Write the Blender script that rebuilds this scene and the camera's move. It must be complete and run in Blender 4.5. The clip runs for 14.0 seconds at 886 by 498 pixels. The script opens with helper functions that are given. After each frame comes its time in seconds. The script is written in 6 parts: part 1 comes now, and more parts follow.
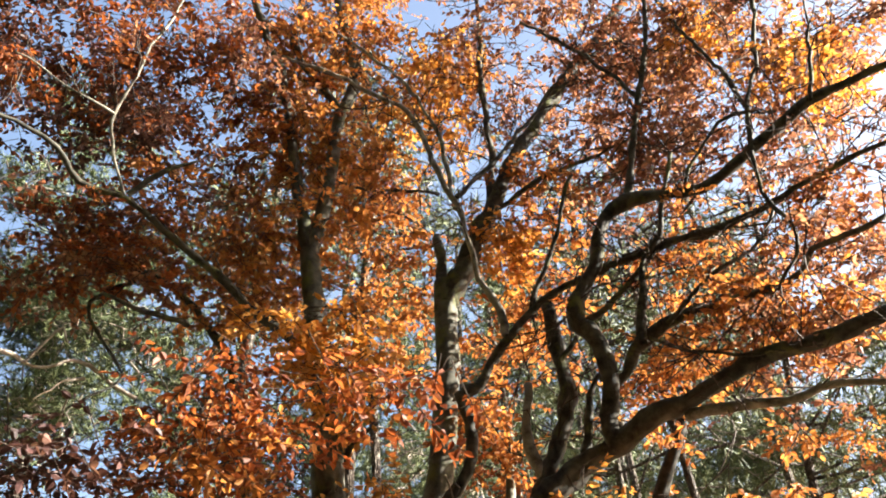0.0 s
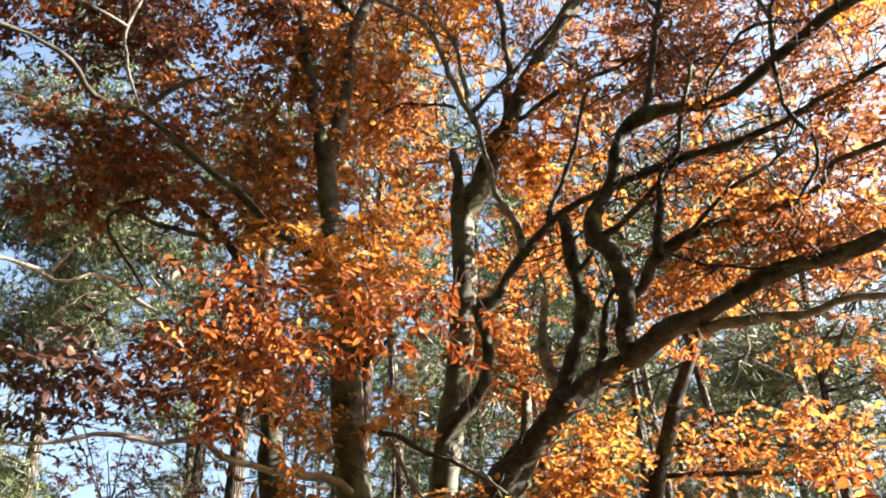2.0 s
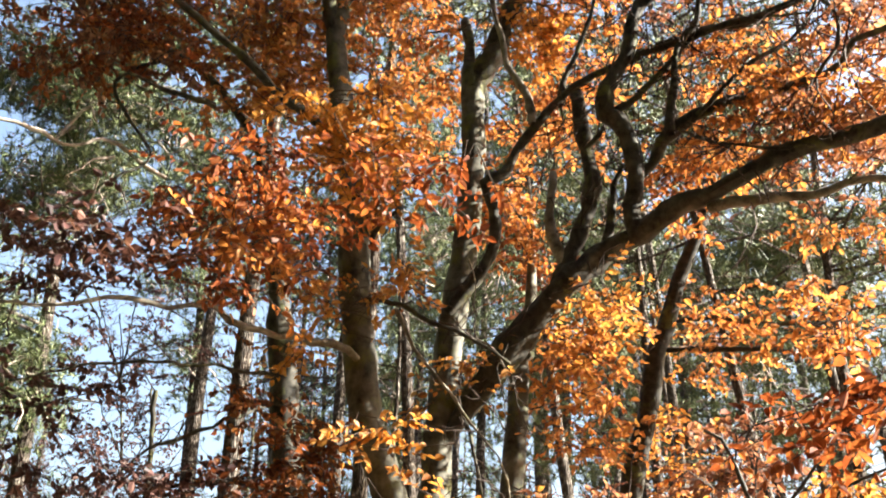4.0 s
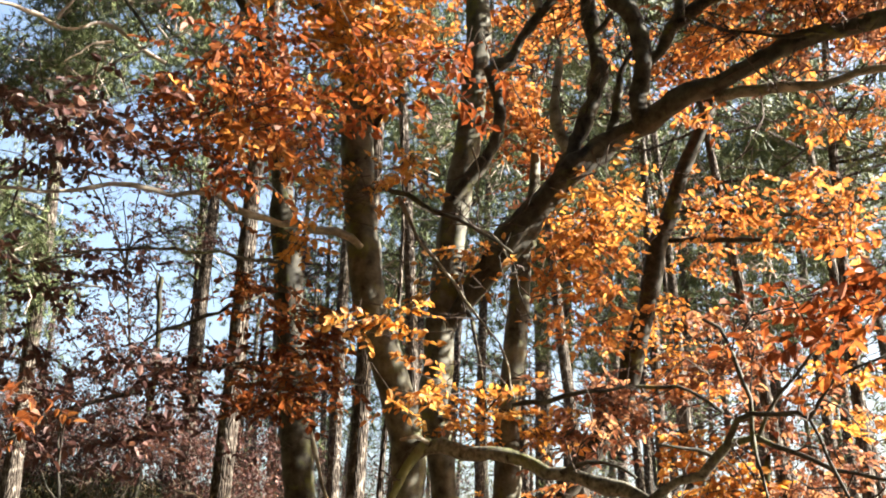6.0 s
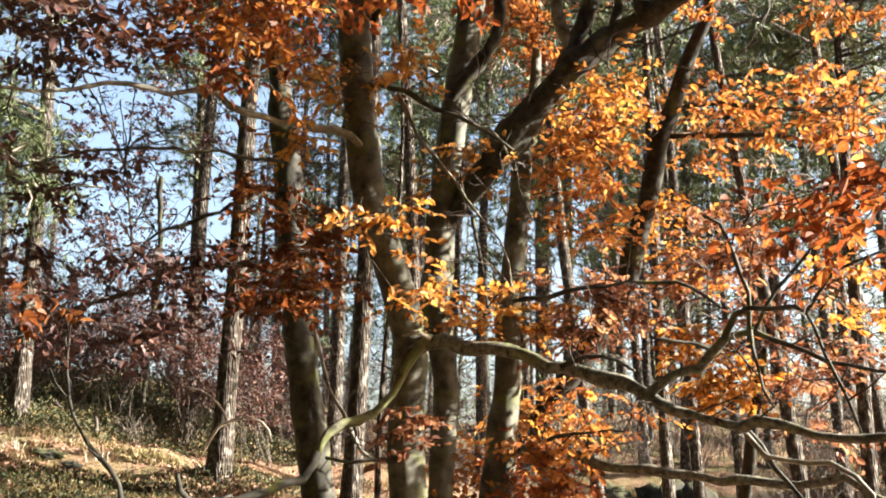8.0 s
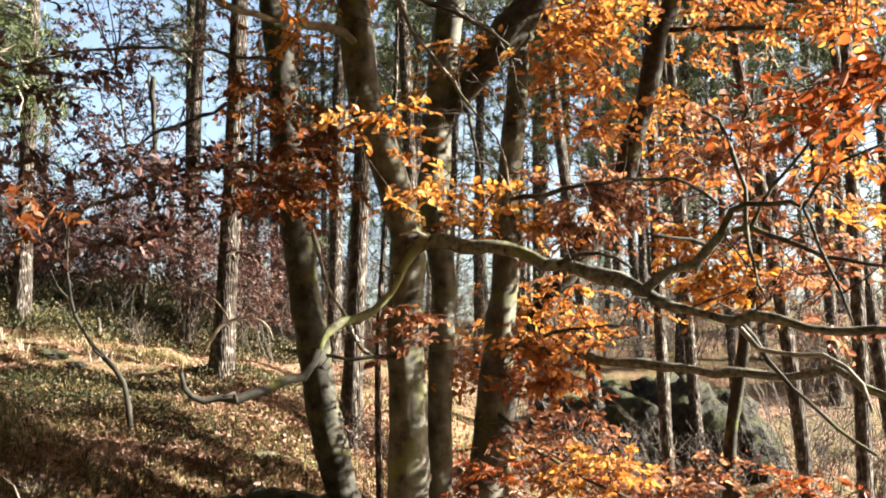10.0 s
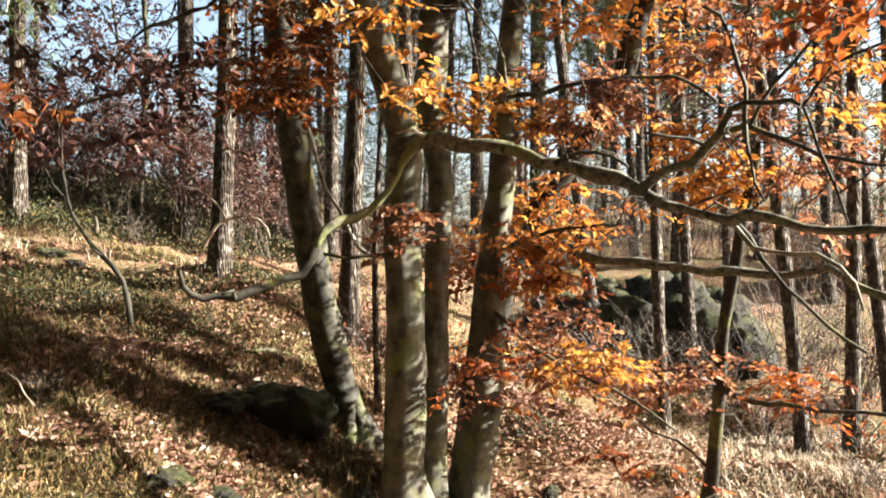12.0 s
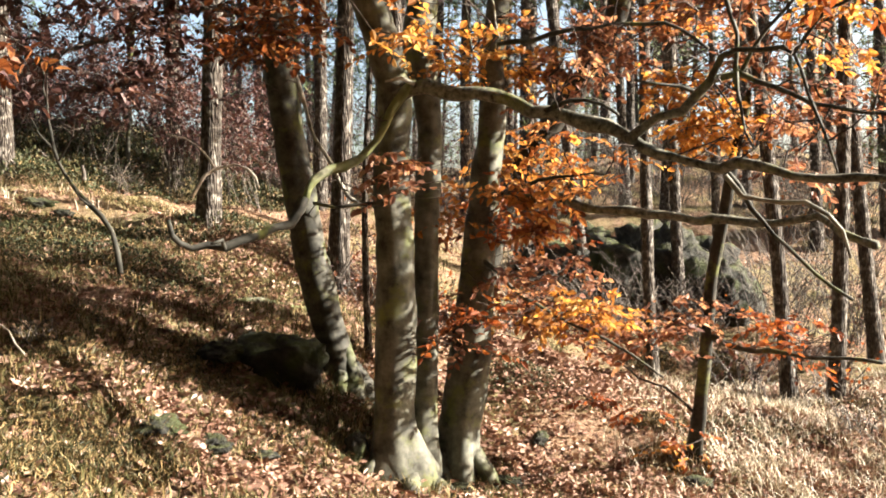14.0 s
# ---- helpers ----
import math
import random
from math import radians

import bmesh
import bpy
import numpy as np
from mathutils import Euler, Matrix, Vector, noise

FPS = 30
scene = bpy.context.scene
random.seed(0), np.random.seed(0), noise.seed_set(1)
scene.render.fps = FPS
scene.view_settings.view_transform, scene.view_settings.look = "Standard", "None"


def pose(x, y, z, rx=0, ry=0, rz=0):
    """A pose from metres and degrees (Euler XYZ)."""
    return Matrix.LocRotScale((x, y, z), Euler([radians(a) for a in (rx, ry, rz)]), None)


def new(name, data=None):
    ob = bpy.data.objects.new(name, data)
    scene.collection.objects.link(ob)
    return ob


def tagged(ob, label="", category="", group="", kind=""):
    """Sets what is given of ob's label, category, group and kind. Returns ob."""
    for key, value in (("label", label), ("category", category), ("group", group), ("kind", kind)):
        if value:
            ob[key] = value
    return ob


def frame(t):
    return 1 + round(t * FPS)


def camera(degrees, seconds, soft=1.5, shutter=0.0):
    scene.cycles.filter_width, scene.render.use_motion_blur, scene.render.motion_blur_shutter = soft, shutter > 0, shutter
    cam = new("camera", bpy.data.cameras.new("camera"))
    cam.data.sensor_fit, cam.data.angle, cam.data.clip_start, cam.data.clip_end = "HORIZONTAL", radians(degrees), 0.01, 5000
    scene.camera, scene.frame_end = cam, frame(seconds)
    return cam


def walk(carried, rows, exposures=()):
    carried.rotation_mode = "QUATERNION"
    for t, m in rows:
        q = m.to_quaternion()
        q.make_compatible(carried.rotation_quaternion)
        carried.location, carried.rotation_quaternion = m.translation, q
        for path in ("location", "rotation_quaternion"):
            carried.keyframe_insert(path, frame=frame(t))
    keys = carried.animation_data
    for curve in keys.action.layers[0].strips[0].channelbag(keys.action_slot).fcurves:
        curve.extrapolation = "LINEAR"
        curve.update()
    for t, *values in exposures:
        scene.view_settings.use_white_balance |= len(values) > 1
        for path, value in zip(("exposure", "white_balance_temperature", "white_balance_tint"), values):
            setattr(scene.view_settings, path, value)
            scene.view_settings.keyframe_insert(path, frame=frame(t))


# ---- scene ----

# ---- camera and its tilt, from the crown down to the foot of the trees ----
cam = camera(49.0, 14.0, soft=1.8, shutter=0.5)
PATH = [
    (0.0, 0.00, 39.00, 1.30),
    (0.5, 0.30, 37.84, 1.37),
    (1.0, 0.55, 36.46, 0.99),
    (1.5, 0.75, 35.14, 1.00),
    (2.0, 0.81, 33.97, 0.75),
    (2.5, 0.78, 32.76, 0.32),
    (3.0, 0.77, 30.67, 0.04),
    (3.5, 0.76, 28.61, -0.07),
    (4.0, 0.60, 26.47, -0.57),
    (6.5, 0.64, 18.42, -0.98),
    (7.0, 0.74, 16.84, -0.70),
    (7.5, 0.75, 15.41, -0.75),
    (8.0, 0.78, 13.92, -0.59),
    (10.5, 0.72, 6.43, 0.34),
    (11.0, 0.72, 4.90, 0.63),
    (11.5, 0.66, 3.51, 0.52),
    (12.0, 0.53, 2.02, -0.03),
    (12.5, 0.41, 0.67, 0.03),
    (13.0, 0.28, -0.66, 0.15),
    (13.5, 0.12, -1.51, 0.17),
    (14.0, -0.07, -0.99, 0.12),
]
walk(cam, [(t, pose(0, 0, 1.6, 90 + pitch, roll, yaw)) for t, yaw, pitch, roll in PATH],
     exposures=[(0, 2.80), (3, 2.96), (7, 2.79), (10, 2.70), (14, 2.64)])

# ---- light: low autumn sun from the right, clear sky ----
SUN_WAY = Vector((0.905, 0.02, 0.42)).normalized()
world = bpy.data.worlds.new("sky")
scene.world = world
world.use_nodes = True
sky = world.node_tree.nodes.new("ShaderNodeTexSky")
sky.sky_type, sky.sun_disc = "NISHITA", False
sky.sun_elevation = math.asin(SUN_WAY.z)
sky.sun_rotation = math.atan2(SUN_WAY.x, SUN_WAY.y)
sky.air_density, sky.dust_density, sky.ozone_density = 1.0, 4.5, 0.6
world.node_tree.links.new(sky.outputs[0], world.node_tree.nodes["Background"].inputs[0])
world.node_tree.nodes["Background"].inputs[1].default_value = 0.069
sun = new("sun", bpy.data.lights.new("sun", "SUN"))
sun.data.energy, sun.data.angle, sun.data.color = 5.0, radians(0.6), (1.0, 0.945, 0.84)
sun.rotation_mode = "QUATERNION"
sun.rotation_quaternion = SUN_WAY.to_track_quat("Z", "Y")

# ---- materials ----
def material(name, rough=0.8):
    m = bpy.data.materials.new(name)
    m.use_nodes = True
    t = m.node_tree
    b = t.nodes["Principled BSDF"]
    b.inputs["Roughness"].default_value = rough
    b.inputs["Specular IOR Level"].default_value = 0.25
    return m, t, b


def node(t, kind, **values):
    n = t.nodes.new(kind)
    for k, v in values.items():
        n.inputs[k.replace("_", " ")].default_value = v
    return n


def coords(t, scale=(1, 1, 1)):
    c = t.nodes.new("ShaderNodeTexCoord")
    m = t.nodes.new("ShaderNodeMapping")
    m.inputs["Scale"].default_value = scale
    t.links.new(c.outputs["Object"], m.inputs[0])
    return m.outputs[0]


def ramp(t, source, stops):
    r = t.nodes.new("ShaderNodeValToRGB")
    while len(r.color_ramp.elements) < len(stops):
        r.color_ramp.elements.new(0.5)
    for e, (p, c) in zip(r.color_ramp.elements, stops):
        e.position, e.color = p, (*c, 1)
    t.links.new(source, r.inputs[0])
    return r.outputs[0]


def mixed(t, factor, a, b, kind="MIX"):
    n = t.nodes.new("ShaderNodeMix")
    n.data_type, n.blend_type = "RGBA", kind
    for socket, v in ((n.inputs[0], factor), (n.inputs[6], a), (n.inputs[7], b)):
        if isinstance(v, bpy.types.NodeSocket):
            t.links.new(v, socket)
        else:
            socket.default_value = v if not isinstance(v, tuple) else (*v, 1)
    return n.outputs[2]


def bump(t, b, source, strength, distance):
    n = node(t, "ShaderNodeBump", Strength=strength, Distance=distance)
    t.links.new(source, n.inputs["Height"])
    t.links.new(n.outputs[0], b.inputs["Normal"])


def beech_bark(name, dark, pale, moss=0.0, size=9.0, moss_tone=(0.13, 0.14, 0.035)):
    """Smooth bark: grey, blotched with lichen, faint rings across the stem, moss in patches."""
    m, t, b = material(name, 0.75)
    v = coords(t)
    blotch = node(t, "ShaderNodeTexNoise", Scale=size, Detail=6.0, Roughness=0.65)
    rings = node(t, "ShaderNodeTexNoise", Scale=1.0, Detail=4.0)
    grain = node(t, "ShaderNodeTexNoise", Scale=60.0, Detail=4.0)
    green = node(t, "ShaderNodeTexNoise", Scale=3.2, Detail=6.0, Roughness=0.7)
    t.links.new(coords(t, (3, 3, 15)), rings.inputs[0])
    for n in (blotch, grain, green):
        t.links.new(v, n.inputs[0])
    c = ramp(t, blotch.outputs[0], [(0.32, dark), (0.5, tuple(0.5 * (p + q) for p, q in zip(dark, pale))), (0.66, pale)])
    c = mixed(t, ramp(t, rings.outputs[0], [(0.45, (0, 0, 0)), (0.75, (0.3, 0.3, 0.3))]), c, tuple(x * 0.6 for x in dark))
    lo = 0.62 - 0.4 * moss
    c = mixed(t, ramp(t, green.outputs[0], [(lo, (0, 0, 0)), (lo + 0.14, (0.8, 0.8, 0.8))]), c, moss_tone)
    t.links.new(c, b.inputs["Base Color"])
    h = mixed(t, 0.35, blotch.outputs[0], grain.outputs[0])
    bump(t, b, h, 0.25, 0.004)
    return m


def leaf_material(name, stops, through_share=0.58, rough=0.54):
    """A dry leaf: each one of its own tone, drifting from spray to spray, with light that shines through."""
    m, t, b = material(name, rough)
    b.inputs["Specular IOR Level"].default_value = 0.34
    g = t.nodes.new("ShaderNodeNewGeometry")
    drift = node(t, "ShaderNodeTexNoise", Scale=3.2, Detail=3.0)
    t.links.new(coords(t), drift.inputs[0])
    add = node(t, "ShaderNodeMath")
    add.operation = "MULTIPLY_ADD"
    own = t.nodes.new("ShaderNodeObjectInfo")
    both, part_of = node(t, "ShaderNodeMath"), node(t, "ShaderNodeMath")
    both.operation, part_of.operation = "ADD", "FRACT"
    t.links.new(g.outputs["Random Per Island"], both.inputs[0])
    t.links.new(own.outputs["Random"], both.inputs[1])
    t.links.new(both.outputs[0], part_of.inputs[0])
    t.links.new(part_of.outputs[0], add.inputs[0])
    add.inputs[1].default_value = 0.55
    shift = node(t, "ShaderNodeMapRange")
    shift.inputs[1].default_value, shift.inputs[2].default_value = 0.3, 0.7
    shift.inputs[3].default_value, shift.inputs[4].default_value = 0.0, 0.45
    t.links.new(drift.outputs[0], shift.inputs[0])
    t.links.new(shift.outputs[0], add.inputs[2])
    c = ramp(t, add.outputs[0], stops)
    speck = node(t, "ShaderNodeTexNoise", Scale=90.0, Detail=3.0)
    t.links.new(coords(t), speck.inputs[0])
    c = mixed(t, ramp(t, speck.outputs[0], [(0.55, (0, 0, 0)), (0.75, (0.5, 0.5, 0.5))]), c, (0.10, 0.035, 0.012))
    t.links.new(c, b.inputs["Base Color"])
    tr = t.nodes.new("ShaderNodeBsdfTranslucent")
    t.links.new(mixed(t, 1.0, c, (1.0, 0.90, 0.68), "MULTIPLY"), tr.inputs[0])
    mx = t.nodes.new("ShaderNodeMixShader")
    mx.inputs[0].default_value = through_share
    t.links.new(b.outputs[0], mx.inputs[1])
    t.links.new(tr.outputs[0], mx.inputs[2])
    t.links.new(mx.outputs[0], t.nodes["Material Output"].inputs[0])
    return m


# set darker than TRUNK: limbs and the left trunk carry shade in their colour
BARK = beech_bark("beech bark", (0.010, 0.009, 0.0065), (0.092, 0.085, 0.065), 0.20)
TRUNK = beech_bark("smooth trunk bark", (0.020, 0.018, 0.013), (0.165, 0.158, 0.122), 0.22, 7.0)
PALE = beech_bark("pale lichened bark", (0.07, 0.062, 0.048), (0.36, 0.33, 0.265), 0.1)
MOSSY = beech_bark("mossy bark", (0.022, 0.021, 0.012), (0.25, 0.24, 0.16), 0.56, 16.0, (0.125, 0.138, 0.045))
# darker copy of the bark, with the shade on these stems put into colour
SHADE_BARK = beech_bark("shade-darkened bark", (0.008, 0.007, 0.005), (0.046, 0.041, 0.030), 0.16, 16.0)
FOOT = beech_bark("mossy root bark", (0.020, 0.018, 0.012), (0.13, 0.125, 0.09), 0.42, 22.0, (0.085, 0.096, 0.026))
LICHEN = beech_bark("lichened limb bark", (0.010, 0.009, 0.007), (0.21, 0.20, 0.155), 0.22, 24.0)
TWIG = material("twig bark", 0.8)[0]
TWIG.node_tree.nodes["Principled BSDF"].inputs["Base Color"].default_value = (0.05, 0.036, 0.028, 1)
ORANGE = leaf_material("orange beech leaf", [(0.0, (0.156, 0.056, 0.027)), (0.35, (0.385, 0.142, 0.044)), (0.7, (0.535, 0.250, 0.072)), (1.0, (0.665, 0.425, 0.175))])
AMBER = leaf_material("amber beech leaf", [(0.0, (0.169, 0.064, 0.029)), (0.35, (0.430, 0.179, 0.048)), (0.7, (0.598, 0.318, 0.079)), (1.0, (0.730, 0.537, 0.218))])
GOLD = leaf_material("golden beech leaf", [(0.0, (0.36, 0.12, 0.024)), (0.5, (0.61, 0.285, 0.055)), (1.0, (0.73, 0.49, 0.20))])
RED = leaf_material("copper beech leaf", [(0.0, (0.080, 0.024, 0.013)), (0.45, (0.266, 0.070, 0.023)), (0.8, (0.426, 0.148, 0.044)), (1.0, (0.567, 0.288, 0.125))], 0.45)
BROWN = leaf_material("brown beech leaf", [(0.0, (0.074, 0.025, 0.017)), (0.5, (0.237, 0.075, 0.028)), (1.0, (0.475, 0.230, 0.085))])
PINK = leaf_material("faded beech leaf", [(0.0, (0.085, 0.042, 0.038)), (0.5, (0.285, 0.126, 0.083)), (1.0, (0.60, 0.37, 0.225))])
# the purple brown partly holds shade and sky light lying on these leaves
DARK = leaf_material("shade-dark purple brown leaf", [(0.0, (0.036, 0.020, 0.021)), (0.6, (0.098, 0.045, 0.041)), (1.0, (0.26, 0.145, 0.108))], 0.35)
LITTER = leaf_material("fallen beech leaf", [(0.0, (0.060, 0.028, 0.019)), (0.4, (0.195, 0.100, 0.066)), (0.75, (0.37, 0.235, 0.175)), (1.0, (0.56, 0.45, 0.39))], 0.12, 0.85)


# ---- mesh tools ----
def mesh_of(name, verts, sizes, index, mat, smooth=False):
    """A mesh from flat arrays: corners, the number of corners of each face, and their order."""
    me = bpy.data.meshes.new(name)
    verts, sizes, index = np.asarray(verts, np.float32), np.asarray(sizes, np.int32), np.asarray(index, np.int32)
    me.vertices.add(len(verts))
    me.vertices.foreach_set("co", verts.ravel())
    me.loops.add(len(index))
    me.loops.foreach_set("vertex_index", index)
    me.polygons.add(len(sizes))
    me.polygons.foreach_set("loop_start", np.concatenate([[0], np.cumsum(sizes)[:-1]]).astype(np.int32))
    me.polygons.foreach_set("loop_total", sizes)
    me.polygons.foreach_set("use_smooth", np.full(len(sizes), smooth))
    me.update(calc_edges=True)
    me.materials.append(mat)
    return me


def part(name, me, parent=None, label="", kind=""):
    ob = new(name, me)
    if parent is not None:
        ob.parent = parent
        ob.matrix_parent_inverse = parent.matrix_world.inverted()
    return tagged(ob, label, kind=kind)


def ground_z(x, y):
    """The hillside: it climbs to the left and away, falls a little to the right, and rolls over a crest behind."""
    x, y = np.asarray(x, float), np.asarray(y, float)
    u = 9.0 * np.tanh(x / 9.0)
    v = 20.0 * np.tanh(np.maximum(y, -6) / 20.0)
    z = (-0.24296) * u + (-0.05548) * v + (0.00759) * u * v + (0.01644) * u * u + (0.01172) * v * v + (-0.00058) * u * v * v + (-0.00075) * u * u * v
    for a, b, s, h in ((0.2, 7.5, 1.4, -0.50), (-2.0, 10.4, 1.8, 0.45), (4.8, 11.3, 1.5, 0.32), (2.7, 12.4, 1.6, -0.69)):
        z = z + h * np.exp(-((x - a) ** 2 + (y - b) ** 2) / (2 * s * s))
    z = z + 0.22 * np.exp(-((x + 0.85) ** 2 + (y - 8.0) ** 2) / 0.7)
    z = z + 3.3 * np.exp(-((x - 9.5) ** 2 + (y - 27.5) ** 2) / 64.0)
    far = np.clip((np.hypot(x, y) - 26.0) / 60.0, 0, 1)
    z = z * (1 - far) - 6.0 * far * far
    return z + 0.10 * np.sin(1.1 * x + 0.6 * y) * np.sin(0.9 * y - 0.5 * x) + 0.05 * np.sin(2.9 * x + 1.0) * np.sin(3.3 * y) + 0.028 * np.sin(6.3 * x + 2 * np.sin(y)) * np.sin(5.1 * y + 1.4 * x)


def thing(name, xy, label, category, group=""):
    ob = new(name)
    ob.empty_display_size = 0.2
    ob.location = (*xy, float(ground_z(*xy)))
    bpy.context.view_layer.update()
    return tagged(ob, label, category, group)


def curve_points(rows, step):
    """Points along a smooth line through rows of x, y, z, radius."""
    p = np.array(rows, float)
    p = np.vstack([2 * p[0] - p[1], p, 2 * p[-1] - p[-2]])
    out = []
    for i in range(1, len(p) - 2):
        n = max(1, int(np.linalg.norm(p[i + 1, :3] - p[i, :3]) / step))
        for k in range(n):
            s = k / n
            a, b, c, d = p[i - 1:i + 3]
            out.append(0.5 * (2 * b + (c - a) * s + (2 * a - 5 * b + 4 * c - d) * s * s + (3 * b - a - 3 * c + d) * s ** 3))
    out.append(p[-2])
    out = np.array(out)
    out[:, 3] = np.maximum(out[:, 3], 0.002)
    return out


def tube(pts, sides, rough=0.06, seed=0, closed_tip=True):
    """A round, slightly lumpy tube along points of x, y, z, radius: corners, sizes, order."""
    rng = np.random.default_rng(seed)
    c, r = pts[:, :3], pts[:, 3]
    tan = np.gradient(c, axis=0)
    tan /= np.linalg.norm(tan, axis=1)[:, None] + 1e-9
    up = np.array([0.0, 1.0, 0.0]) if abs(tan[0, 1]) < 0.8 else np.array([1.0, 0, 0])
    verts = np.zeros((len(c), sides, 3))
    ang = np.linspace(0, 2 * np.pi, sides, endpoint=False)
    lump = rng.normal(0, rough, (len(c), sides))
    lump = (lump + np.roll(lump, 1, 0) + np.roll(lump, -1, 1)) / 1.7
    for i in range(len(c)):
        side = np.cross(tan[i], up)
        side /= np.linalg.norm(side) + 1e-9
        up = np.cross(side, tan[i])
        verts[i] = c[i] + (r[i] * (1 + lump[i]))[:, None] * (np.cos(ang)[:, None] * side + np.sin(ang)[:, None] * up)
    a = np.arange(len(c) - 1)[:, None] * sides + np.arange(sides)[None]
    b = np.arange(len(c) - 1)[:, None] * sides + (np.arange(sides)[None] + 1) % sides
    quads = np.stack([a, a + sides, b + sides, b], -1).reshape(-1, 4)
    sizes = [4] * len(quads)
    index = list(quads.ravel())
    if closed_tip:
        sizes.append(sides)
        index += list((len(c) - 1) * sides + np.arange(sides)[::-1])
    return verts.reshape(-1, 3), sizes, index


SPOTS = []
RNG = np.random.default_rng(7)


def limb(parent, name, mat, rows, rooted=False, label=""):
    """One stem or branch of a tree; a rooted one flares into the ground with buttresses."""
    if rooted:
        x, y, z, r = rows[0]
        low = float(ground_z(x, y))
        dx, dy = (rows[1][0] - x) * 0.3, (rows[1][1] - y) * 0.3
        rows = [(x - dx, y - dy, low - 0.35, r * 1.45), (x, y, low + 0.03, r * 1.2)] + [q for q in rows if q[2] > low + 0.22]
    pts = curve_points(rows, 0.10)
    seed = int(abs(rows[-1][0] * 1000 + rows[-1][2] * 77)) % 99991
    rng = np.random.default_rng(seed)
    big = pts[:, 3].max()
    if not rooted:
        n = len(pts)
        wob = np.cumsum(rng.normal(0, 0.35, (n, 3)), 0)
        wob -= np.linspace(0, 1, n)[:, None] * wob[-1]
        slow = np.stack([np.convolve(np.pad(wob[:, k], 4, "edge"), np.ones(9) / 9, "valid") for k in range(3)], 1)
        pts[:, :3] += (wob - slow) * ((0.034 if big < 0.04 else 0.02) + 0.10 * pts[:, 3:4])
        knots = np.convolve(rng.normal(0, 0.085, n + 4), [0.2, 0.6, 1.0, 0.6, 0.2], "valid") if n > 5 else np.zeros(n)
        pts[:, 3] *= np.clip(1 + knots, 0.8, 1.3)
        pts[:, 3] *= 1 + 0.06 * np.sin(np.arange(n) * 1.3 + seed) + 0.06 * np.sin(np.arange(n) * 3.1 + 2 * seed)
    sides = 20 if big > 0.09 else 12 if big > 0.035 else 8
    v, s, i = tube(pts, sides, 0.05 if rooted else 0.12, seed)
    if rooted:
        h = v[:, 2] - rows[1][2]
        k = np.clip(1 - h / 0.55, 0, 1) ** 2
        c = np.array(rows[1][:2])
        ang = np.arctan2(v[:, 1] - c[1], v[:, 0] - c[0])
        swell = 1 + k * (0.28 * np.sin(3 * ang + seed) + 0.18 * np.sin(5 * ang + 2))
        v[:, :2] = c + (v[:, :2] - c) * np.where(h < 0.55, swell, 1)[:, None]
    owner = parent
    if name == "branch":
        start = np.array(rows[0][:3])
        for tree, line, ob in SPOTS:
            if tree == parent and ob.name.startswith("limb") and np.linalg.norm(line[:, :3] - start, axis=1).min() < 0.22:
                owner = ob
    ob = part(name, mesh_of(name, v, s, i, mat, True), owner, label)
    SPOTS.append((parent, pts, ob))
    return ob


LEAVES = {}
STEMS = {}
# ovals cut from leaves to fit the camera's view of stems: centre, half sizes
VIEW_GAPS = ((-0.64, 5.70, 4.05, 0.15, 0.75, 0.42), (-0.74, 6.50, 4.32, 0.14, 0.35, 0.42), (-0.34, 5.70, 4.10, 0.13, 0.70, 0.50),
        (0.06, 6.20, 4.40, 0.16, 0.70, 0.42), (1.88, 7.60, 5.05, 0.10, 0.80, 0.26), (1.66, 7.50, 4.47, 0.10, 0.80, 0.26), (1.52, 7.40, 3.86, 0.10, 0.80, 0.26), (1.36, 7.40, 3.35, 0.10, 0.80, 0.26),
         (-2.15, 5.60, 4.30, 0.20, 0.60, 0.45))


def leaf_verts(base, way, flat, length, width, curl):
    """Folded, pointed oval leaves: six corners and two faces each."""
    side = np.cross(flat, way)
    side /= np.linalg.norm(side, axis=1)[:, None] + 1e-9
    flat = np.cross(way, side)
    l, w, c = length[:, None], width[:, None], curl[:, None]
    tip = base + way * l - flat * c * l * 0.35
    q = []
    for s in (1, -1):
        q.append(base + way * l * 0.28 + side * s * w * 0.46 + flat * w * 0.22)
        q.append(base + way * l * 0.66 + side * s * w * 0.42 + flat * (w * 0.18 - c * l * 0.15))
    return np.stack([base, q[0], q[1], tip, q[3], q[2]], 1)


def leaf_mesh(name, v, mat):
    n = len(v)
    index = (np.array([0, 1, 2, 3, 0, 3, 4, 5])[None] + 6 * np.arange(n)[:, None]).ravel()
    return mesh_of(name, v.reshape(-1, 3), np.full(2 * n, 4), index, mat)


def unit(a):
    return a / (np.linalg.norm(a, axis=1)[:, None] + 1e-9)


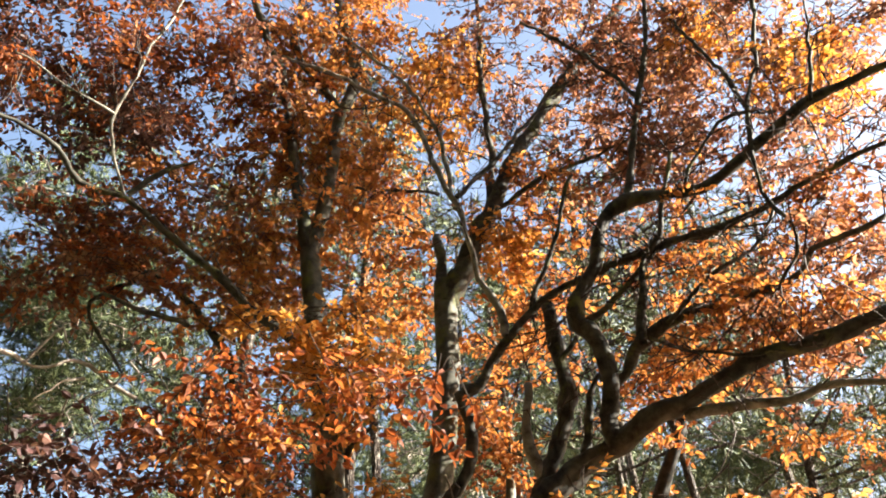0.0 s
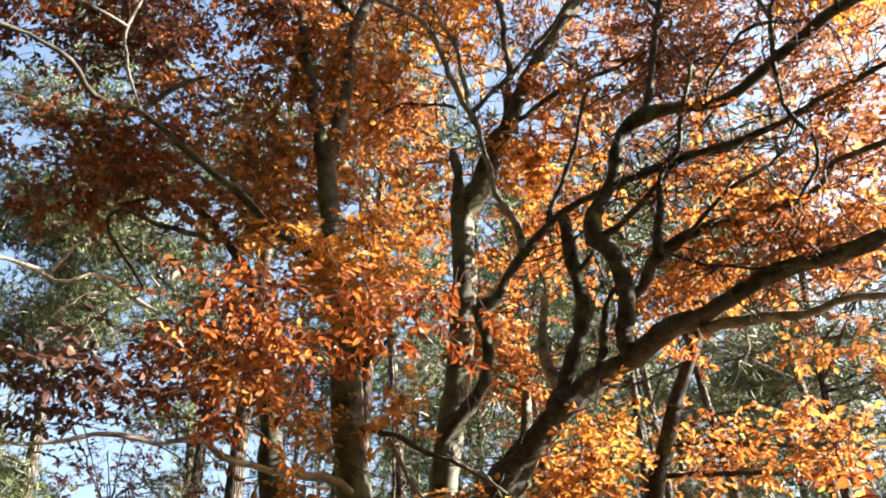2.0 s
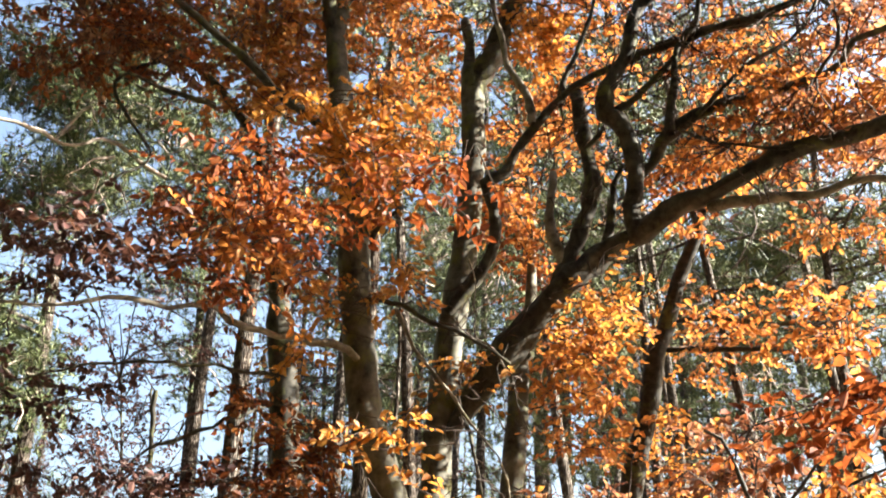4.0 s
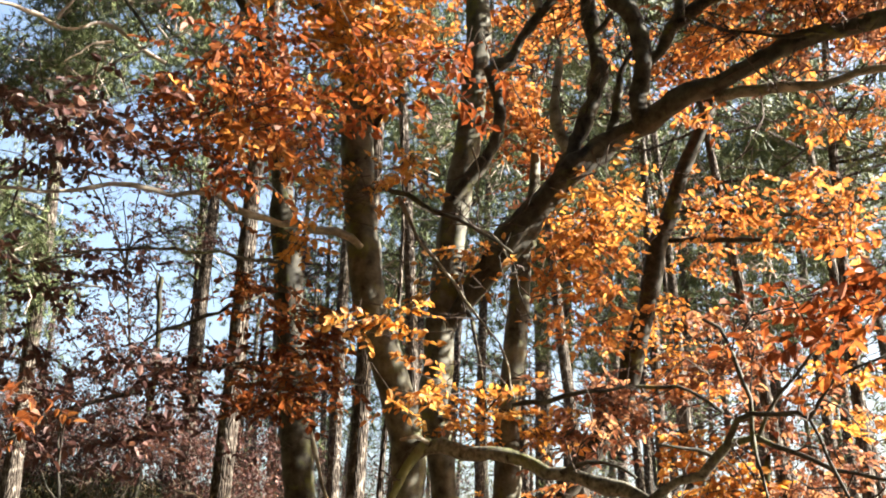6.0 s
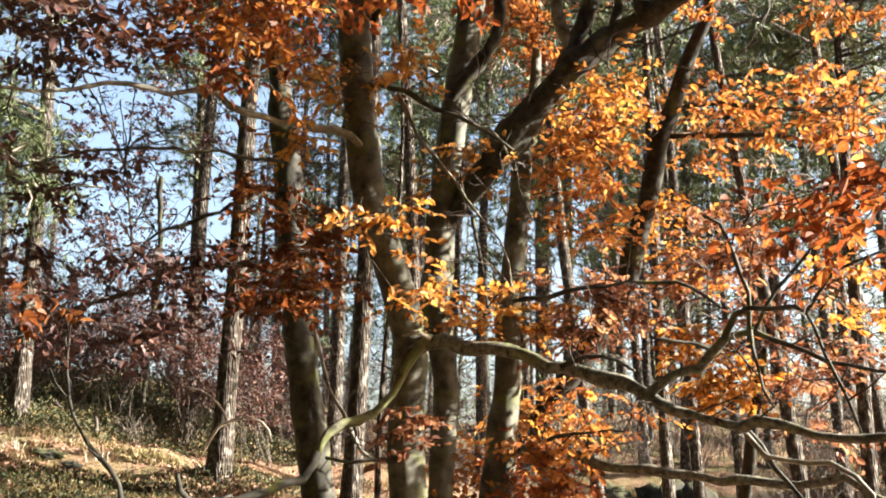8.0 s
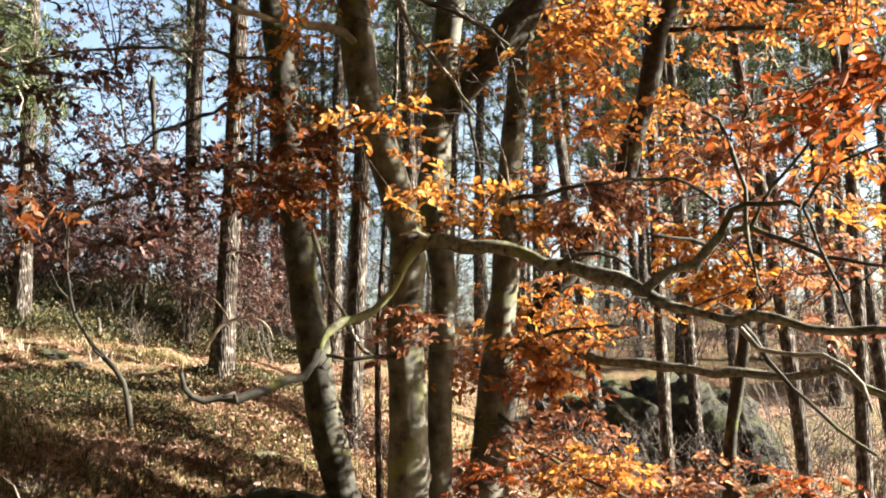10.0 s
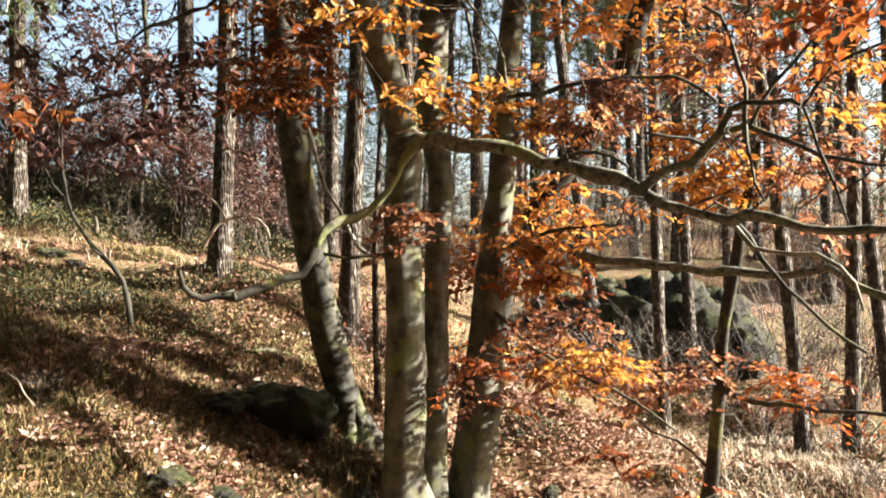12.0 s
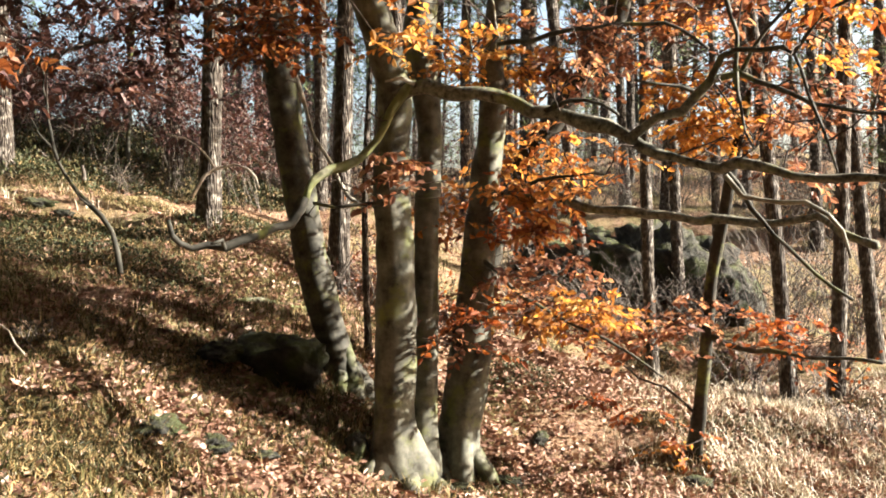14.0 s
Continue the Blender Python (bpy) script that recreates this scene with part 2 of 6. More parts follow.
def foliage(parent, mat, centre, size, count):
    """Flat sprays of leaves along thin twigs, spread through an oval mass with gaps in it."""
    rng = RNG
    d = unit(rng.normal(size=(count, 3))) * (rng.random((count, 1)) ** (1 / 2.4)) * 1.1
    # most sprays gather in tufts, as they do along boughs
    tufts = unit(rng.normal(size=(max(3, count // 8), 3)))
    tufts = tufts * rng.random((len(tufts), 1)) ** (1 / 2.6)
    home = tufts[rng.integers(0, len(tufts), count)] * np.array(size) + rng.normal(0, 0.11, (count, 3)) * np.array([1, 1, 0.6])
    loose = rng.random((count, 1)) < 0.17
    p = np.array(centre) + np.where(loose, d * np.array(size), home)
    head = rng.uniform(0, 2 * np.pi, count)
    droop = rng.normal(-0.12, 0.28, count)
    way = np.stack([np.cos(head) * np.cos(droop), np.sin(head) * np.cos(droop), np.sin(droop)], 1)
    up = unit(np.array([0, 0, 1.0]) + rng.normal(0, 0.42, (count, 3)))
    side = unit(np.cross(up, way))
    up = np.cross(way, side)
    length = rng.uniform(0.18, 0.44, count)
    per = 12
    k = (np.arange(per) + 0.6) / per
    at = p[:, None] + way[:, None] * (k[None, :, None] * length[:, None, None]) - np.array([0, 0, 1.0]) * (k ** 2)[None, :, None] * 0.10 * length[:, None, None]
    sgn = np.where(np.arange(per) % 2 == 0, 1.0, -1.0)
    ang = rng.normal(0.85, 0.25, (count, per)) * sgn[None]
    ang[:, -1] *= 0.15
    lw = way[:, None] * np.cos(ang)[..., None] + side[:, None] * np.sin(ang)[..., None] + rng.normal(0, 0.28, (count, per, 3))
    lw[..., 2] -= 0.18
    fl = up[:, None] + rng.normal(0, 0.50, (count, per, 3))
    keep = rng.random((count, per)) < 0.86
    # drop leaves that stand before the stems as the camera sees them
    for x, y, z, rx, ry, rz in VIEW_GAPS:
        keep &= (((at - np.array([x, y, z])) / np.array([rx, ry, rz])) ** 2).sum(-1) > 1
    m = keep.ravel()
    n = count * per
    ln = rng.uniform(0.044, 0.086, n)
    v = leaf_verts(at.reshape(-1, 3), unit(lw.reshape(-1, 3)), unit(fl.reshape(-1, 3)), ln, ln * rng.uniform(0.5, 0.68, n), rng.uniform(-0.2, 0.8, n))
    LEAVES.setdefault((parent.name, mat.name), (parent, mat, []))[2].append(v[m])
    # the twig: a three-sided sliver that bends down a little, with a tail back towards its bough
    t0 = p - way * (length * rng.uniform(0.1, 0.9, count))[:, None] + np.array([0, 0, 0.03])
    mid = at[:, per // 2]
    end = at[:, -1]
    STEMS.setdefault(parent.name, (parent, []))[1].append(np.stack([t0, p, mid, end], 1))


def twig_mesh(name, lines, mat, r0=0.0042, r1=0.0014):
    n, m = lines.shape[:2]
    tan = unit((lines[:, -1] - lines[:, 0]))
    a = unit(np.cross(tan, np.array([0.31, 0.47, 0.83])))
    b = np.cross(tan, a)
    ring = []
    for k in range(m):
        r = r0 + (r1 - r0) * k / (m - 1)
        for j in range(3):
            q = 2 * np.pi * j / 3
            ring.append(lines[:, k] + r * (math.cos(q) * a + math.sin(q) * b))
    v = np.stack(ring, 1)
    face = []
    for k in range(m - 1):
        for j in range(3):
            face += [3 * k + j, 3 * k + 3 + j, 3 * k + 3 + (j + 1) % 3, 3 * k + (j + 1) % 3]
    face = np.array(face)
    index = (face[None] + 3 * m * np.arange(n)[:, None]).ravel()
    return mesh_of(name, v.reshape(-1, 3), np.full(n * 3 * (m - 1), 4), index, mat, True)


# front beech: a pale stem that forks low down, its limbs spread to both sides
front = thing("beech_tree", (-0.32, 6.99), "smooth grey beech forking low, orange autumn leaves", "tree")
limb(front, "trunk", TRUNK, [(-0.32, 6.99, -0.26, 0.188), (-0.34, 6.99, -0.05, 0.170), (-0.34, 6.99, 0.19, 0.151), (-0.33, 6.99, 0.77, 0.147), (-0.34, 6.99, 1.58, 0.138), (-0.36, 6.99, 2.15, 0.130), (-0.33, 6.99, 2.55, 0.121), (-0.39, 6.99, 2.85, 0.127), (-0.49, 6.98, 3.18, 0.126), (-0.64, 6.97, 3.61, 0.127), (-0.71, 6.96, 4.01, 0.127), (-0.76, 6.96, 4.42, 0.126), (-0.80, 6.95, 4.80, 0.126), (-0.83, 6.95, 5.24, 0.126), (-0.88, 6.94, 5.73, 0.103), (-0.97, 6.93, 6.29, 0.099), (-1.04, 6.92, 6.77, 0.093), (-1.09, 6.91, 7.17, 0.087), (-1.08, 6.92, 7.23, 0.078), (-1.00, 6.93, 7.65, 0.073), (-0.95, 6.94, 8.25, 0.069), (-0.90, 6.94, 8.93, 0.065), (-0.76, 6.96, 9.60, 0.060), (-0.89, 6.94, 10.35, 0.054), (-1.00, 6.93, 10.95, 0.048), (-1.09, 6.92, 11.59, 0.041)], rooted=True)
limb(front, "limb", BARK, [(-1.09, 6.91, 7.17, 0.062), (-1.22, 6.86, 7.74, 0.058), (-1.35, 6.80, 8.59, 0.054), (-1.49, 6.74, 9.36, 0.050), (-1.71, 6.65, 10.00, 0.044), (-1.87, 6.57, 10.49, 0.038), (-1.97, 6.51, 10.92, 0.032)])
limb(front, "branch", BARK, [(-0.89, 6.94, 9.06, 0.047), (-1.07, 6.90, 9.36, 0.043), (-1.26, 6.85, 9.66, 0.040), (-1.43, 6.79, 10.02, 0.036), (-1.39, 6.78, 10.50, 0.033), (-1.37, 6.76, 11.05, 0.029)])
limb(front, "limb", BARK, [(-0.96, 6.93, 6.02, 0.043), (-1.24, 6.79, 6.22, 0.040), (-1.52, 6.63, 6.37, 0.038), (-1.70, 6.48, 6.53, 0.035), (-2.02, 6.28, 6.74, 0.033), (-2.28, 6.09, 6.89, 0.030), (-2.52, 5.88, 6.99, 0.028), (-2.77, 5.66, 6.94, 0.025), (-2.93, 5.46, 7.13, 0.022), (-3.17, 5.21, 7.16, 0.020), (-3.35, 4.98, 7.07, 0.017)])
limb(front, "branch", PALE, [(-2.46, 5.80, 6.91, 0.018), (-2.54, 5.71, 7.18, 0.016), (-2.61, 5.63, 7.62, 0.015), (-2.54, 5.60, 8.01, 0.013), (-2.40, 5.61, 8.62, 0.012), (-2.27, 5.61, 9.20, 0.010), (-2.19, 5.59, 9.52, 0.008)])
limb(front, "branch", PALE, [(-2.57, 5.53, 7.58, 0.014), (-2.81, 5.34, 7.60, 0.011), (-3.04, 5.13, 7.66, 0.009), (-3.22, 4.94, 7.68, 0.007)])
limb(front, "branch", BARK, [(-2.46, 5.91, 7.01, 0.023), (-2.31, 5.90, 7.17, 0.019), (-2.15, 5.88, 7.27, 0.014), (-1.93, 5.89, 7.37, 0.010)])
limb(front, "limb", LICHEN, [(-0.32, 6.89, 2.56, 0.052), (-0.11, 6.83, 2.62, 0.050), (0.05, 6.76, 2.57, 0.048), (0.24, 6.68, 2.56, 0.046), (0.45, 6.60, 2.49, 0.044), (0.61, 6.51, 2.41, 0.042), (0.79, 6.42, 2.38, 0.040), (0.96, 6.32, 2.29, 0.038), (1.07, 6.23, 2.27, 0.036), (1.16, 6.14, 2.21, 0.035), (1.24, 6.05, 2.12, 0.033), (1.32, 5.96, 2.08, 0.031), (1.48, 5.85, 2.02, 0.029), (1.64, 5.73, 1.96, 0.028), (1.71, 5.64, 2.00, 0.026), (1.80, 5.53, 1.98, 0.024), (2.06, 5.36, 1.89, 0.022), (2.34, 5.17, 1.88, 0.021), (2.73, 4.89, 1.89, 0.018)])
limb(front, "branch", LICHEN, [(1.19, 6.08, 2.20, 0.028), (1.32, 6.02, 2.29, 0.026), (1.47, 5.94, 2.32, 0.025), (1.56, 5.88, 2.43, 0.023), (1.60, 5.82, 2.51, 0.022), (1.75, 5.74, 2.54, 0.020)])
limb(front, "branch", BARK, [(1.59, 5.79, 2.50, 0.020), (1.64, 5.70, 2.62, 0.018), (1.70, 5.62, 2.64, 0.016), (1.91, 5.48, 2.62, 0.014), (1.96, 5.39, 2.59, 0.012), (2.08, 5.27, 2.80, 0.011), (2.30, 5.11, 2.88, 0.009)])
limb(front, "branch", BARK, [(1.74, 5.74, 2.54, 0.017), (1.92, 5.60, 2.41, 0.015), (2.18, 5.43, 2.30, 0.013), (2.38, 5.26, 2.23, 0.011), (2.55, 5.10, 2.20, 0.009)])
limb(front, "branch", BARK, [(1.73, 5.75, 2.47, 0.017), (1.74, 5.69, 2.77, 0.015), (1.63, 5.67, 3.01, 0.013), (1.54, 5.64, 3.17, 0.010), (1.46, 5.61, 3.20, 0.008)])
limb(front, "branch", BARK, [(1.77, 5.73, 2.54, 0.013), (1.86, 5.63, 2.76, 0.012), (1.94, 5.52, 2.88, 0.010), (2.07, 5.39, 3.03, 0.008), (2.24, 5.24, 3.15, 0.006)])
limb(front, "branch", BARK, [(1.97, 5.46, 2.60, 0.011), (2.04, 5.39, 2.36, 0.009), (2.11, 5.33, 2.10, 0.008), (2.15, 5.28, 1.92, 0.006)])
limb(front, "branch", BARK, [(1.71, 5.65, 2.53, 0.013), (1.72, 5.59, 2.29, 0.010), (1.77, 5.52, 2.06, 0.006)])
limb(front, "branch", BARK, [(1.71, 5.86, 1.98, 0.017), (1.84, 5.74, 1.75, 0.015), (1.91, 5.64, 1.58, 0.012), (2.03, 5.51, 1.45, 0.010), (2.27, 5.34, 1.21, 0.008)])
limb(front, "branch", PALE, [(1.66, 5.76, 1.93, 0.015), (1.76, 5.69, 1.81, 0.014), (1.98, 5.58, 1.77, 0.012), (2.08, 5.50, 1.76, 0.011), (2.23, 5.40, 1.60, 0.009), (2.24, 5.35, 1.46, 0.008)])
limb(front, "branch", BARK, [(0.68, 6.46, 2.40, 0.017), (0.92, 6.28, 2.45, 0.013), (1.11, 6.10, 2.34, 0.009)])
limb(front, "branch", BARK, [(1.61, 6.09, 2.46, 0.014), (1.37, 6.05, 2.52, 0.010), (1.19, 5.98, 2.53, 0.007)])
limb(front, "limb", MOSSY, [(-0.19, 6.90, 2.66, 0.037), (-0.26, 6.86, 2.58, 0.036), (-0.34, 6.81, 2.43, 0.034), (-0.39, 6.77, 2.35, 0.033), (-0.46, 6.72, 2.24, 0.032), (-0.57, 6.68, 2.12, 0.030), (-0.67, 6.63, 2.04, 0.030), (-0.75, 6.58, 2.00, 0.028), (-0.84, 6.53, 1.96, 0.027), (-0.89, 6.48, 1.89, 0.026), (-0.91, 6.44, 1.80, 0.024)], label="moss-covered lower branch")
limb(front, "branch", SHADE_BARK, [(-0.90, 6.44, 1.83, 0.034), (-0.94, 6.40, 1.74, 0.035), (-1.00, 6.37, 1.67, 0.036), (-1.10, 6.32, 1.63, 0.035), (-1.19, 6.28, 1.57, 0.034), (-1.29, 6.23, 1.56, 0.033), (-1.38, 6.18, 1.50, 0.031), (-1.48, 6.13, 1.52, 0.028), (-1.58, 6.08, 1.50, 0.026), (-1.63, 6.04, 1.55, 0.023), (-1.66, 6.00, 1.60, 0.019), (-1.67, 5.97, 1.67, 0.013)])
limb(front, "branch", SHADE_BARK, [(-1.37, 6.15, 1.50, 0.016), (-1.40, 6.09, 1.55, 0.012), (-1.43, 6.03, 1.53, 0.009)])
limb(front, "branch", BARK, [(0.39, 6.79, 4.21, 0.008), (0.29, 6.76, 3.98, 0.007), (0.35, 6.72, 3.72, 0.005), (0.36, 6.69, 3.50, 0.004)])
limb(front, "branch", PALE, [(-0.05, 6.80, 4.27, 0.008), (0.16, 6.76, 4.22, 0.007), (0.32, 6.73, 4.09, 0.006), (0.38, 6.69, 3.84, 0.004)])
limb(front, "branch", PALE, [(0.10, 6.90, 4.95, 0.009), (0.14, 6.87, 4.72, 0.007), (0.12, 6.83, 4.47, 0.006), (0.03, 6.80, 4.30, 0.004)])
limb(front, "branch", BARK, [(0.24, 6.80, 4.09, 0.008), (0.39, 6.72, 3.98, 0.007), (0.42, 6.65, 3.70, 0.005), (0.51, 6.58, 3.47, 0.004)])
limb(front, "branch", PALE, [(-0.20, 6.80, 2.64, 0.016), (-0.28, 6.74, 2.67, 0.012), (-0.38, 6.69, 2.63, 0.008)])
limb(front, "branch", PALE, [(-0.71, 6.86, 4.08, 0.032), (-0.80, 6.77, 4.15, 0.030), (-1.05, 6.65, 4.15, 0.027), (-1.28, 6.53, 4.15, 0.025), (-1.50, 6.40, 4.18, 0.023), (-1.60, 6.29, 4.19, 0.021), (-1.67, 6.19, 4.24, 0.019), (-1.95, 6.02, 4.15, 0.016), (-2.27, 5.82, 4.13, 0.014), (-2.54, 5.62, 4.01, 0.012), (-2.79, 5.41, 3.89, 0.010), (-2.90, 5.25, 3.81, 0.008)])
limb(front, "branch", BARK, [(-0.69, 6.87, 4.58, 0.020), (-0.40, 6.76, 4.50, 0.017), (-0.18, 6.65, 4.30, 0.015), (0.15, 6.52, 4.11, 0.012), (0.37, 6.39, 3.90, 0.010)])
limb(front, "branch", PALE, [(-0.46, 6.88, 4.51, 0.017), (-0.31, 6.81, 4.17, 0.015), (-0.09, 6.74, 3.85, 0.012), (0.12, 6.66, 3.55, 0.010), (0.28, 6.57, 3.30, 0.008), (0.39, 6.49, 2.89, 0.006)])
limb(front, "branch", BARK, [(-0.05, 6.90, 3.86, 0.019), (0.10, 6.83, 3.53, 0.015), (0.16, 6.76, 3.22, 0.011), (0.20, 6.70, 2.85, 0.008)])
limb(front, "branch", BARK, [(-0.77, 6.96, 4.92, 0.029), (-0.69, 6.97, 5.10, 0.024), (-0.57, 6.98, 5.36, 0.019), (-0.44, 6.99, 5.47, 0.014)])
limb(front, "branch", BARK, [(-1.25, 6.48, 3.83, 0.016), (-1.61, 6.30, 3.83, 0.014), (-1.83, 6.13, 3.78, 0.012), (-2.17, 5.91, 3.72, 0.010), (-2.50, 5.67, 3.57, 0.008), (-2.65, 5.49, 3.45, 0.007)])
limb(front, "branch", BARK, [(0.39, 6.89, 2.92, 0.018), (0.63, 6.79, 2.93, 0.016), (0.89, 6.68, 2.99, 0.015), (1.15, 6.56, 3.00, 0.013), (1.46, 6.42, 2.96, 0.011), (1.72, 6.27, 2.78, 0.009)])
limb(front, "branch", BARK, [(-0.33, 6.89, 1.80, 0.020), (-0.59, 6.84, 1.80, 0.017), (-0.74, 6.79, 1.78, 0.013), (-0.89, 6.74, 1.80, 0.010)])

# second beech: close behind, with the long dark limb that rises to the right
second = thing("beech_tree", (-0.16, 7.30), "tall grey beech stem with a long leaning limb", "tree")
limb(second, "trunk", TRUNK, [(-0.16, 7.30, -0.17, 0.098), (-0.13, 7.30, 0.52, 0.097), (-0.12, 7.30, 1.37, 0.096), (-0.10, 7.30, 2.01, 0.094), (-0.09, 7.30, 2.43, 0.093), (-0.17, 7.30, 2.95, 0.120), (-0.15, 7.30, 3.30, 0.117), (-0.12, 7.30, 3.76, 0.115), (-0.07, 7.30, 4.23, 0.113), (0.01, 7.30, 4.82, 0.111), (0.09, 7.30, 5.38, 0.109), (0.12, 7.30, 5.86, 0.106), (0.15, 7.30, 6.16, 0.110), (0.14, 7.30, 6.59, 0.105), (0.14, 7.30, 7.10, 0.100)], rooted=True)
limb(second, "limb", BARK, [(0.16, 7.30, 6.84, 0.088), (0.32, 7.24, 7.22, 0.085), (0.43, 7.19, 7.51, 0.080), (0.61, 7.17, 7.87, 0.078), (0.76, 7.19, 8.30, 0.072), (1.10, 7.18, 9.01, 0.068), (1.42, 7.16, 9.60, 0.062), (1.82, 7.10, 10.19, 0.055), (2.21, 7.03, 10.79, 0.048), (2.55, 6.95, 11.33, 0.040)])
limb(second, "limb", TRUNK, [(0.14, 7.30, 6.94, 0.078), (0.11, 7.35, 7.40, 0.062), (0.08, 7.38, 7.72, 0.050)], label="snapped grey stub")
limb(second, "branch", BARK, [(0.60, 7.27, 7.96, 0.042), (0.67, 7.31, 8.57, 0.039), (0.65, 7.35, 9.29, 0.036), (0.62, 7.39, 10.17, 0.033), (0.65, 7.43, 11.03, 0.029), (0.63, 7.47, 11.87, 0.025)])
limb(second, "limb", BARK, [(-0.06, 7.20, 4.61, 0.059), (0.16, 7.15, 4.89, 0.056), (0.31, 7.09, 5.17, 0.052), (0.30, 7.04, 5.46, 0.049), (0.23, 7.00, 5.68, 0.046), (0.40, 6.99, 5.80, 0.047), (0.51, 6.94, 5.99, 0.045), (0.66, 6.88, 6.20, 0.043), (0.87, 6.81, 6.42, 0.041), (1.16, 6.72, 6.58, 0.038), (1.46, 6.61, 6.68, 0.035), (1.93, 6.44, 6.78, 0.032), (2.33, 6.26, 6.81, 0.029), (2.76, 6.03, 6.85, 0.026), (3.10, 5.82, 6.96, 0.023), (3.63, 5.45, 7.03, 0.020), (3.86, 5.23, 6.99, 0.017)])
limb(second, "branch", PALE, [(0.65, 6.87, 6.19, 0.034), (0.58, 6.85, 6.45, 0.032), (0.45, 6.83, 6.81, 0.031), (0.36, 6.81, 7.18, 0.030), (0.30, 6.78, 7.50, 0.029), (0.20, 6.76, 7.69, 0.027), (0.12, 6.74, 7.96, 0.026), (-0.06, 6.71, 8.47, 0.025), (-0.26, 6.68, 8.84, 0.023), (-0.60, 6.63, 9.05, 0.021), (-1.12, 6.53, 9.29, 0.019), (-1.45, 6.44, 9.37, 0.017)])
limb(second, "branch", PALE, [(0.21, 6.80, 7.71, 0.027), (0.18, 6.76, 8.20, 0.025), (0.03, 6.72, 8.72, 0.023), (-0.32, 6.67, 9.35, 0.020), (-0.67, 6.61, 9.64, 0.018), (-1.15, 6.50, 9.98, 0.015)])
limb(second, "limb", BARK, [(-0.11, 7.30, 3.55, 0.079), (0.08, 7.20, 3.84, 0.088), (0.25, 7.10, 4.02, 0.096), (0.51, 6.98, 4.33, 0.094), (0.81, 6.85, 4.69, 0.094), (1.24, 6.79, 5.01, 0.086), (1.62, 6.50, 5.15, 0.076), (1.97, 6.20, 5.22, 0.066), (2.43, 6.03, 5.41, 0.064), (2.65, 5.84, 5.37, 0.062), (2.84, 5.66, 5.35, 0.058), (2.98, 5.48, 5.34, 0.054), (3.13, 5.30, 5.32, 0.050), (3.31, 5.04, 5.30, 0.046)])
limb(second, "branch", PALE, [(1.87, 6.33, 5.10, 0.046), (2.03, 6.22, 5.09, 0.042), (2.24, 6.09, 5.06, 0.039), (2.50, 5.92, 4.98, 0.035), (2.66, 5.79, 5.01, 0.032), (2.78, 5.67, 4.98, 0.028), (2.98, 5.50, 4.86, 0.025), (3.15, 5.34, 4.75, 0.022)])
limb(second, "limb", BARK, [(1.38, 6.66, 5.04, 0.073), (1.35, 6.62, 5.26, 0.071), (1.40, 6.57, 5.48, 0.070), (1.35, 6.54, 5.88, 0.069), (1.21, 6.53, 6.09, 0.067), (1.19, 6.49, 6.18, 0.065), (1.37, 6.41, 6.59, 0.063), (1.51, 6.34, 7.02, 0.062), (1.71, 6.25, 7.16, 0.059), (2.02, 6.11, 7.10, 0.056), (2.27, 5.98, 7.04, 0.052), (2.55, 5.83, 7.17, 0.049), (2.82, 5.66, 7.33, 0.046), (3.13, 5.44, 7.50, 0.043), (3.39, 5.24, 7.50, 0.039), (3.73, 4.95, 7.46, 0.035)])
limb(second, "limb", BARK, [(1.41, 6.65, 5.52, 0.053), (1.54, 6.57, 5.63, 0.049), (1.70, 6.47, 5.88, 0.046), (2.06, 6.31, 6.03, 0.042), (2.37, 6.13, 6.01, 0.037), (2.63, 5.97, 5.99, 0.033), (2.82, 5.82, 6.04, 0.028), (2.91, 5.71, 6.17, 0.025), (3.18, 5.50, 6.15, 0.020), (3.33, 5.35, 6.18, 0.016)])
limb(second, "branch", BARK, [(1.67, 6.38, 5.80, 0.040), (1.69, 6.36, 6.13, 0.036), (1.78, 6.31, 6.56, 0.032), (1.92, 6.25, 6.75, 0.027), (1.99, 6.21, 7.09, 0.022), (2.15, 6.13, 7.62, 0.017)])
limb(second, "branch", BARK, [(1.24, 6.58, 6.12, 0.032), (1.38, 6.53, 6.15, 0.029), (1.59, 6.46, 6.38, 0.027), (1.84, 6.36, 6.60, 0.024), (1.92, 6.32, 6.68, 0.021)])
limb(second, "branch", BARK, [(1.72, 6.27, 7.16, 0.034), (1.83, 6.24, 7.66, 0.032), (1.94, 6.21, 8.21, 0.029), (2.10, 6.15, 8.85, 0.027), (2.24, 6.10, 9.76, 0.024), (2.30, 6.08, 10.11, 0.021)])
limb(second, "branch", BARK, [(1.97, 6.19, 8.41, 0.024), (1.79, 6.28, 8.85, 0.020), (1.43, 6.41, 9.44, 0.016), (1.01, 6.52, 9.96, 0.012)])
limb(second, "branch", BARK, [(2.67, 5.71, 7.20, 0.026), (2.75, 5.67, 7.75, 0.024), (2.90, 5.59, 8.25, 0.021), (3.02, 5.53, 8.97, 0.019), (3.04, 5.52, 9.31, 0.016)])
limb(second, "branch", BARK, [(2.74, 5.67, 7.67, 0.022), (2.64, 5.80, 8.34, 0.019), (2.44, 5.95, 9.11, 0.015), (2.34, 6.07, 9.71, 0.011)])
limb(second, "branch", BARK, [(2.74, 5.68, 7.66, 0.022), (2.50, 5.82, 7.64, 0.020), (2.28, 5.95, 7.36, 0.018), (2.15, 6.03, 7.08, 0.017)])
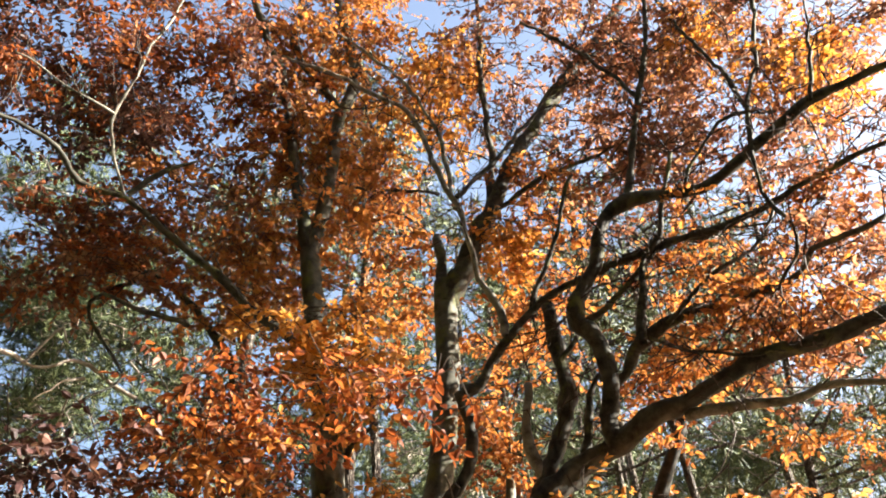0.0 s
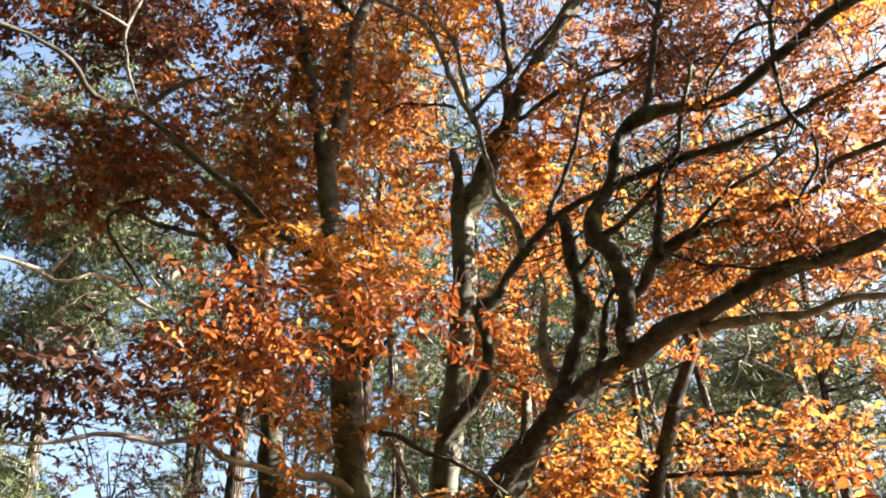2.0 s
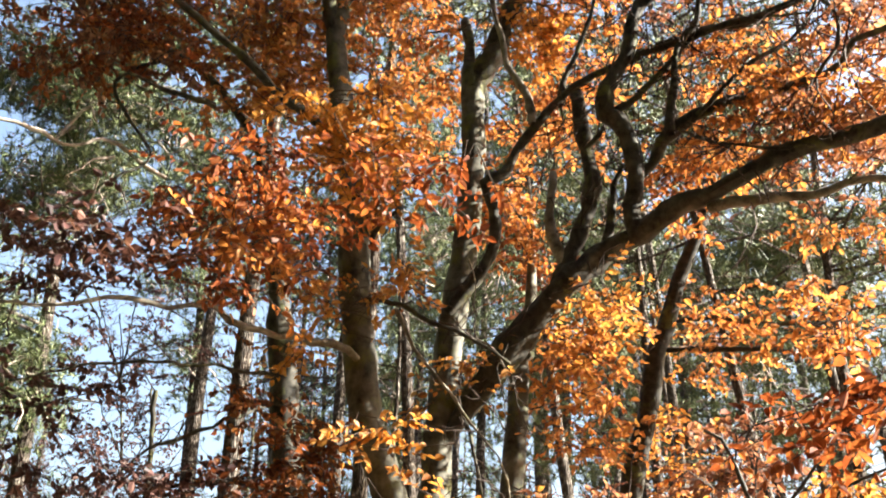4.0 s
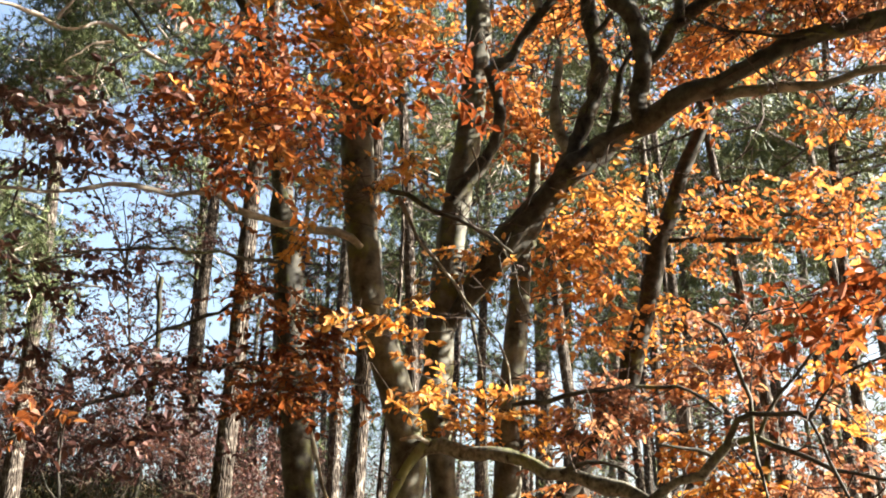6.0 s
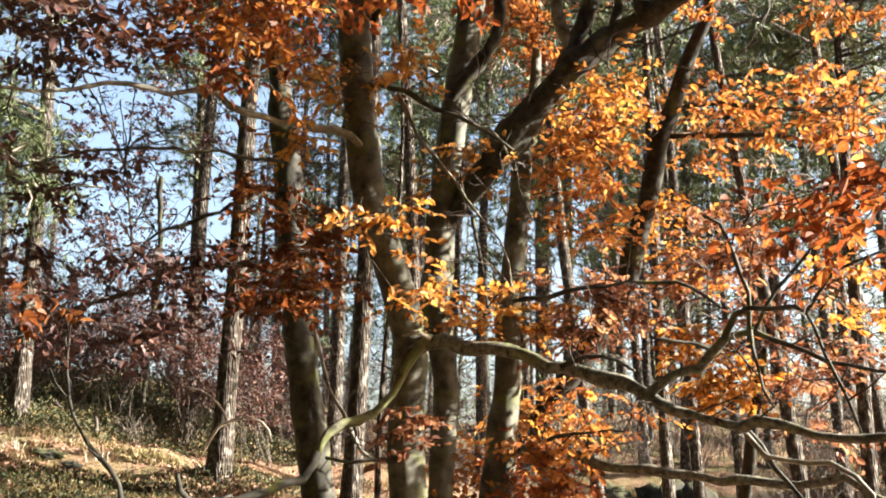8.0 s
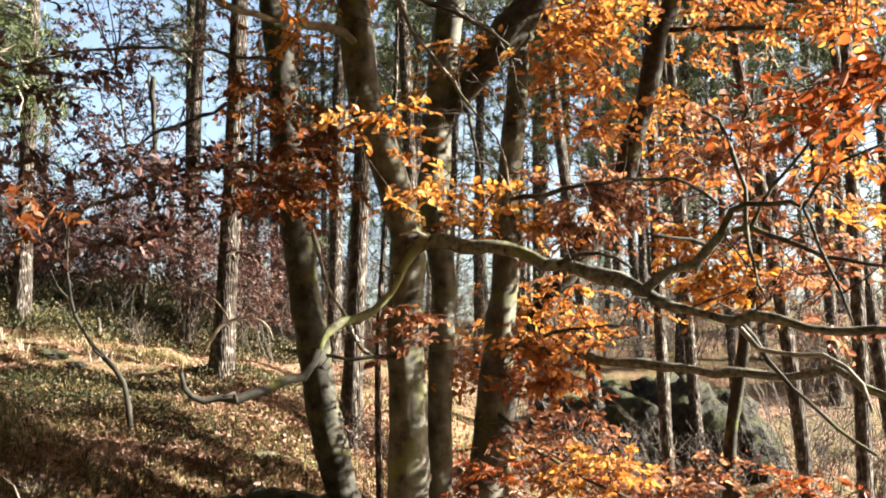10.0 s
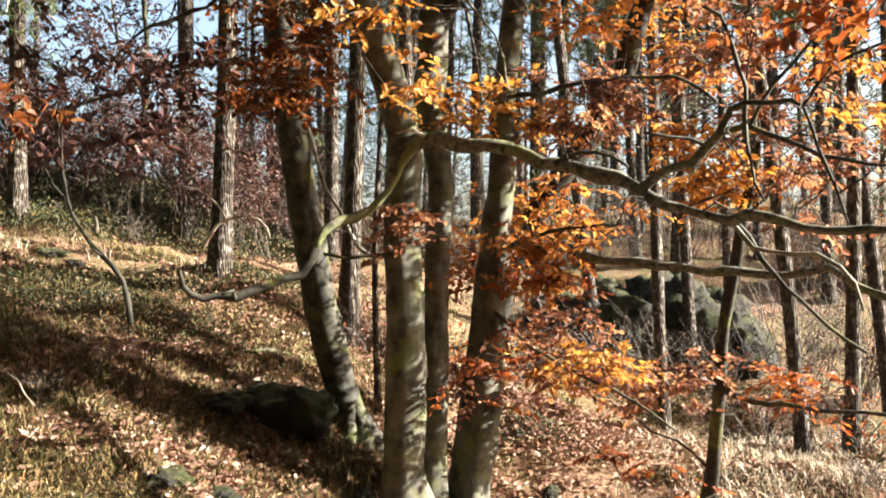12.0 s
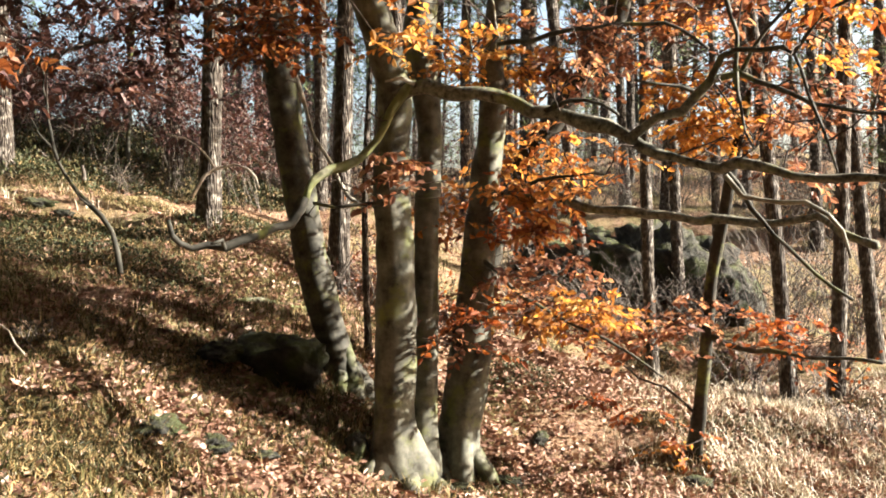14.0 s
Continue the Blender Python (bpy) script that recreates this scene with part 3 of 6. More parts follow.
limb(second, "branch", BARK, [(2.66, 5.71, 7.19, 0.021), (2.65, 5.69, 6.73, 0.018), (2.75, 5.61, 6.31, 0.015), (2.70, 5.61, 5.98, 0.012), (2.55, 5.65, 5.81, 0.010)])
limb(second, "branch", BARK, [(3.11, 5.36, 7.42, 0.016), (3.26, 5.27, 8.15, 0.012), (3.31, 5.24, 8.58, 0.007)])
limb(second, "branch", BARK, [(1.72, 6.37, 5.82, 0.020), (1.96, 6.20, 5.59, 0.016), (2.29, 5.98, 5.41, 0.012), (2.50, 5.78, 5.30, 0.008)])
limb(second, "branch", BARK, [(1.84, 6.24, 5.87, 0.022), (2.16, 6.08, 6.14, 0.019), (2.38, 5.94, 6.25, 0.017), (2.59, 5.80, 6.36, 0.014), (2.71, 5.69, 6.60, 0.011)])
limb(second, "branch", BARK, [(0.87, 6.85, 6.41, 0.029), (0.99, 6.75, 6.80, 0.025), (1.17, 6.65, 7.23, 0.022), (1.24, 6.56, 7.48, 0.017), (1.30, 6.47, 7.68, 0.013)])
limb(second, "limb", BARK, [(0.78, 6.86, 4.66, 0.065), (0.89, 6.86, 4.97, 0.064), (1.05, 6.86, 5.35, 0.063), (1.10, 6.87, 5.78, 0.062), (1.05, 6.90, 6.19, 0.061), (1.03, 6.92, 6.56, 0.059)])
limb(second, "limb", PALE, [(0.86, 6.85, 4.84, 0.044), (0.78, 6.86, 5.04, 0.040), (0.75, 6.86, 5.30, 0.036), (0.79, 6.85, 5.72, 0.032)])
limb(second, "branch", BARK, [(1.07, 6.82, 4.83, 0.035), (1.20, 6.76, 5.19, 0.030), (1.27, 6.71, 5.52, 0.024), (1.35, 6.67, 5.70, 0.018)])
limb(second, "branch", BARK, [(1.06, 6.82, 5.91, 0.026), (1.22, 6.79, 6.12, 0.020), (1.31, 6.77, 6.22, 0.014)])
limb(second, "branch", BARK, [(0.57, 7.19, 7.84, 0.030), (0.87, 7.10, 8.01, 0.027), (1.09, 7.02, 8.13, 0.024), (1.41, 6.92, 8.25, 0.020), (1.67, 6.82, 8.27, 0.015), (1.98, 6.70, 8.36, 0.010)])
limb(second, "branch", BARK, [(1.71, 6.70, 6.90, 0.024), (2.04, 6.60, 6.96, 0.022), (2.35, 6.48, 6.96, 0.019), (2.66, 6.32, 6.91, 0.014), (2.91, 6.20, 6.84, 0.009)])
limb(second, "branch", BARK, [(0.26, 6.78, 7.70, 0.030), (0.47, 6.82, 7.99, 0.028), (0.70, 6.86, 8.31, 0.026), (0.98, 6.90, 8.76, 0.022), (1.19, 6.92, 9.10, 0.018), (1.51, 6.94, 9.48, 0.013)])
limb(second, "branch", BARK, [(0.12, 7.40, 8.29, 0.022), (-0.12, 7.42, 8.42, 0.018), (-0.52, 7.44, 8.41, 0.015), (-0.81, 7.46, 8.51, 0.012), (-0.99, 7.48, 8.63, 0.009)])
limb(second, "branch", BARK, [(1.76, 7.10, 9.97, 0.022), (2.08, 7.05, 10.26, 0.018), (2.62, 6.95, 10.61, 0.013), (3.09, 6.85, 10.86, 0.008)])

# third beech
third = thing("beech_tree", (0.10, 7.60), "mottled grey beech trunk behind the forked beech", "tree")
limb(third, "trunk", TRUNK, [(0.09, 7.60, -0.26, 0.195), (0.13, 7.60, 0.00, 0.180), (0.21, 7.60, 0.56, 0.165), (0.27, 7.60, 1.18, 0.140), (0.33, 7.59, 1.89, 0.115), (0.39, 7.59, 2.46, 0.101), (0.40, 7.59, 3.00, 0.094), (0.46, 7.59, 3.54, 0.089), (0.50, 7.58, 4.01, 0.083), (0.53, 7.58, 4.47, 0.078), (0.56, 7.58, 4.34, 0.070), (0.64, 7.72, 4.90, 0.053), (0.68, 7.87, 5.52, 0.035)], rooted=True)
limb(third, "limb", LICHEN, [(0.35, 7.54, 1.92, 0.031), (0.74, 7.34, 1.86, 0.030), (1.09, 7.13, 1.79, 0.029), (1.45, 6.89, 1.72, 0.028), (1.96, 6.59, 1.66, 0.027), (2.25, 6.32, 1.67, 0.026), (2.35, 6.10, 1.70, 0.025), (2.43, 5.89, 1.59, 0.024), (2.54, 5.66, 1.51, 0.023)])
limb(third, "branch", BARK, [(0.27, 7.50, 1.41, 0.020), (0.48, 7.42, 1.28, 0.017), (0.61, 7.35, 1.10, 0.015), (1.02, 7.25, 0.90, 0.013), (1.30, 7.14, 0.75, 0.010), (1.60, 7.02, 0.55, 0.008)])
limb(third, "branch", BARK, [(0.36, 7.49, 1.88, 0.020), (0.62, 7.44, 1.95, 0.016), (0.87, 7.38, 2.01, 0.012), (1.24, 7.30, 2.04, 0.008)])

# leaning beech
leaning = thing("beech_tree", (0.17, 8.70), "slender dark beech leaning across the others", "tree")
limb(leaning, "trunk", SHADE_BARK, [(0.17, 8.70, -0.10, 0.110), (0.27, 8.72, 0.60, 0.108), (0.48, 8.75, 1.58, 0.108), (0.74, 8.77, 2.19, 0.112), (1.00, 8.74, 2.59, 0.101), (1.44, 8.68, 3.21, 0.102), (1.57, 8.59, 3.64, 0.097), (1.72, 8.49, 4.18, 0.091), (1.84, 8.40, 4.77, 0.086), (1.94, 8.38, 4.97, 0.078), (2.09, 8.27, 5.44, 0.067), (2.28, 8.14, 5.87, 0.055), (2.41, 8.02, 6.25, 0.043), (2.49, 7.92, 6.61, 0.032)], rooted=True)
limb(leaning, "branch", BARK, [(2.02, 8.36, 5.02, 0.026), (2.40, 8.05, 4.93, 0.021), (2.73, 7.73, 4.75, 0.016), (3.07, 7.39, 4.64, 0.012)])
limb(leaning, "branch", BARK, [(1.91, 8.39, 4.75, 0.026), (2.42, 8.04, 4.64, 0.021), (2.88, 7.68, 4.46, 0.016), (3.27, 7.30, 4.31, 0.011)])

# left beech: stands by the mossy rock
left = thing("beech_tree", (-0.75, 8.01), "dark beech with a mossy foot beside a rock", "tree")
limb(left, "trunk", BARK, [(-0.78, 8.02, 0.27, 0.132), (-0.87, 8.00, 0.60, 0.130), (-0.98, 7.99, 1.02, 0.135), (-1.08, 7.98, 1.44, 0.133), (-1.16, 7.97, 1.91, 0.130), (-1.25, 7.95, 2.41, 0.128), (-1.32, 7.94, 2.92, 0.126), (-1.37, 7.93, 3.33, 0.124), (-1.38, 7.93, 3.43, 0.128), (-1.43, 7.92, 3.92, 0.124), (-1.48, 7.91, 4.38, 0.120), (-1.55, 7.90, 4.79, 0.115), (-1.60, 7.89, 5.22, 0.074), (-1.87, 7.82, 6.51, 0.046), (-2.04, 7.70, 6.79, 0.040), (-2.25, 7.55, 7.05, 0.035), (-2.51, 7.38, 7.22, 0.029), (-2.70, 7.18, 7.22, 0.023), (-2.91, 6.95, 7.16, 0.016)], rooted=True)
limb(left, "branch", BARK, [(-1.46, 7.81, 3.33, 0.030), (-1.67, 7.54, 3.32, 0.027), (-2.03, 7.22, 3.23, 0.023), (-2.23, 6.92, 3.05, 0.020), (-2.37, 6.64, 2.88, 0.016), (-2.62, 6.30, 2.71, 0.013), (-2.77, 5.99, 2.48, 0.011)])
limb(left, "branch", BARK, [(-1.53, 7.70, 4.02, 0.021), (-1.66, 7.45, 3.85, 0.017), (-2.02, 7.15, 3.59, 0.014), (-2.29, 6.84, 3.31, 0.011), (-2.43, 6.57, 2.95, 0.008)])
limb(left, "branch", BARK, [(-2.09, 6.89, 6.39, 0.029), (-2.20, 6.72, 6.36, 0.025), (-2.42, 6.50, 6.30, 0.020), (-2.63, 6.27, 6.28, 0.016)])
limb(left, "branch", PALE, [(-1.23, 7.96, 3.01, 0.023), (-1.15, 7.92, 2.82, 0.021), (-1.06, 7.88, 2.45, 0.018), (-0.90, 7.85, 2.13, 0.016), (-0.76, 7.81, 1.90, 0.014), (-0.62, 7.78, 1.81, 0.011)])
limb(left, "branch", SHADE_BARK, [(-2.51, 6.11, 2.69, 0.007), (-2.43, 6.03, 2.40, 0.008), (-2.38, 5.94, 2.11, 0.012), (-2.28, 5.87, 1.95, 0.010), (-2.11, 5.83, 1.76, 0.014), (-1.96, 5.78, 1.61, 0.013), (-1.88, 5.70, 1.37, 0.016)])
limb(left, "branch", SHADE_BARK, [(-2.38, 5.94, 2.13, 0.009), (-2.45, 5.92, 2.20, 0.006), (-2.50, 5.90, 2.30, 0.004)])
limb(left, "branch", SHADE_BARK, [(-2.11, 5.83, 1.76, 0.009), (-2.16, 5.80, 1.80, 0.006), (-2.18, 5.78, 1.88, 0.003)])
limb(left, "branch", BARK, [(-2.55, 6.95, 6.99, 0.020), (-2.85, 6.61, 6.38, 0.016), (-2.45, 6.56, 5.72, 0.012), (-2.57, 6.29, 5.31, 0.009)])

# young tree in the leaf litter
young = thing("young_beech", (2.09, 8.03), "young dark beech with sparse copper leaves", "tree")
limb(young, "trunk", SHADE_BARK, [(2.09, 8.03, -0.45, 0.061), (2.11, 7.92, 0.19, 0.057), (2.13, 7.82, 0.66, 0.054), (2.14, 7.71, 1.22, 0.050), (2.20, 7.59, 1.71, 0.047), (2.23, 7.47, 2.09, 0.043), (2.31, 7.45, 2.47, 0.039), (2.32, 7.34, 2.67, 0.017)], rooted=True)
limb(young, "branch", BARK, [(2.12, 7.92, 0.84, 0.032), (2.24, 7.68, 0.72, 0.027), (2.39, 7.43, 0.67, 0.023), (2.73, 7.09, 0.69, 0.018), (3.06, 6.74, 0.69, 0.014)])
limb(young, "branch", BARK, [(2.09, 7.93, 0.09, 0.016), (1.88, 7.84, 0.29, 0.013), (1.51, 7.79, 0.49, 0.010), (1.22, 7.70, 0.68, 0.007)])

# slim birch on the crest, its crown thin and lacy
birch = thing("birch_tree", (-4.91, 15.23), "slim birch with a thin lacy crown on the hill", "tree")
limb(birch, "trunk", BARK, [(-4.91, 15.23, 2.80, 0.040), (-4.88, 15.24, 3.69, 0.033), (-4.90, 15.23, 4.57, 0.026), (-5.18, 15.14, 5.06, 0.023), (-5.31, 15.09, 5.80, 0.018), (-5.42, 15.05, 6.55, 0.014), (-5.53, 15.01, 7.23, 0.009)], rooted=True)
limb(birch, "branch", BARK, [(-5.25, 15.11, 5.43, 0.014), (-5.57, 15.16, 5.91, 0.012), (-5.80, 15.23, 6.41, 0.009)])
limb(birch, "branch", BARK, [(-5.29, 15.10, 5.61, 0.014), (-5.03, 14.98, 6.05, 0.011), (-4.88, 14.82, 6.39, 0.009)])
limb(birch, "branch", BARK, [(-5.35, 15.08, 6.08, 0.014), (-5.69, 15.12, 6.57, 0.012), (-5.91, 15.19, 6.99, 0.009)])
limb(birch, "branch", BARK, [(-5.38, 15.07, 6.27, 0.014), (-5.19, 14.97, 6.73, 0.012), (-5.08, 14.86, 7.03, 0.009)])
limb(birch, "branch", BARK, [(-5.19, 15.13, 5.06, 0.014), (-5.61, 14.82, 5.35, 0.011), (-5.91, 14.55, 5.63, 0.009)])

# roots that run out from the feet of the trunks
limb(front, "root", TRUNK, [(-0.33, 7.24, 0.04, 0.085), (-0.25, 6.9, -0.15, 0.065), (-0.17, 6.35, -0.14, 0.044), (-0.13, 5.85, -0.1, 0.024)])
limb(front, "root", TRUNK, [(-0.23, 7.4, 0.0, 0.07), (-0.1, 7.2, -0.23, 0.053), (0.05, 7.15, -0.32, 0.036), (0.21, 7.15, -0.38, 0.02)])
limb(front, "root", TRUNK, [(-0.41, 7.09, 0.08, 0.07), (-0.47, 6.88, -0.04, 0.053), (-0.53, 6.73, -0.06, 0.036)])
limb(third, "root", FOOT, [(0.19, 7.72, 0.02, 0.09), (0.27, 7.58, -0.18, 0.075), (0.34, 7.48, -0.30, 0.060), (0.42, 7.40, -0.42, 0.040)], label="mossy root")
limb(third, "root", TRUNK, [(0.05, 7.65, -0.04, 0.07), (0.0, 7.4, -0.23, 0.053), (0.05, 7.25, -0.31, 0.036), (0.15, 6.2, -0.17, 0.02)])
limb(left, "root", FOOT, [(-0.82, 7.99, 0.66, 0.085), (-0.75, 7.95, 0.36, 0.080), (-0.68, 7.92, 0.14, 0.060)], label="mossy root")
limb(left, "root", FOOT, [(-0.84, 7.96, 0.50, 0.06), (-0.82, 7.78, 0.33, 0.050), (-0.80, 7.62, 0.20, 0.034)], label="mossy root")

# leaves of the beeches, mass by mass
limb(birch, "branch", BARK, [(-5.45, 15.04, 6.70, 0.016), (-5.92, 14.62, 8.00, 0.012), (-6.38, 14.20, 9.00, 0.008)])
foliage(birch, DARK, (-6.38, 14.20, 9.00), (0.95, 0.90, 0.75), 60)
limb(birch, "branch", BARK, [(-5.45, 15.04, 6.70, 0.016), (-5.46, 14.82, 7.33, 0.012), (-5.48, 14.60, 7.66, 0.008)])
foliage(birch, DARK, (-5.48, 14.60, 7.66), (0.95, 0.90, 0.75), 60)
limb(birch, "branch", BARK, [(-5.45, 15.04, 6.70, 0.016), (-6.13, 14.32, 8.21, 0.012), (-6.81, 13.60, 9.41, 0.008)])
foliage(birch, DARK, (-6.81, 13.60, 9.41), (0.95, 0.90, 0.75), 46)
limb(birch, "branch", BARK, [(-5.45, 15.04, 6.70, 0.016), (-5.34, 14.82, 7.83, 0.012), (-5.23, 14.60, 8.67, 0.008)])
foliage(birch, DARK, (-5.23, 14.60, 8.67), (0.95, 0.90, 0.75), 46)
limb(birch, "branch", BARK, [(-5.45, 15.04, 6.70, 0.016), (-5.62, 14.82, 6.81, 0.012), (-5.79, 14.60, 6.62, 0.008)])
foliage(birch, DARK, (-5.79, 14.60, 6.62), (0.95, 0.90, 0.75), 46)
limb(birch, "branch", BARK, [(-5.45, 15.04, 6.70, 0.016), (-5.04, 15.02, 7.07, 0.012), (-4.64, 15.00, 7.13, 0.008)])
foliage(birch, DARK, (-4.64, 15.00, 7.13), (0.95, 0.90, 0.75), 30)
foliage(birch, DARK, (-5.44, 15.05, 6.26), (0.74, 1.00, 1.01), 82)
foliage(birch, DARK, (-5.59, 14.46, 5.43), (0.70, 1.00, 0.52), 49)
foliage(birch, DARK, (-5.26, 15.11, 6.97), (0.56, 0.80, 0.56), 33)
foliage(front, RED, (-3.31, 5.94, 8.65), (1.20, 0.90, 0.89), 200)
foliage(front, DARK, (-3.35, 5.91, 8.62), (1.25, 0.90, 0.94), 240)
foliage(front, PINK, (-2.42, 6.57, 9.11), (1.14, 0.90, 1.08), 150)
foliage(front, RED, (-2.47, 6.55, 9.09), (1.19, 0.90, 1.08), 200)
foliage(front, ORANGE, (-1.25, 7.29, 10.19), (1.09, 0.90, 1.09), 400)
foliage(front, ORANGE, (-1.36, 7.27, 8.34), (0.86, 0.80, 0.86), 250)
foliage(front, PINK, (-3.00, 6.32, 6.92), (0.96, 0.80, 0.53), 120)
foliage(front, RED, (-3.02, 6.32, 6.98), (0.96, 0.80, 0.58), 126)
foliage(front, ORANGE, (-2.27, 7.04, 7.43), (1.01, 0.90, 0.58), 140)
foliage(front, PINK, (-2.27, 7.04, 7.43), (1.01, 0.90, 0.64), 80)
foliage(front, ORANGE, (-0.72, 7.97, 8.39), (0.67, 0.90, 0.97), 230)
foliage(front, GOLD, (-0.78, 5.85, 5.43), (0.36, 0.45, 0.22), 110)
foliage(front, ORANGE, (-1.48, 7.25, 7.11), (0.58, 0.80, 0.58), 190)
foliage(front, GOLD, (0.03, 7.80, 10.15), (0.67, 0.80, 0.86), 266)
foliage(front, ORANGE, (-0.35, 7.99, 7.35), (0.46, 0.80, 0.69), 97)
foliage(front, RED, (-1.36, 5.57, 4.62), (0.52, 0.70, 0.40), 95)
foliage(front, RED, (-0.43, 5.18, 4.60), (0.34, 0.50, 0.14), 14)
foliage(front, BROWN, (-3.17, 6.24, 11.31), (1.65, 1.00, 0.95), 574)
foliage(front, ORANGE, (-0.82, 7.35, 12.97), (1.64, 1.00, 1.12), 410)
foliage(front, ORANGE, (-1.22, 6.70, 4.84), (0.30, 0.60, 0.42), 36)
foliage(front, ORANGE, (-1.31, 5.75, 4.38), (0.48, 0.70, 0.41), 36)
foliage(front, RED, (-1.58, 5.79, 4.36), (0.48, 0.70, 0.37), 22)
foliage(front, GOLD, (-0.66, 6.56, 5.45), (0.26, 0.45, 0.22), 44)
foliage(front, GOLD, (-1.07, 6.51, 4.25), (0.28, 0.50, 0.20), 24)
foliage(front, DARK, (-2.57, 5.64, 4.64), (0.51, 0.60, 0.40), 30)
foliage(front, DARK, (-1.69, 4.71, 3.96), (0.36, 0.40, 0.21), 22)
foliage(second, PINK, (1.17, 7.51, 10.39), (1.06, 1.00, 0.99), 270)
foliage(second, PINK, (2.35, 7.23, 9.75), (1.00, 1.00, 1.06), 270)
foliage(second, PINK, (3.21, 6.44, 8.84), (1.06, 1.00, 1.06), 310)
foliage(second, BROWN, (3.77, 6.60, 9.01), (0.58, 0.80, 0.42), 90)
foliage(second, PINK, (3.00, 7.00, 9.95), (0.53, 0.80, 0.37), 70)
foliage(second, BROWN, (3.58, 6.30, 7.08), (0.40, 0.80, 0.44), 60)
foliage(second, BROWN, (2.12, 7.40, 10.46), (0.52, 0.80, 0.34), 60)
foliage(second, PINK, (4.56, 6.40, 9.82), (0.36, 0.70, 0.34), 70)
foliage(second, GOLD, (3.34, 5.69, 8.21), (0.40, 0.50, 0.45), 58)
foliage(second, GOLD, (2.71, 6.24, 9.38), (0.34, 0.40, 0.28), 53)
foliage(second, PINK, (3.64, 6.21, 7.25), (0.74, 1.00, 0.98), 107)
foliage(second, PINK, (2.07, 6.90, 8.22), (0.72, 0.80, 0.56), 190)
foliage(second, GOLD, (0.72, 7.36, 7.63), (0.33, 0.50, 0.33), 76)
foliage(second, ORANGE, (0.92, 7.40, 6.85), (0.36, 0.30, 0.32), 40)
foliage(second, ORANGE, (1.14, 7.51, 7.81), (0.62, 0.90, 0.74), 136)
foliage(second, ORANGE, (2.40, 6.79, 7.12), (0.82, 0.90, 0.56), 108)
foliage(second, PINK, (3.18, 6.46, 6.52), (0.76, 0.90, 0.62), 117)
foliage(second, ORANGE, (2.60, 6.28, 5.89), (0.80, 0.70, 0.31), 125)
foliage(second, ORANGE, (1.99, 7.13, 5.85), (0.53, 0.70, 0.38), 96)
foliage(second, PINK, (3.00, 6.33, 5.65), (0.61, 0.70, 0.35), 67)
foliage(second, ORANGE, (0.42, 7.59, 5.71), (0.39, 0.60, 0.35), 96)
foliage(second, ORANGE, (1.05, 8.23, 6.80), (0.62, 0.70, 0.45), 56)
foliage(second, PINK, (1.87, 7.37, 12.93), (1.65, 1.00, 1.12), 274)
foliage(second, PINK, (3.99, 6.23, 11.13), (1.65, 1.00, 0.95), 150)
foliage(second, BROWN, (0.81, 8.16, 5.35), (0.41, 0.60, 0.31), 40)
foliage(second, RED, (-0.05, 5.00, 4.53), (0.20, 0.30, 0.17), 14)
foliage(second, AMBER, (1.21, 6.95, 4.53), (0.30, 0.50, 0.18), 36)
foliage(third, ORANGE, (1.02, 7.72, 4.35), (0.36, 0.60, 0.40), 62)
foliage(third, AMBER, (0.94, 7.34, 4.40), (0.28, 0.50, 0.25), 32)
foliage(third, ORANGE, (1.16, 7.71, 3.85), (0.48, 0.70, 0.24), 46)
foliage(third, AMBER, (0.08, 7.00, 4.03), (0.26, 0.40, 0.17), 22)
foliage(third, RED, (0.42, 7.74, 1.80), (0.63, 0.60, 0.22), 30)
foliage(third, PINK, (1.00, 7.74, 0.92), (0.59, 0.50, 0.27), 54)
foliage(third, ORANGE, (0.28, 7.60, 1.65), (0.49, 0.50, 0.20), 22)
foliage(third, AMBER, (0.86, 8.56, 2.22), (0.74, 0.80, 0.30), 48)
foliage(third, ORANGE, (0.96, 8.55, 2.32), (0.74, 0.80, 0.30), 36)
foliage(third, PINK, (0.01, 7.50, 0.97), (0.26, 0.30, 0.26), 16)
foliage(third, RED, (0.42, 7.40, 1.65), (0.52, 0.50, 0.11), 26)
foliage(third, ORANGE, (0.75, 7.20, 1.88), (0.50, 0.50, 0.11), 28)
foliage(third, AMBER, (0.94, 7.40, 1.02), (0.42, 0.50, 0.13), 50)
foliage(third, PINK, (1.41, 7.40, 0.78), (0.40, 0.50, 0.13), 26)
foliage(third, RED, (0.16, 7.20, 0.98), (0.30, 0.50, 0.10), 14)
foliage(third, PINK, (0.63, 7.30, 1.31), (0.40, 0.50, 0.11), 30)
foliage(leaning, ORANGE, (2.30, 8.89, 5.25), (0.36, 0.60, 0.42), 30)
foliage(leaning, ORANGE, (2.52, 8.89, 4.85), (0.50, 0.60, 0.22), 20)
foliage(second, ORANGE, (2.50, 6.89, 4.52), (0.86, 0.50, 0.10), 28)
foliage(second, ORANGE, (1.98, 6.90, 4.55), (0.36, 0.50, 0.12), 22)
foliage(second, ORANGE, (2.61, 6.71, 4.27), (0.62, 0.50, 0.09), 26)
foliage(leaning, AMBER, (1.98, 8.76, 4.15), (0.26, 0.50, 0.50), 42)
foliage(leaning, ORANGE, (2.15, 8.76, 3.55), (0.34, 0.50, 0.32), 34)
foliage(leaning, ORANGE, (3.75, 8.62, 6.07), (0.72, 0.70, 0.22), 38)
foliage(leaning, AMBER, (2.02, 9.59, 5.52), (0.36, 0.60, 0.36), 21)
foliage(front, AMBER, (0.40, 7.49, 2.91), (0.65, 0.50, 0.20), 60)
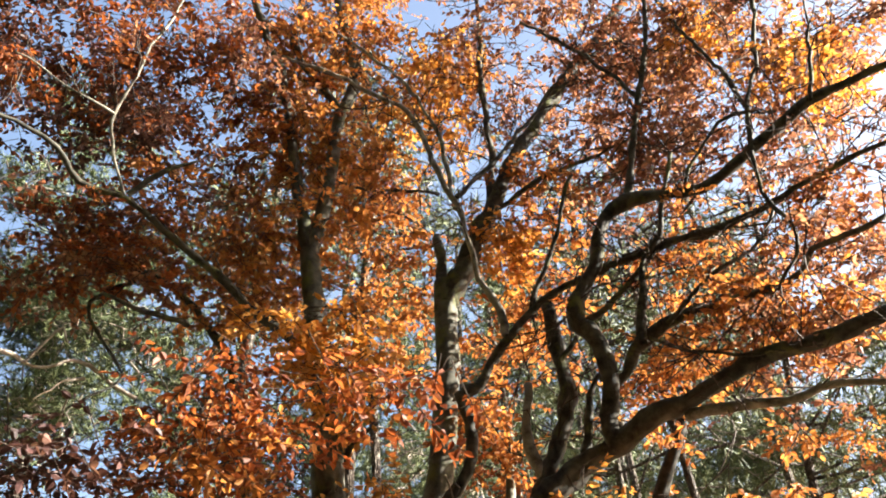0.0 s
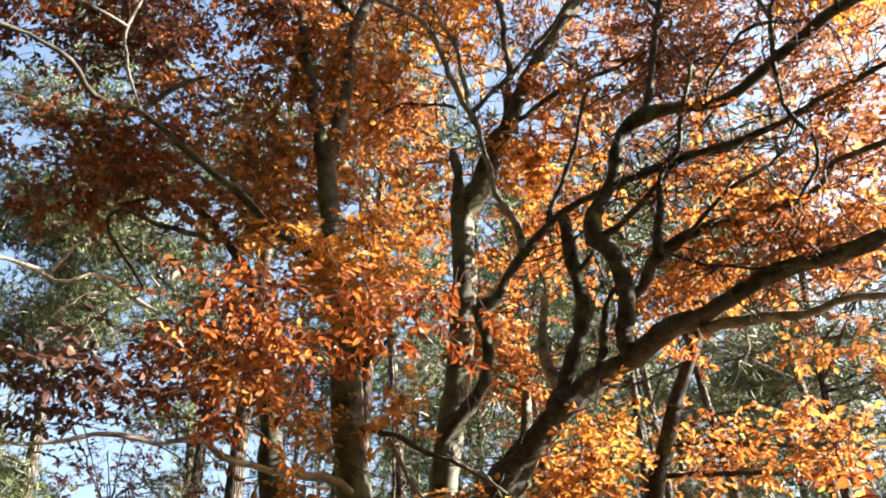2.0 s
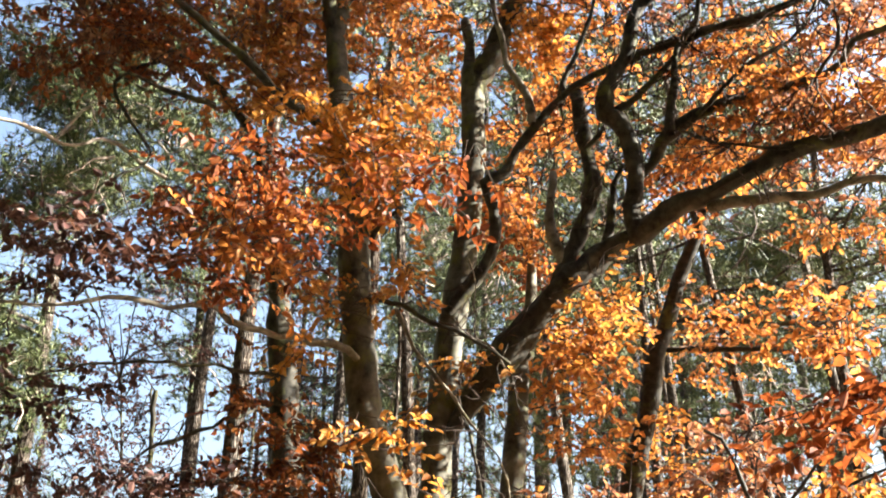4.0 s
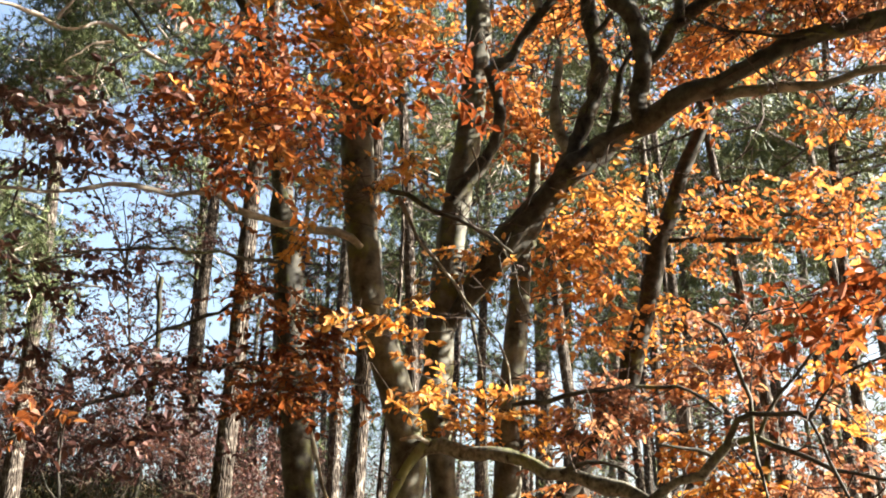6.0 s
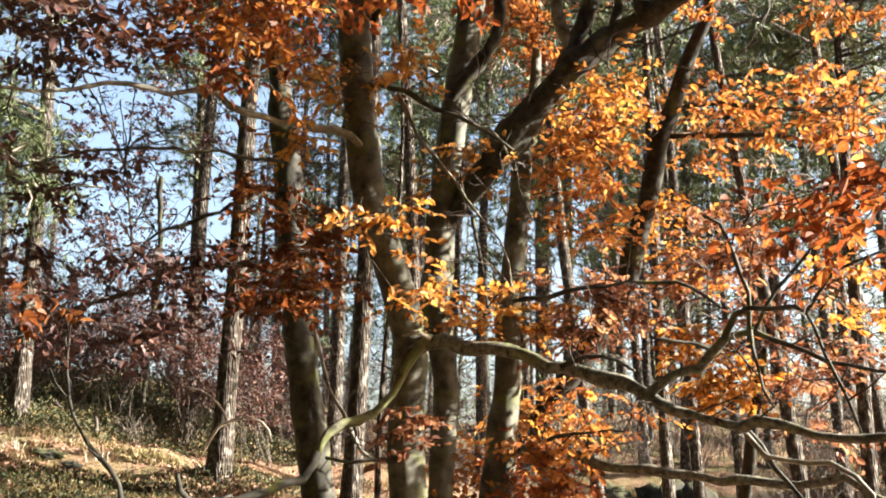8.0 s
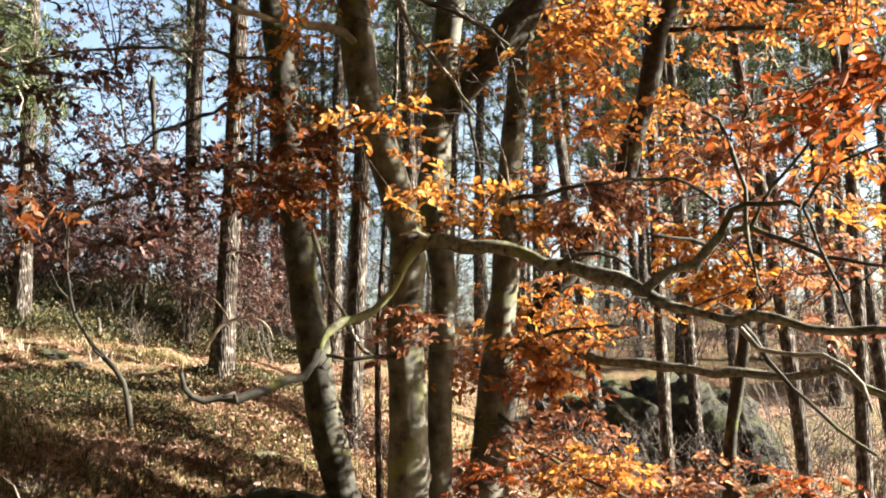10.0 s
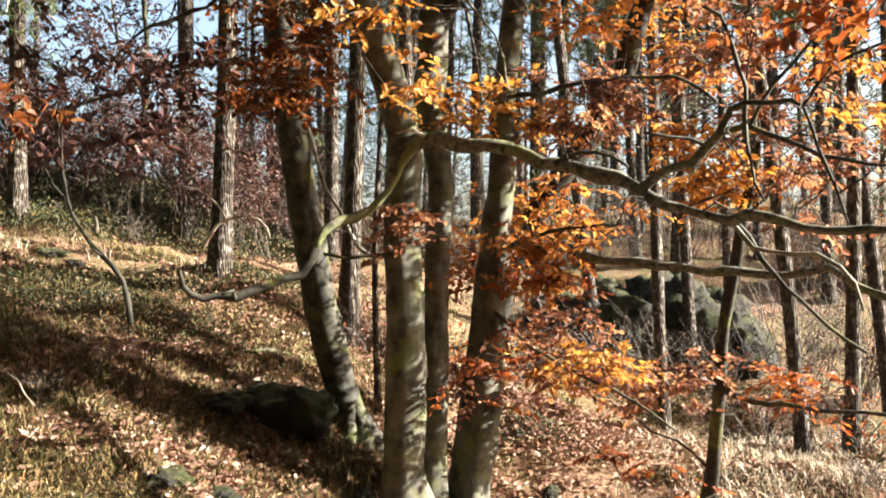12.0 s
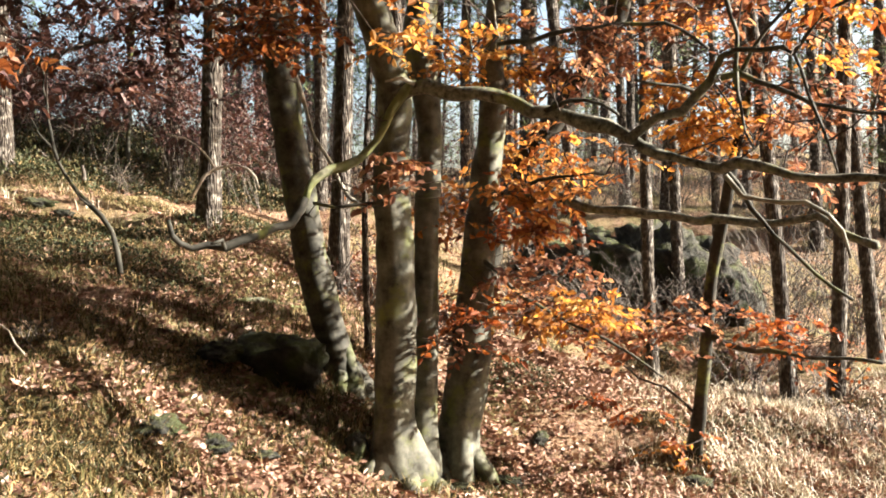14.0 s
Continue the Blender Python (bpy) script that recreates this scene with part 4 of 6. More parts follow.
foliage(front, PINK, (1.13, 7.11, 2.90), (0.62, 0.60, 0.25), 78)
foliage(front, PINK, (2.06, 7.25, 3.32), (0.56, 0.48, 0.52), 78)
foliage(front, PINK, (2.66, 7.25, 2.56), (0.70, 0.56, 0.54), 86)
foliage(front, AMBER, (2.96, 7.10, 3.13), (0.33, 0.40, 0.46), 32)
foliage(front, RED, (1.53, 4.02, 2.83), (0.36, 0.50, 0.12), 22)
foliage(front, RED, (1.60, 3.66, 2.84), (0.13, 0.30, 0.13), 9)
foliage(front, AMBER, (1.78, 7.35, 2.65), (0.42, 0.40, 0.25), 36)
foliage(front, GOLD, (1.97, 7.35, 2.34), (0.26, 0.32, 0.21), 39)
foliage(front, GOLD, (-0.52, 6.58, 3.41), (0.24, 0.30, 0.12), 16)
foliage(front, AMBER, (-0.24, 6.50, 2.86), (0.31, 0.40, 0.11), 22)
foliage(front, PINK, (-0.35, 6.69, 2.07), (0.12, 0.25, 0.20), 20)
foliage(front, AMBER, (-0.39, 6.59, 4.57), (0.38, 0.40, 0.13), 26)
foliage(left, DARK, (-2.32, 6.39, 3.06), (0.76, 0.70, 0.31), 56)
foliage(left, DARK, (-2.38, 6.48, 2.65), (0.76, 0.70, 0.23), 36)
foliage(left, BROWN, (-1.38, 6.86, 3.10), (0.45, 0.50, 0.24), 70)
foliage(left, DARK, (-2.56, 5.65, 2.68), (0.30, 0.50, 0.37), 24)
foliage(left, BROWN, (-2.50, 5.45, 2.58), (0.19, 0.40, 0.22), 10)
foliage(left, BROWN, (-1.42, 7.06, 3.76), (0.34, 0.50, 0.22), 26)
foliage(left, BROWN, (-1.03, 7.13, 3.43), (0.26, 0.50, 0.34), 39)
foliage(left, DARK, (-2.83, 5.96, 4.53), (0.58, 0.70, 0.39), 40)
foliage(left, DARK, (-2.80, 5.98, 3.75), (0.41, 0.60, 0.22), 31)
foliage(left, BROWN, (-1.57, 6.41, 4.54), (0.49, 0.70, 0.45), 17)
foliage(young, PINK, (2.23, 7.48, 0.97), (0.65, 0.50, 0.22), 24)
foliage(young, RED, (2.73, 6.98, 0.76), (0.49, 0.60, 0.37), 21)
foliage(young, RED, (1.54, 7.75, 0.13), (0.41, 0.50, 0.23), 12)
foliage(young, AMBER, (2.06, 7.83, -0.26), (0.27, 0.40, 0.23), 11)

# unseen leaf masses added: sunny-side boughs shade the stems, crown tops block the sky
foliage(second, PINK, (5.10, 7.70, 5.10), (0.80, 0.60, 0.75), 80)
foliage(second, PINK, (5.00, 8.05, 5.75), (0.60, 0.36, 1.05), 95)
foliage(leaning, ORANGE, (5.60, 8.70, 4.10), (0.80, 0.60, 0.60), 50)
foliage(leaning, PINK, (5.40, 8.25, 6.60), (0.55, 0.40, 1.00), 140)
foliage(front, BROWN, (-1.20, 4.60, 11.80), (1.95, 1.56, 1.00), 510)
foliage(front, ORANGE, (-2.80, 6.40, 13.60), (2.08, 1.82, 1.20), 570)
foliage(front, BROWN, (-0.20, 6.60, 14.40), (2.21, 1.95, 1.20), 630)
foliage(second, ORANGE, (1.20, 5.00, 12.00), (1.95, 1.43, 0.90), 450)
foliage(second, PINK, (2.80, 6.00, 13.40), (2.08, 1.82, 1.00), 450)
foliage(second, ORANGE, (0.80, 8.40, 16.00), (2.34, 2.08, 1.20), 570)
foliage(left, BROWN, (-3.40, 8.60, 16.00), (2.34, 2.08, 1.20), 570)
foliage(left, BROWN, (-4.60, 6.60, 14.40), (1.95, 1.95, 1.20), 510)
foliage(third, ORANGE, (-1.20, 10.20, 18.20), (2.60, 2.34, 1.20), 540)

# ---- twigs that grow from every branch, and the leaf masses as one mesh a tree and colour ----
def grow_twigs(parent, pts, rng):
    lines = []
    length = np.linalg.norm(np.diff(pts[:, :3], axis=0), axis=1).sum()
    for _ in range(int(length * (7 if parent == second else 4))):
        i = int(rng.integers(len(pts) // 5, len(pts)))
        if pts[i, 3] > 0.075 or pts[i, 2] < 2.0:
            continue
        a = pts[i, :3]
        d = unit(rng.normal(size=(1, 3)) + np.array([[0, 0, 0.35]]))[0]
        n = rng.uniform(0.3, 1.0) if parent == second else rng.uniform(0.2, 0.6)
        b = a + d * n * 0.33 + rng.normal(0, 0.03, 3)
        c = b + unit((d + rng.normal(0, 0.35, 3))[None])[0] * n * 0.33
        e = c + unit((d + rng.normal(0, 0.5, 3))[None])[0] * n * 0.34
        lines.append([a, b, c, e])
        for q, w in ((b, c), (c, e)):
            s = unit(((w - q) + rng.normal(0, 0.10, 3))[None])[0]
            m = n * rng.uniform(0.25, 0.5)
            lines.append([q, q + s * m * 0.4, q + s * m * 0.7 + rng.normal(0, 0.03, 3), q + s * m + rng.normal(0, 0.06, 3)])
    return np.array(lines) if lines else None


GROWN = {}
for parent, pts, ob in SPOTS:
    lines = grow_twigs(parent, pts, RNG)
    if lines is not None:
        GROWN.setdefault(parent.name, (parent, []))[1].append(lines)
for parent, lines in GROWN.values():
    part("twig_growth", twig_mesh("twig_growth", np.concatenate(lines), TWIG, 0.0075, 0.0022), parent, kind="stuff")
for parent, lines in STEMS.values():
    part("spray_growth", twig_mesh("spray_growth", np.concatenate(lines), TWIG), parent, kind="stuff")

OUTLINE = np.array([[0, 0, 0], [0.28, 0.28, 0.13], [0.66, 0.25, 0.09], [1, 0, -0.1], [0.66, -0.25, 0.09], [0.28, -0.28, 0.13]])


def single_leaves(parent, verts, mat):
    """Leaves as objects of their own, on a few shared meshes."""
    kinds = []
    for k in range(5):
        v = OUTLINE * np.array([1, 0.9 + 0.06 * k, 0.6 + 0.25 * k]) + np.array([[0, 0.02 * math.sin(k + j), 0.02 * math.cos(2 * k + j)] for j in range(6)])
        kinds.append(leaf_mesh("leaf", v[None], mat))
    for k, v in enumerate(verts):
        way = Vector(v[3] - v[0])
        side = Vector(v[1] - v[5])
        flat = way.cross(side).normalized()
        side = flat.cross(way.normalized())
        m = Matrix((way.normalized(), side, flat)).transposed().to_4x4()
        ob = part("leaf", kinds[k % 5], parent)
        ob.matrix_world = Matrix.Translation(Vector(v[0])) @ m @ Matrix.Diagonal((way.length, way.length, way.length, 1))


SINGLE = []
for parent, mat, blocks in LEAVES.values():
    if mat == RED and parent == front:
        every = np.concatenate(blocks)
        near = np.where((every[:, 0, 1] < 5.2) & (every[:, 0, 2] < 6.0))[0]
        pick = near[:: max(1, len(near) // 300)][:300]
        SINGLE.append((parent, every[pick], mat))
        blocks[:] = [np.delete(every, pick, 0)]
    part("foliage", leaf_mesh("foliage", np.concatenate(blocks), mat), parent, mat.name, kind="stuff")


# ---- ground: one sheet, fine near the trees, coarse out to the horizon ----
def ground_material():
    m, t, b = material("forest floor", 0.95)
    v = coords(t)
    patch = node(t, "ShaderNodeTexNoise", Scale=0.9, Detail=5.0, Roughness=0.6)
    fine = node(t, "ShaderNodeTexNoise", Scale=22.0, Detail=8.0, Roughness=0.75)
    cell = node(t, "ShaderNodeTexVoronoi", Scale=26.0)
    for n in (patch, fine, cell):
        t.links.new(v, n.inputs[0])
    leafy = ramp(t, cell.outputs["Color"], [(0.1, (0.09, 0.045, 0.026)), (0.5, (0.21, 0.12, 0.07)), (0.9, (0.34, 0.23, 0.155))])
    mossy = ramp(t, fine.outputs[0], [(0.3, (0.055, 0.045, 0.018)), (0.5, (0.15, 0.12, 0.05)), (0.7, (0.28, 0.21, 0.11))])
    c = mixed(t, ramp(t, patch.outputs[0], [(0.42, (0, 0, 0)), (0.58, (1, 1, 1))]), leafy, mossy)
    c = mixed(t, ramp(t, fine.outputs[0], [(0.3, (0.7, 0.7, 0.7)), (0.5, (0, 0, 0))]), c, (0.03, 0.018, 0.01))
    t.links.new(c, b.inputs["Base Color"])
    bump(t, b, fine.outputs[0], 0.9, 0.06)
    return m


def axis(fine_lo, fine_hi, step, reach):
    a = list(np.arange(fine_lo, fine_hi, step))
    g, lo, hi = step, fine_lo, fine_hi
    while hi < reach:
        g *= 1.35
        lo, hi = lo - g, hi + g
        a = [lo] + a + [hi]
    return np.array(a)


def build_ground():
    xs, ys = axis(-9, 9, 0.14, 900), axis(2, 20, 0.14, 900)
    gx, gy = np.meshgrid(xs, ys)
    z = ground_z(gx, gy)
    rng = np.random.default_rng(3)
    near = (np.abs(gx) < 12) & (gy > 0) & (gy < 24)
    z = z + near * rng.normal(0, 0.018, z.shape)
    v = np.stack([gx, gy, z], -1).reshape(-1, 3)
    n = len(xs)
    a = (np.arange(len(ys) - 1)[:, None] * n + np.arange(n - 1)[None]).ravel()
    index = np.stack([a, a + 1, a + n + 1, a + n], 1).ravel()
    me = mesh_of("ground", v, np.full(len(a), 4), index, ground_material(), True)
    return tagged(new("ground", me), "brown forest floor with moss, grass and fallen leaves", "ground", kind="structure")


ground = build_ground()


def scatter(count, x0, x1, y0, y1, rng):
    x, y = rng.uniform(x0, x1, count), rng.uniform(y0, y1, count)
    return np.stack([x, y, ground_z(x, y)], 1)


def build_litter(count, box, rng, lift):
    p = scatter(count, *box, rng)
    clump = np.sin(p[:, 0] * 2.1 + 1.3 * np.sin(p[:, 1] * 1.7)) + np.sin(p[:, 1] * 2.6 + p[:, 0])
    bare = np.clip((-0.5 - p[:, 0]) / 1.5, 0, 1) * 0.2
    p = p[rng.random(len(p)) < np.clip(0.70 - bare + 0.3 * clump, 0.06, 1)]
    n = len(p)
    p[:, 2] += rng.uniform(0.0, lift, n)
    h = rng.uniform(0, 2 * np.pi, n)
    way = unit(np.stack([np.cos(h), np.sin(h), rng.normal(0.1, 0.35, n)], 1))
    flat = unit(np.array([0, 0, 1.0]) + rng.normal(0, 0.75, (n, 3)))
    ln = rng.uniform(0.032, 0.070, n)
    return leaf_verts(p, way, flat, ln, ln * rng.uniform(0.5, 0.7, n), rng.uniform(-0.6, 0.9, n))


rng = np.random.default_rng(11)
litter = np.concatenate([build_litter(128000, (-5, 5.5, 4.3, 11), rng, 0.055), build_litter(22000, (-8, 8, 11, 19), rng, 0.05)])
low = np.where((litter[:, 0, 1] < 6.9) & (litter[:, 0, 1] > 5.6) & (np.abs(litter[:, 0, 0]) < 1.6))[0]
SINGLE.append((ground, litter[low[:: max(1, len(low) // 300)][:300]], LITTER))
part("fallen_leaves", leaf_mesh("fallen_leaves", litter, LITTER), ground, "dry copper fallen leaves", kind="stuff")


def grass_material(name, stops):
    m, t, b = material(name, 0.8)
    g = t.nodes.new("ShaderNodeNewGeometry")
    t.links.new(ramp(t, g.outputs["Random Per Island"], stops), b.inputs["Base Color"])
    return m


def blades(p, height, rng, lean=0.5):
    n = len(p)
    h = rng.uniform(0, 2 * np.pi, n)
    d = np.stack([np.cos(h), np.sin(h), np.zeros(n)], 1)
    s = np.stack([-np.sin(h), np.cos(h), np.zeros(n)], 1)
    ht = (height * rng.uniform(0.5, 1.2, n))[:, None]
    ln = rng.uniform(0.1, lean, n)[:, None] * ht
    w = 0.0045
    z = np.array([0, 0, 1.0])
    return np.stack([p - s * w, p + s * w, p + d * ln * 0.35 + z * ht * 0.6 + s * w * 0.8, p + d * ln + z * ht * 0.95, p + d * ln * 0.35 + z * ht * 0.6 - s * w * 0.8], 1)


def blade_mesh(name, v, mat):
    n = len(v)
    index = (np.array([0, 1, 2, 4, 4, 2, 3])[None] + 5 * np.arange(n)[:, None]).ravel()
    return mesh_of(name, v.reshape(-1, 3), np.tile([4, 3], n), index, mat)


GRASS = grass_material("dry grass", [(0.0, (0.030, 0.034, 0.010)), (0.4, (0.074, 0.066, 0.021)), (0.75, (0.165, 0.110, 0.043)), (1.0, (0.34, 0.25, 0.135))])
STRAW = grass_material("straw grass", [(0.0, (0.22, 0.175, 0.10)), (0.5, (0.45, 0.38, 0.28)), (1.0, (0.66, 0.60, 0.50))])
tuft = np.concatenate([scatter(4000, -8, 7, 4.4, 18, rng), scatter(1500, -5, -0.4, 4.6, 9.5, rng)])
tuft = tuft[(tuft[:, 1] < 13.6) | (tuft[:, 0] > -3)]
tuft = tuft[rng.random(len(tuft)) < np.clip(0.62 - 0.10 * tuft[:, 0] - 0.07 * np.maximum(tuft[:, 1] - 6.5, 0) + 0.5 * np.sin(tuft[:, 0] * 1.3 + tuft[:, 1]) + 0.3 * np.sin(tuft[:, 0] * 3.7 - 2.9 * tuft[:, 1]), 0.04, 1)]
root = np.repeat(tuft, 22, 0) + rng.normal(0, 0.07, (len(tuft) * 22, 3)) * np.array([1, 1, 0])
root[:, 2] = ground_z(root[:, 0], root[:, 1]) - 0.01
pale = np.concatenate([scatter(240, 1.5, 4.8, 5.2, 10.0, rng), scatter(380, 2.35, 5.6, 6.8, 11.2, rng), scatter(14, -5.5, -2.8, 10.2, 13.6, rng)])
tall = np.repeat(pale, 18, 0) + rng.normal(0, 0.09, (len(pale) * 18, 3)) * np.array([1, 1, 0])
tall[:, 2] = ground_z(tall[:, 0], tall[:, 1]) - 0.01
tagged(new("tall_grass", blade_mesh("tall_grass", blades(tall, 0.17, rng, 1.5), STRAW)), "longer straw-coloured dry grass on the slope", "grass", kind="stuff")
tagged(new("grass", blade_mesh("grass", blades(root, 0.12, rng, 1.5), GRASS)), "short dry tufts of yellow green grass", "grass", kind="stuff")


# ---- pines ----
def pine_bark():
    m, t, b = material("pine bark", 0.9)
    plate = node(t, "ShaderNodeTexVoronoi", Scale=1.0)
    plate.feature = "DISTANCE_TO_EDGE"
    t.links.new(coords(t, (34, 34, 5)), plate.inputs[0])
    tone = node(t, "ShaderNodeTexNoise", Scale=14.0, Detail=5.0)
    t.links.new(coords(t), tone.inputs[0])
    c = ramp(t, tone.outputs[0], [(0.3, (0.028, 0.021, 0.016)), (0.52, (0.085, 0.070, 0.057)), (0.70, (0.30, 0.27, 0.23))])
    c = mixed(t, ramp(t, plate.outputs[0], [(0.02, (0.75, 0.75, 0.75)), (0.14, (0, 0, 0))]), c, (0.03, 0.02, 0.014))
    t.links.new(c, b.inputs["Base Color"])
    bump(t, b, ramp(t, plate.outputs[0], [(0.0, (0, 0, 0)), (0.25, (1, 1, 1))]), 1.0, 0.03)
    return m


def needle_material():
    m, t, b = material("pine needles", 0.6)
    g = t.nodes.new("ShaderNodeNewGeometry")
    c = ramp(t, g.outputs["Random Per Island"], [(0.0, (0.030, 0.043, 0.019)), (0.5, (0.082, 0.112, 0.044)), (1.0, (0.19, 0.215, 0.10))])
    t.links.new(c, b.inputs["Base Color"])
    return m


PINE_BARK = pine_bark()
NEEDLES = needle_material()


def needle_tufts(p, rng, size, per=13):
    """Bursts of flat needles about points."""
    n = len(p) * per
    d = unit(rng.normal(size=(n, 3)) + np.array([0, 0, 0.35]))
    c = np.repeat(p, per, 0)
    s = unit(np.cross(d, rng.normal(size=(n, 3))))
    ln = (size * rng.uniform(0.6, 1.3, n))[:, None]
    w = size * 0.056
    return np.stack([c - s * w, c + s * w, c + d * ln], 1)


def needle_mesh(name, v, mat):
    n = len(v)
    return mesh_of(name, v.reshape(-1, 3), np.full(n, 3), np.arange(3 * n), mat)


def pine(base, lean, height, radius, crown_from, label, name="pine_tree", tufts=420, seed=1):
    rng = np.random.default_rng(seed)
    x, y = base
    ob = thing(name, base, label, "tree", "pines on the slope")
    z = float(ground_z(x, y))
    n = 14
    k = np.linspace(0, 1, n)
    rows = np.stack([x + lean[0] * k * height + 0.05 * np.sin(k * 7 + seed), y + lean[1] * k * height + 0.05 * np.cos(k * 6 + seed), z - 0.2 + k * height, radius * (1.12 - 0.75 * k)], 1)
    rows[0, 3] *= 1.3
    v, s, i = tube(curve_points(rows, 0.5), 10, 0.05, seed)
    part("trunk", mesh_of("trunk", v, s, i, PINE_BARK, True), ob)
    places = []
    for b in range(int(10 + height)):
        f = rng.uniform(crown_from, 1.0) if tufts else rng.uniform(0.25, 1.0)
        a = np.array([np.interp(f, k, rows[:, j]) for j in range(3)])
        h = rng.uniform(0, 2 * np.pi)
        ln = rng.uniform(0.6, 1.0) * (0.35 + 1.5 * (1 - f) + 0.9) * (0.7 if not tufts else 1)
        e = a + np.array([np.cos(h), np.sin(h), rng.uniform(-0.15, 0.45)]) * ln
        mid = (a + e) / 2 + rng.normal(0, 0.12, 3)
        bp = curve_points([(*a, radius * 0.28), (*mid, radius * 0.2), (*e, radius * 0.08)], 0.3)
        v, s, i = tube(bp, 5, 0.05, seed + b)
        part("branch", mesh_of("branch", v, s, i, PINE_BARK, True), ob)
        if tufts:
            m = max(4, tufts // int(10 + height))
            q = bp[rng.integers(len(bp) // 3, len(bp), m), :3]
            places.append(q + rng.normal(0, 0.26, (m, 3)) * np.array([1, 1, 0.6]))
    if tufts:
        part("needles", needle_mesh("needles", needle_tufts(np.concatenate(places), rng, 0.17), NEEDLES), ob, kind="stuff")
    return ob


def bough(parent, centre, size, count, seed):
    """A mass of needle tufts on a few crooked branchlets."""
    rng = np.random.default_rng(seed)
    d = unit(rng.normal(size=(count, 3))) * rng.random((count, 1)) ** 0.45
    hubs = unit(rng.normal(size=(max(4, count // 14), 3))) * rng.random((max(4, count // 14), 1)) ** 0.4
    own = hubs[rng.integers(0, len(hubs), count)] * np.array(size) + rng.normal(0, 0.22, (count, 3)) * np.array([1.2, 1.2, 0.5])
    p = np.array(centre) + np.where(rng.random((count, 1)) < 0.25, d * np.array(size), own)
    part("needles", needle_mesh("needles", needle_tufts(p, rng, 0.16), NEEDLES), parent, kind="stuff")
    h = np.array(centre) + hubs * np.array(size)
    c = np.array(centre) + rng.normal(0, 0.3, (len(h), 3))
    part("twig_growth", twig_mesh("twig_growth", np.stack([c, c * 0.6 + h * 0.4 + rng.normal(0, 0.1, h.shape), c * 0.3 + h * 0.7 + rng.normal(0, 0.1, h.shape), h], 1), DRY, 0.02, 0.006), parent, kind="stuff")


DRY = beech_bark("dry grey wood", (0.16, 0.13, 0.10), (0.46, 0.40, 0.33), 0.0)
SCRUB = beech_bark("bush twig bark", (0.03, 0.023, 0.019), (0.13, 0.105, 0.085), 0.0)


tall_a = pine((-2.62, 10.68), (0.038, 0.0), 13, 0.112, 0.62, "tall pine with flaky grey bark", tufts=500, seed=1)
tall_b = pine((-4.27, 15.42), (0.018, 0.0), 14, 0.116, 0.5, "tall pine with flaky grey bark", tufts=500, seed=2)
tall_c = pine((-4.06, 18.56), (-0.030, 0.0), 15, 0.108, 0.5, "tall pine with flaky grey bark", tufts=500, seed=3)
# cut to 3 m so that bushes hide it from the camera
tall_d = pine((-5.98, 20.13), (-0.009, 0.0), 3, 0.070, 0.45, "thin bare trunk of a dead tree", name="bare_tree", tufts=0, seed=4)
tall_e = pine((-5.70, 12.79), (-0.042, 0.0), 14, 0.111, 0.28, "tall pine with flaky grey bark", tufts=2600, seed=5)
tall_f = pine((-0.44, 11.99), (-0.048, 0.0), 15, 0.087, 0.6, "tall pine with flaky grey bark", tufts=500, seed=6)
tall_g = pine((-1.12, 9.94), (0.038, 0.0), 12, 0.098, 0.7, "tall pine with flaky grey bark", tufts=300, seed=7)
tall_h = pine((-2.04, 15.87), (0.024, 0.0), 15, 0.101, 0.5, "tall pine with flaky grey bark", tufts=450, seed=8)
tall_i = pine((-0.68, 8.87), (0.018, 0.0), 6, 0.031, 0.9, "thin bare trunk of a dead tree", name="bare_tree", tufts=0, seed=9)
tall_j = pine((2.57, 11.72), (-0.024, 0.0), 14, 0.075, 0.5, "tall pine with flaky grey bark", tufts=500, seed=10)
tall_k = pine((3.63, 14.55), (-0.051, 0.0), 15, 0.085, 0.45, "tall pine with flaky grey bark", tufts=500, seed=11)
tall_l = pine((3.69, 15.57), (-0.039, 0.0), 14, 0.054, 0.5, "tall pine with flaky grey bark", tufts=300, seed=12)
tall_m = pine((3.72, 10.35), (-0.105, 0.0), 11, 0.078, 0.6, "tall pine with flaky grey bark", tufts=300, seed=13)
tall_n = pine((4.09, 10.21), (0.036, 0.0), 12, 0.077, 0.55, "tall pine with flaky grey bark", tufts=400, seed=14)
tall_o = pine((2.19, 14.84), (-0.099, 0.0), 14, 0.095, 0.45, "tall pine with flaky grey bark", tufts=500, seed=15)
tall_p = pine((5.34, 11.85), (-0.091, 0.0), 13, 0.083, 0.5, "tall pine with flaky grey bark", tufts=400, seed=16)
tall_q = pine((-4.67, 17.38), (-0.055, 0.0), 14, 0.112, 0.35, "tall pine with flaky grey bark", tufts=1800, seed=17)
tall_r = pine((2.22, 19.88), (0.012, 0.0), 16, 0.104, 0.35, "tall pine with flaky grey bark", tufts=1300, seed=18)
tall_s = pine((6.61, 20.98), (-0.044, 0.0), 17, 0.085, 0.35, "tall pine with flaky grey bark", tufts=1800, seed=19)
tall_t = pine((7.18, 18.67), (-0.029, 0.0), 16, 0.108, 0.3, "tall pine with flaky grey bark", tufts=2600, seed=20)
tall_u = pine((3.87, 20.64), (-0.032, 0.0), 17, 0.096, 0.35, "tall pine with flaky grey bark", tufts=1500, seed=21)
tall_v = pine((0.47, 18.99), (0.015, 0.0), 16, 0.099, 0.35, "tall pine with flaky grey bark", tufts=1500, seed=22)
bough(tall_r, (2.03, 17.88, 6.25), (0.75, 1.2, 0.64), 200, 40)
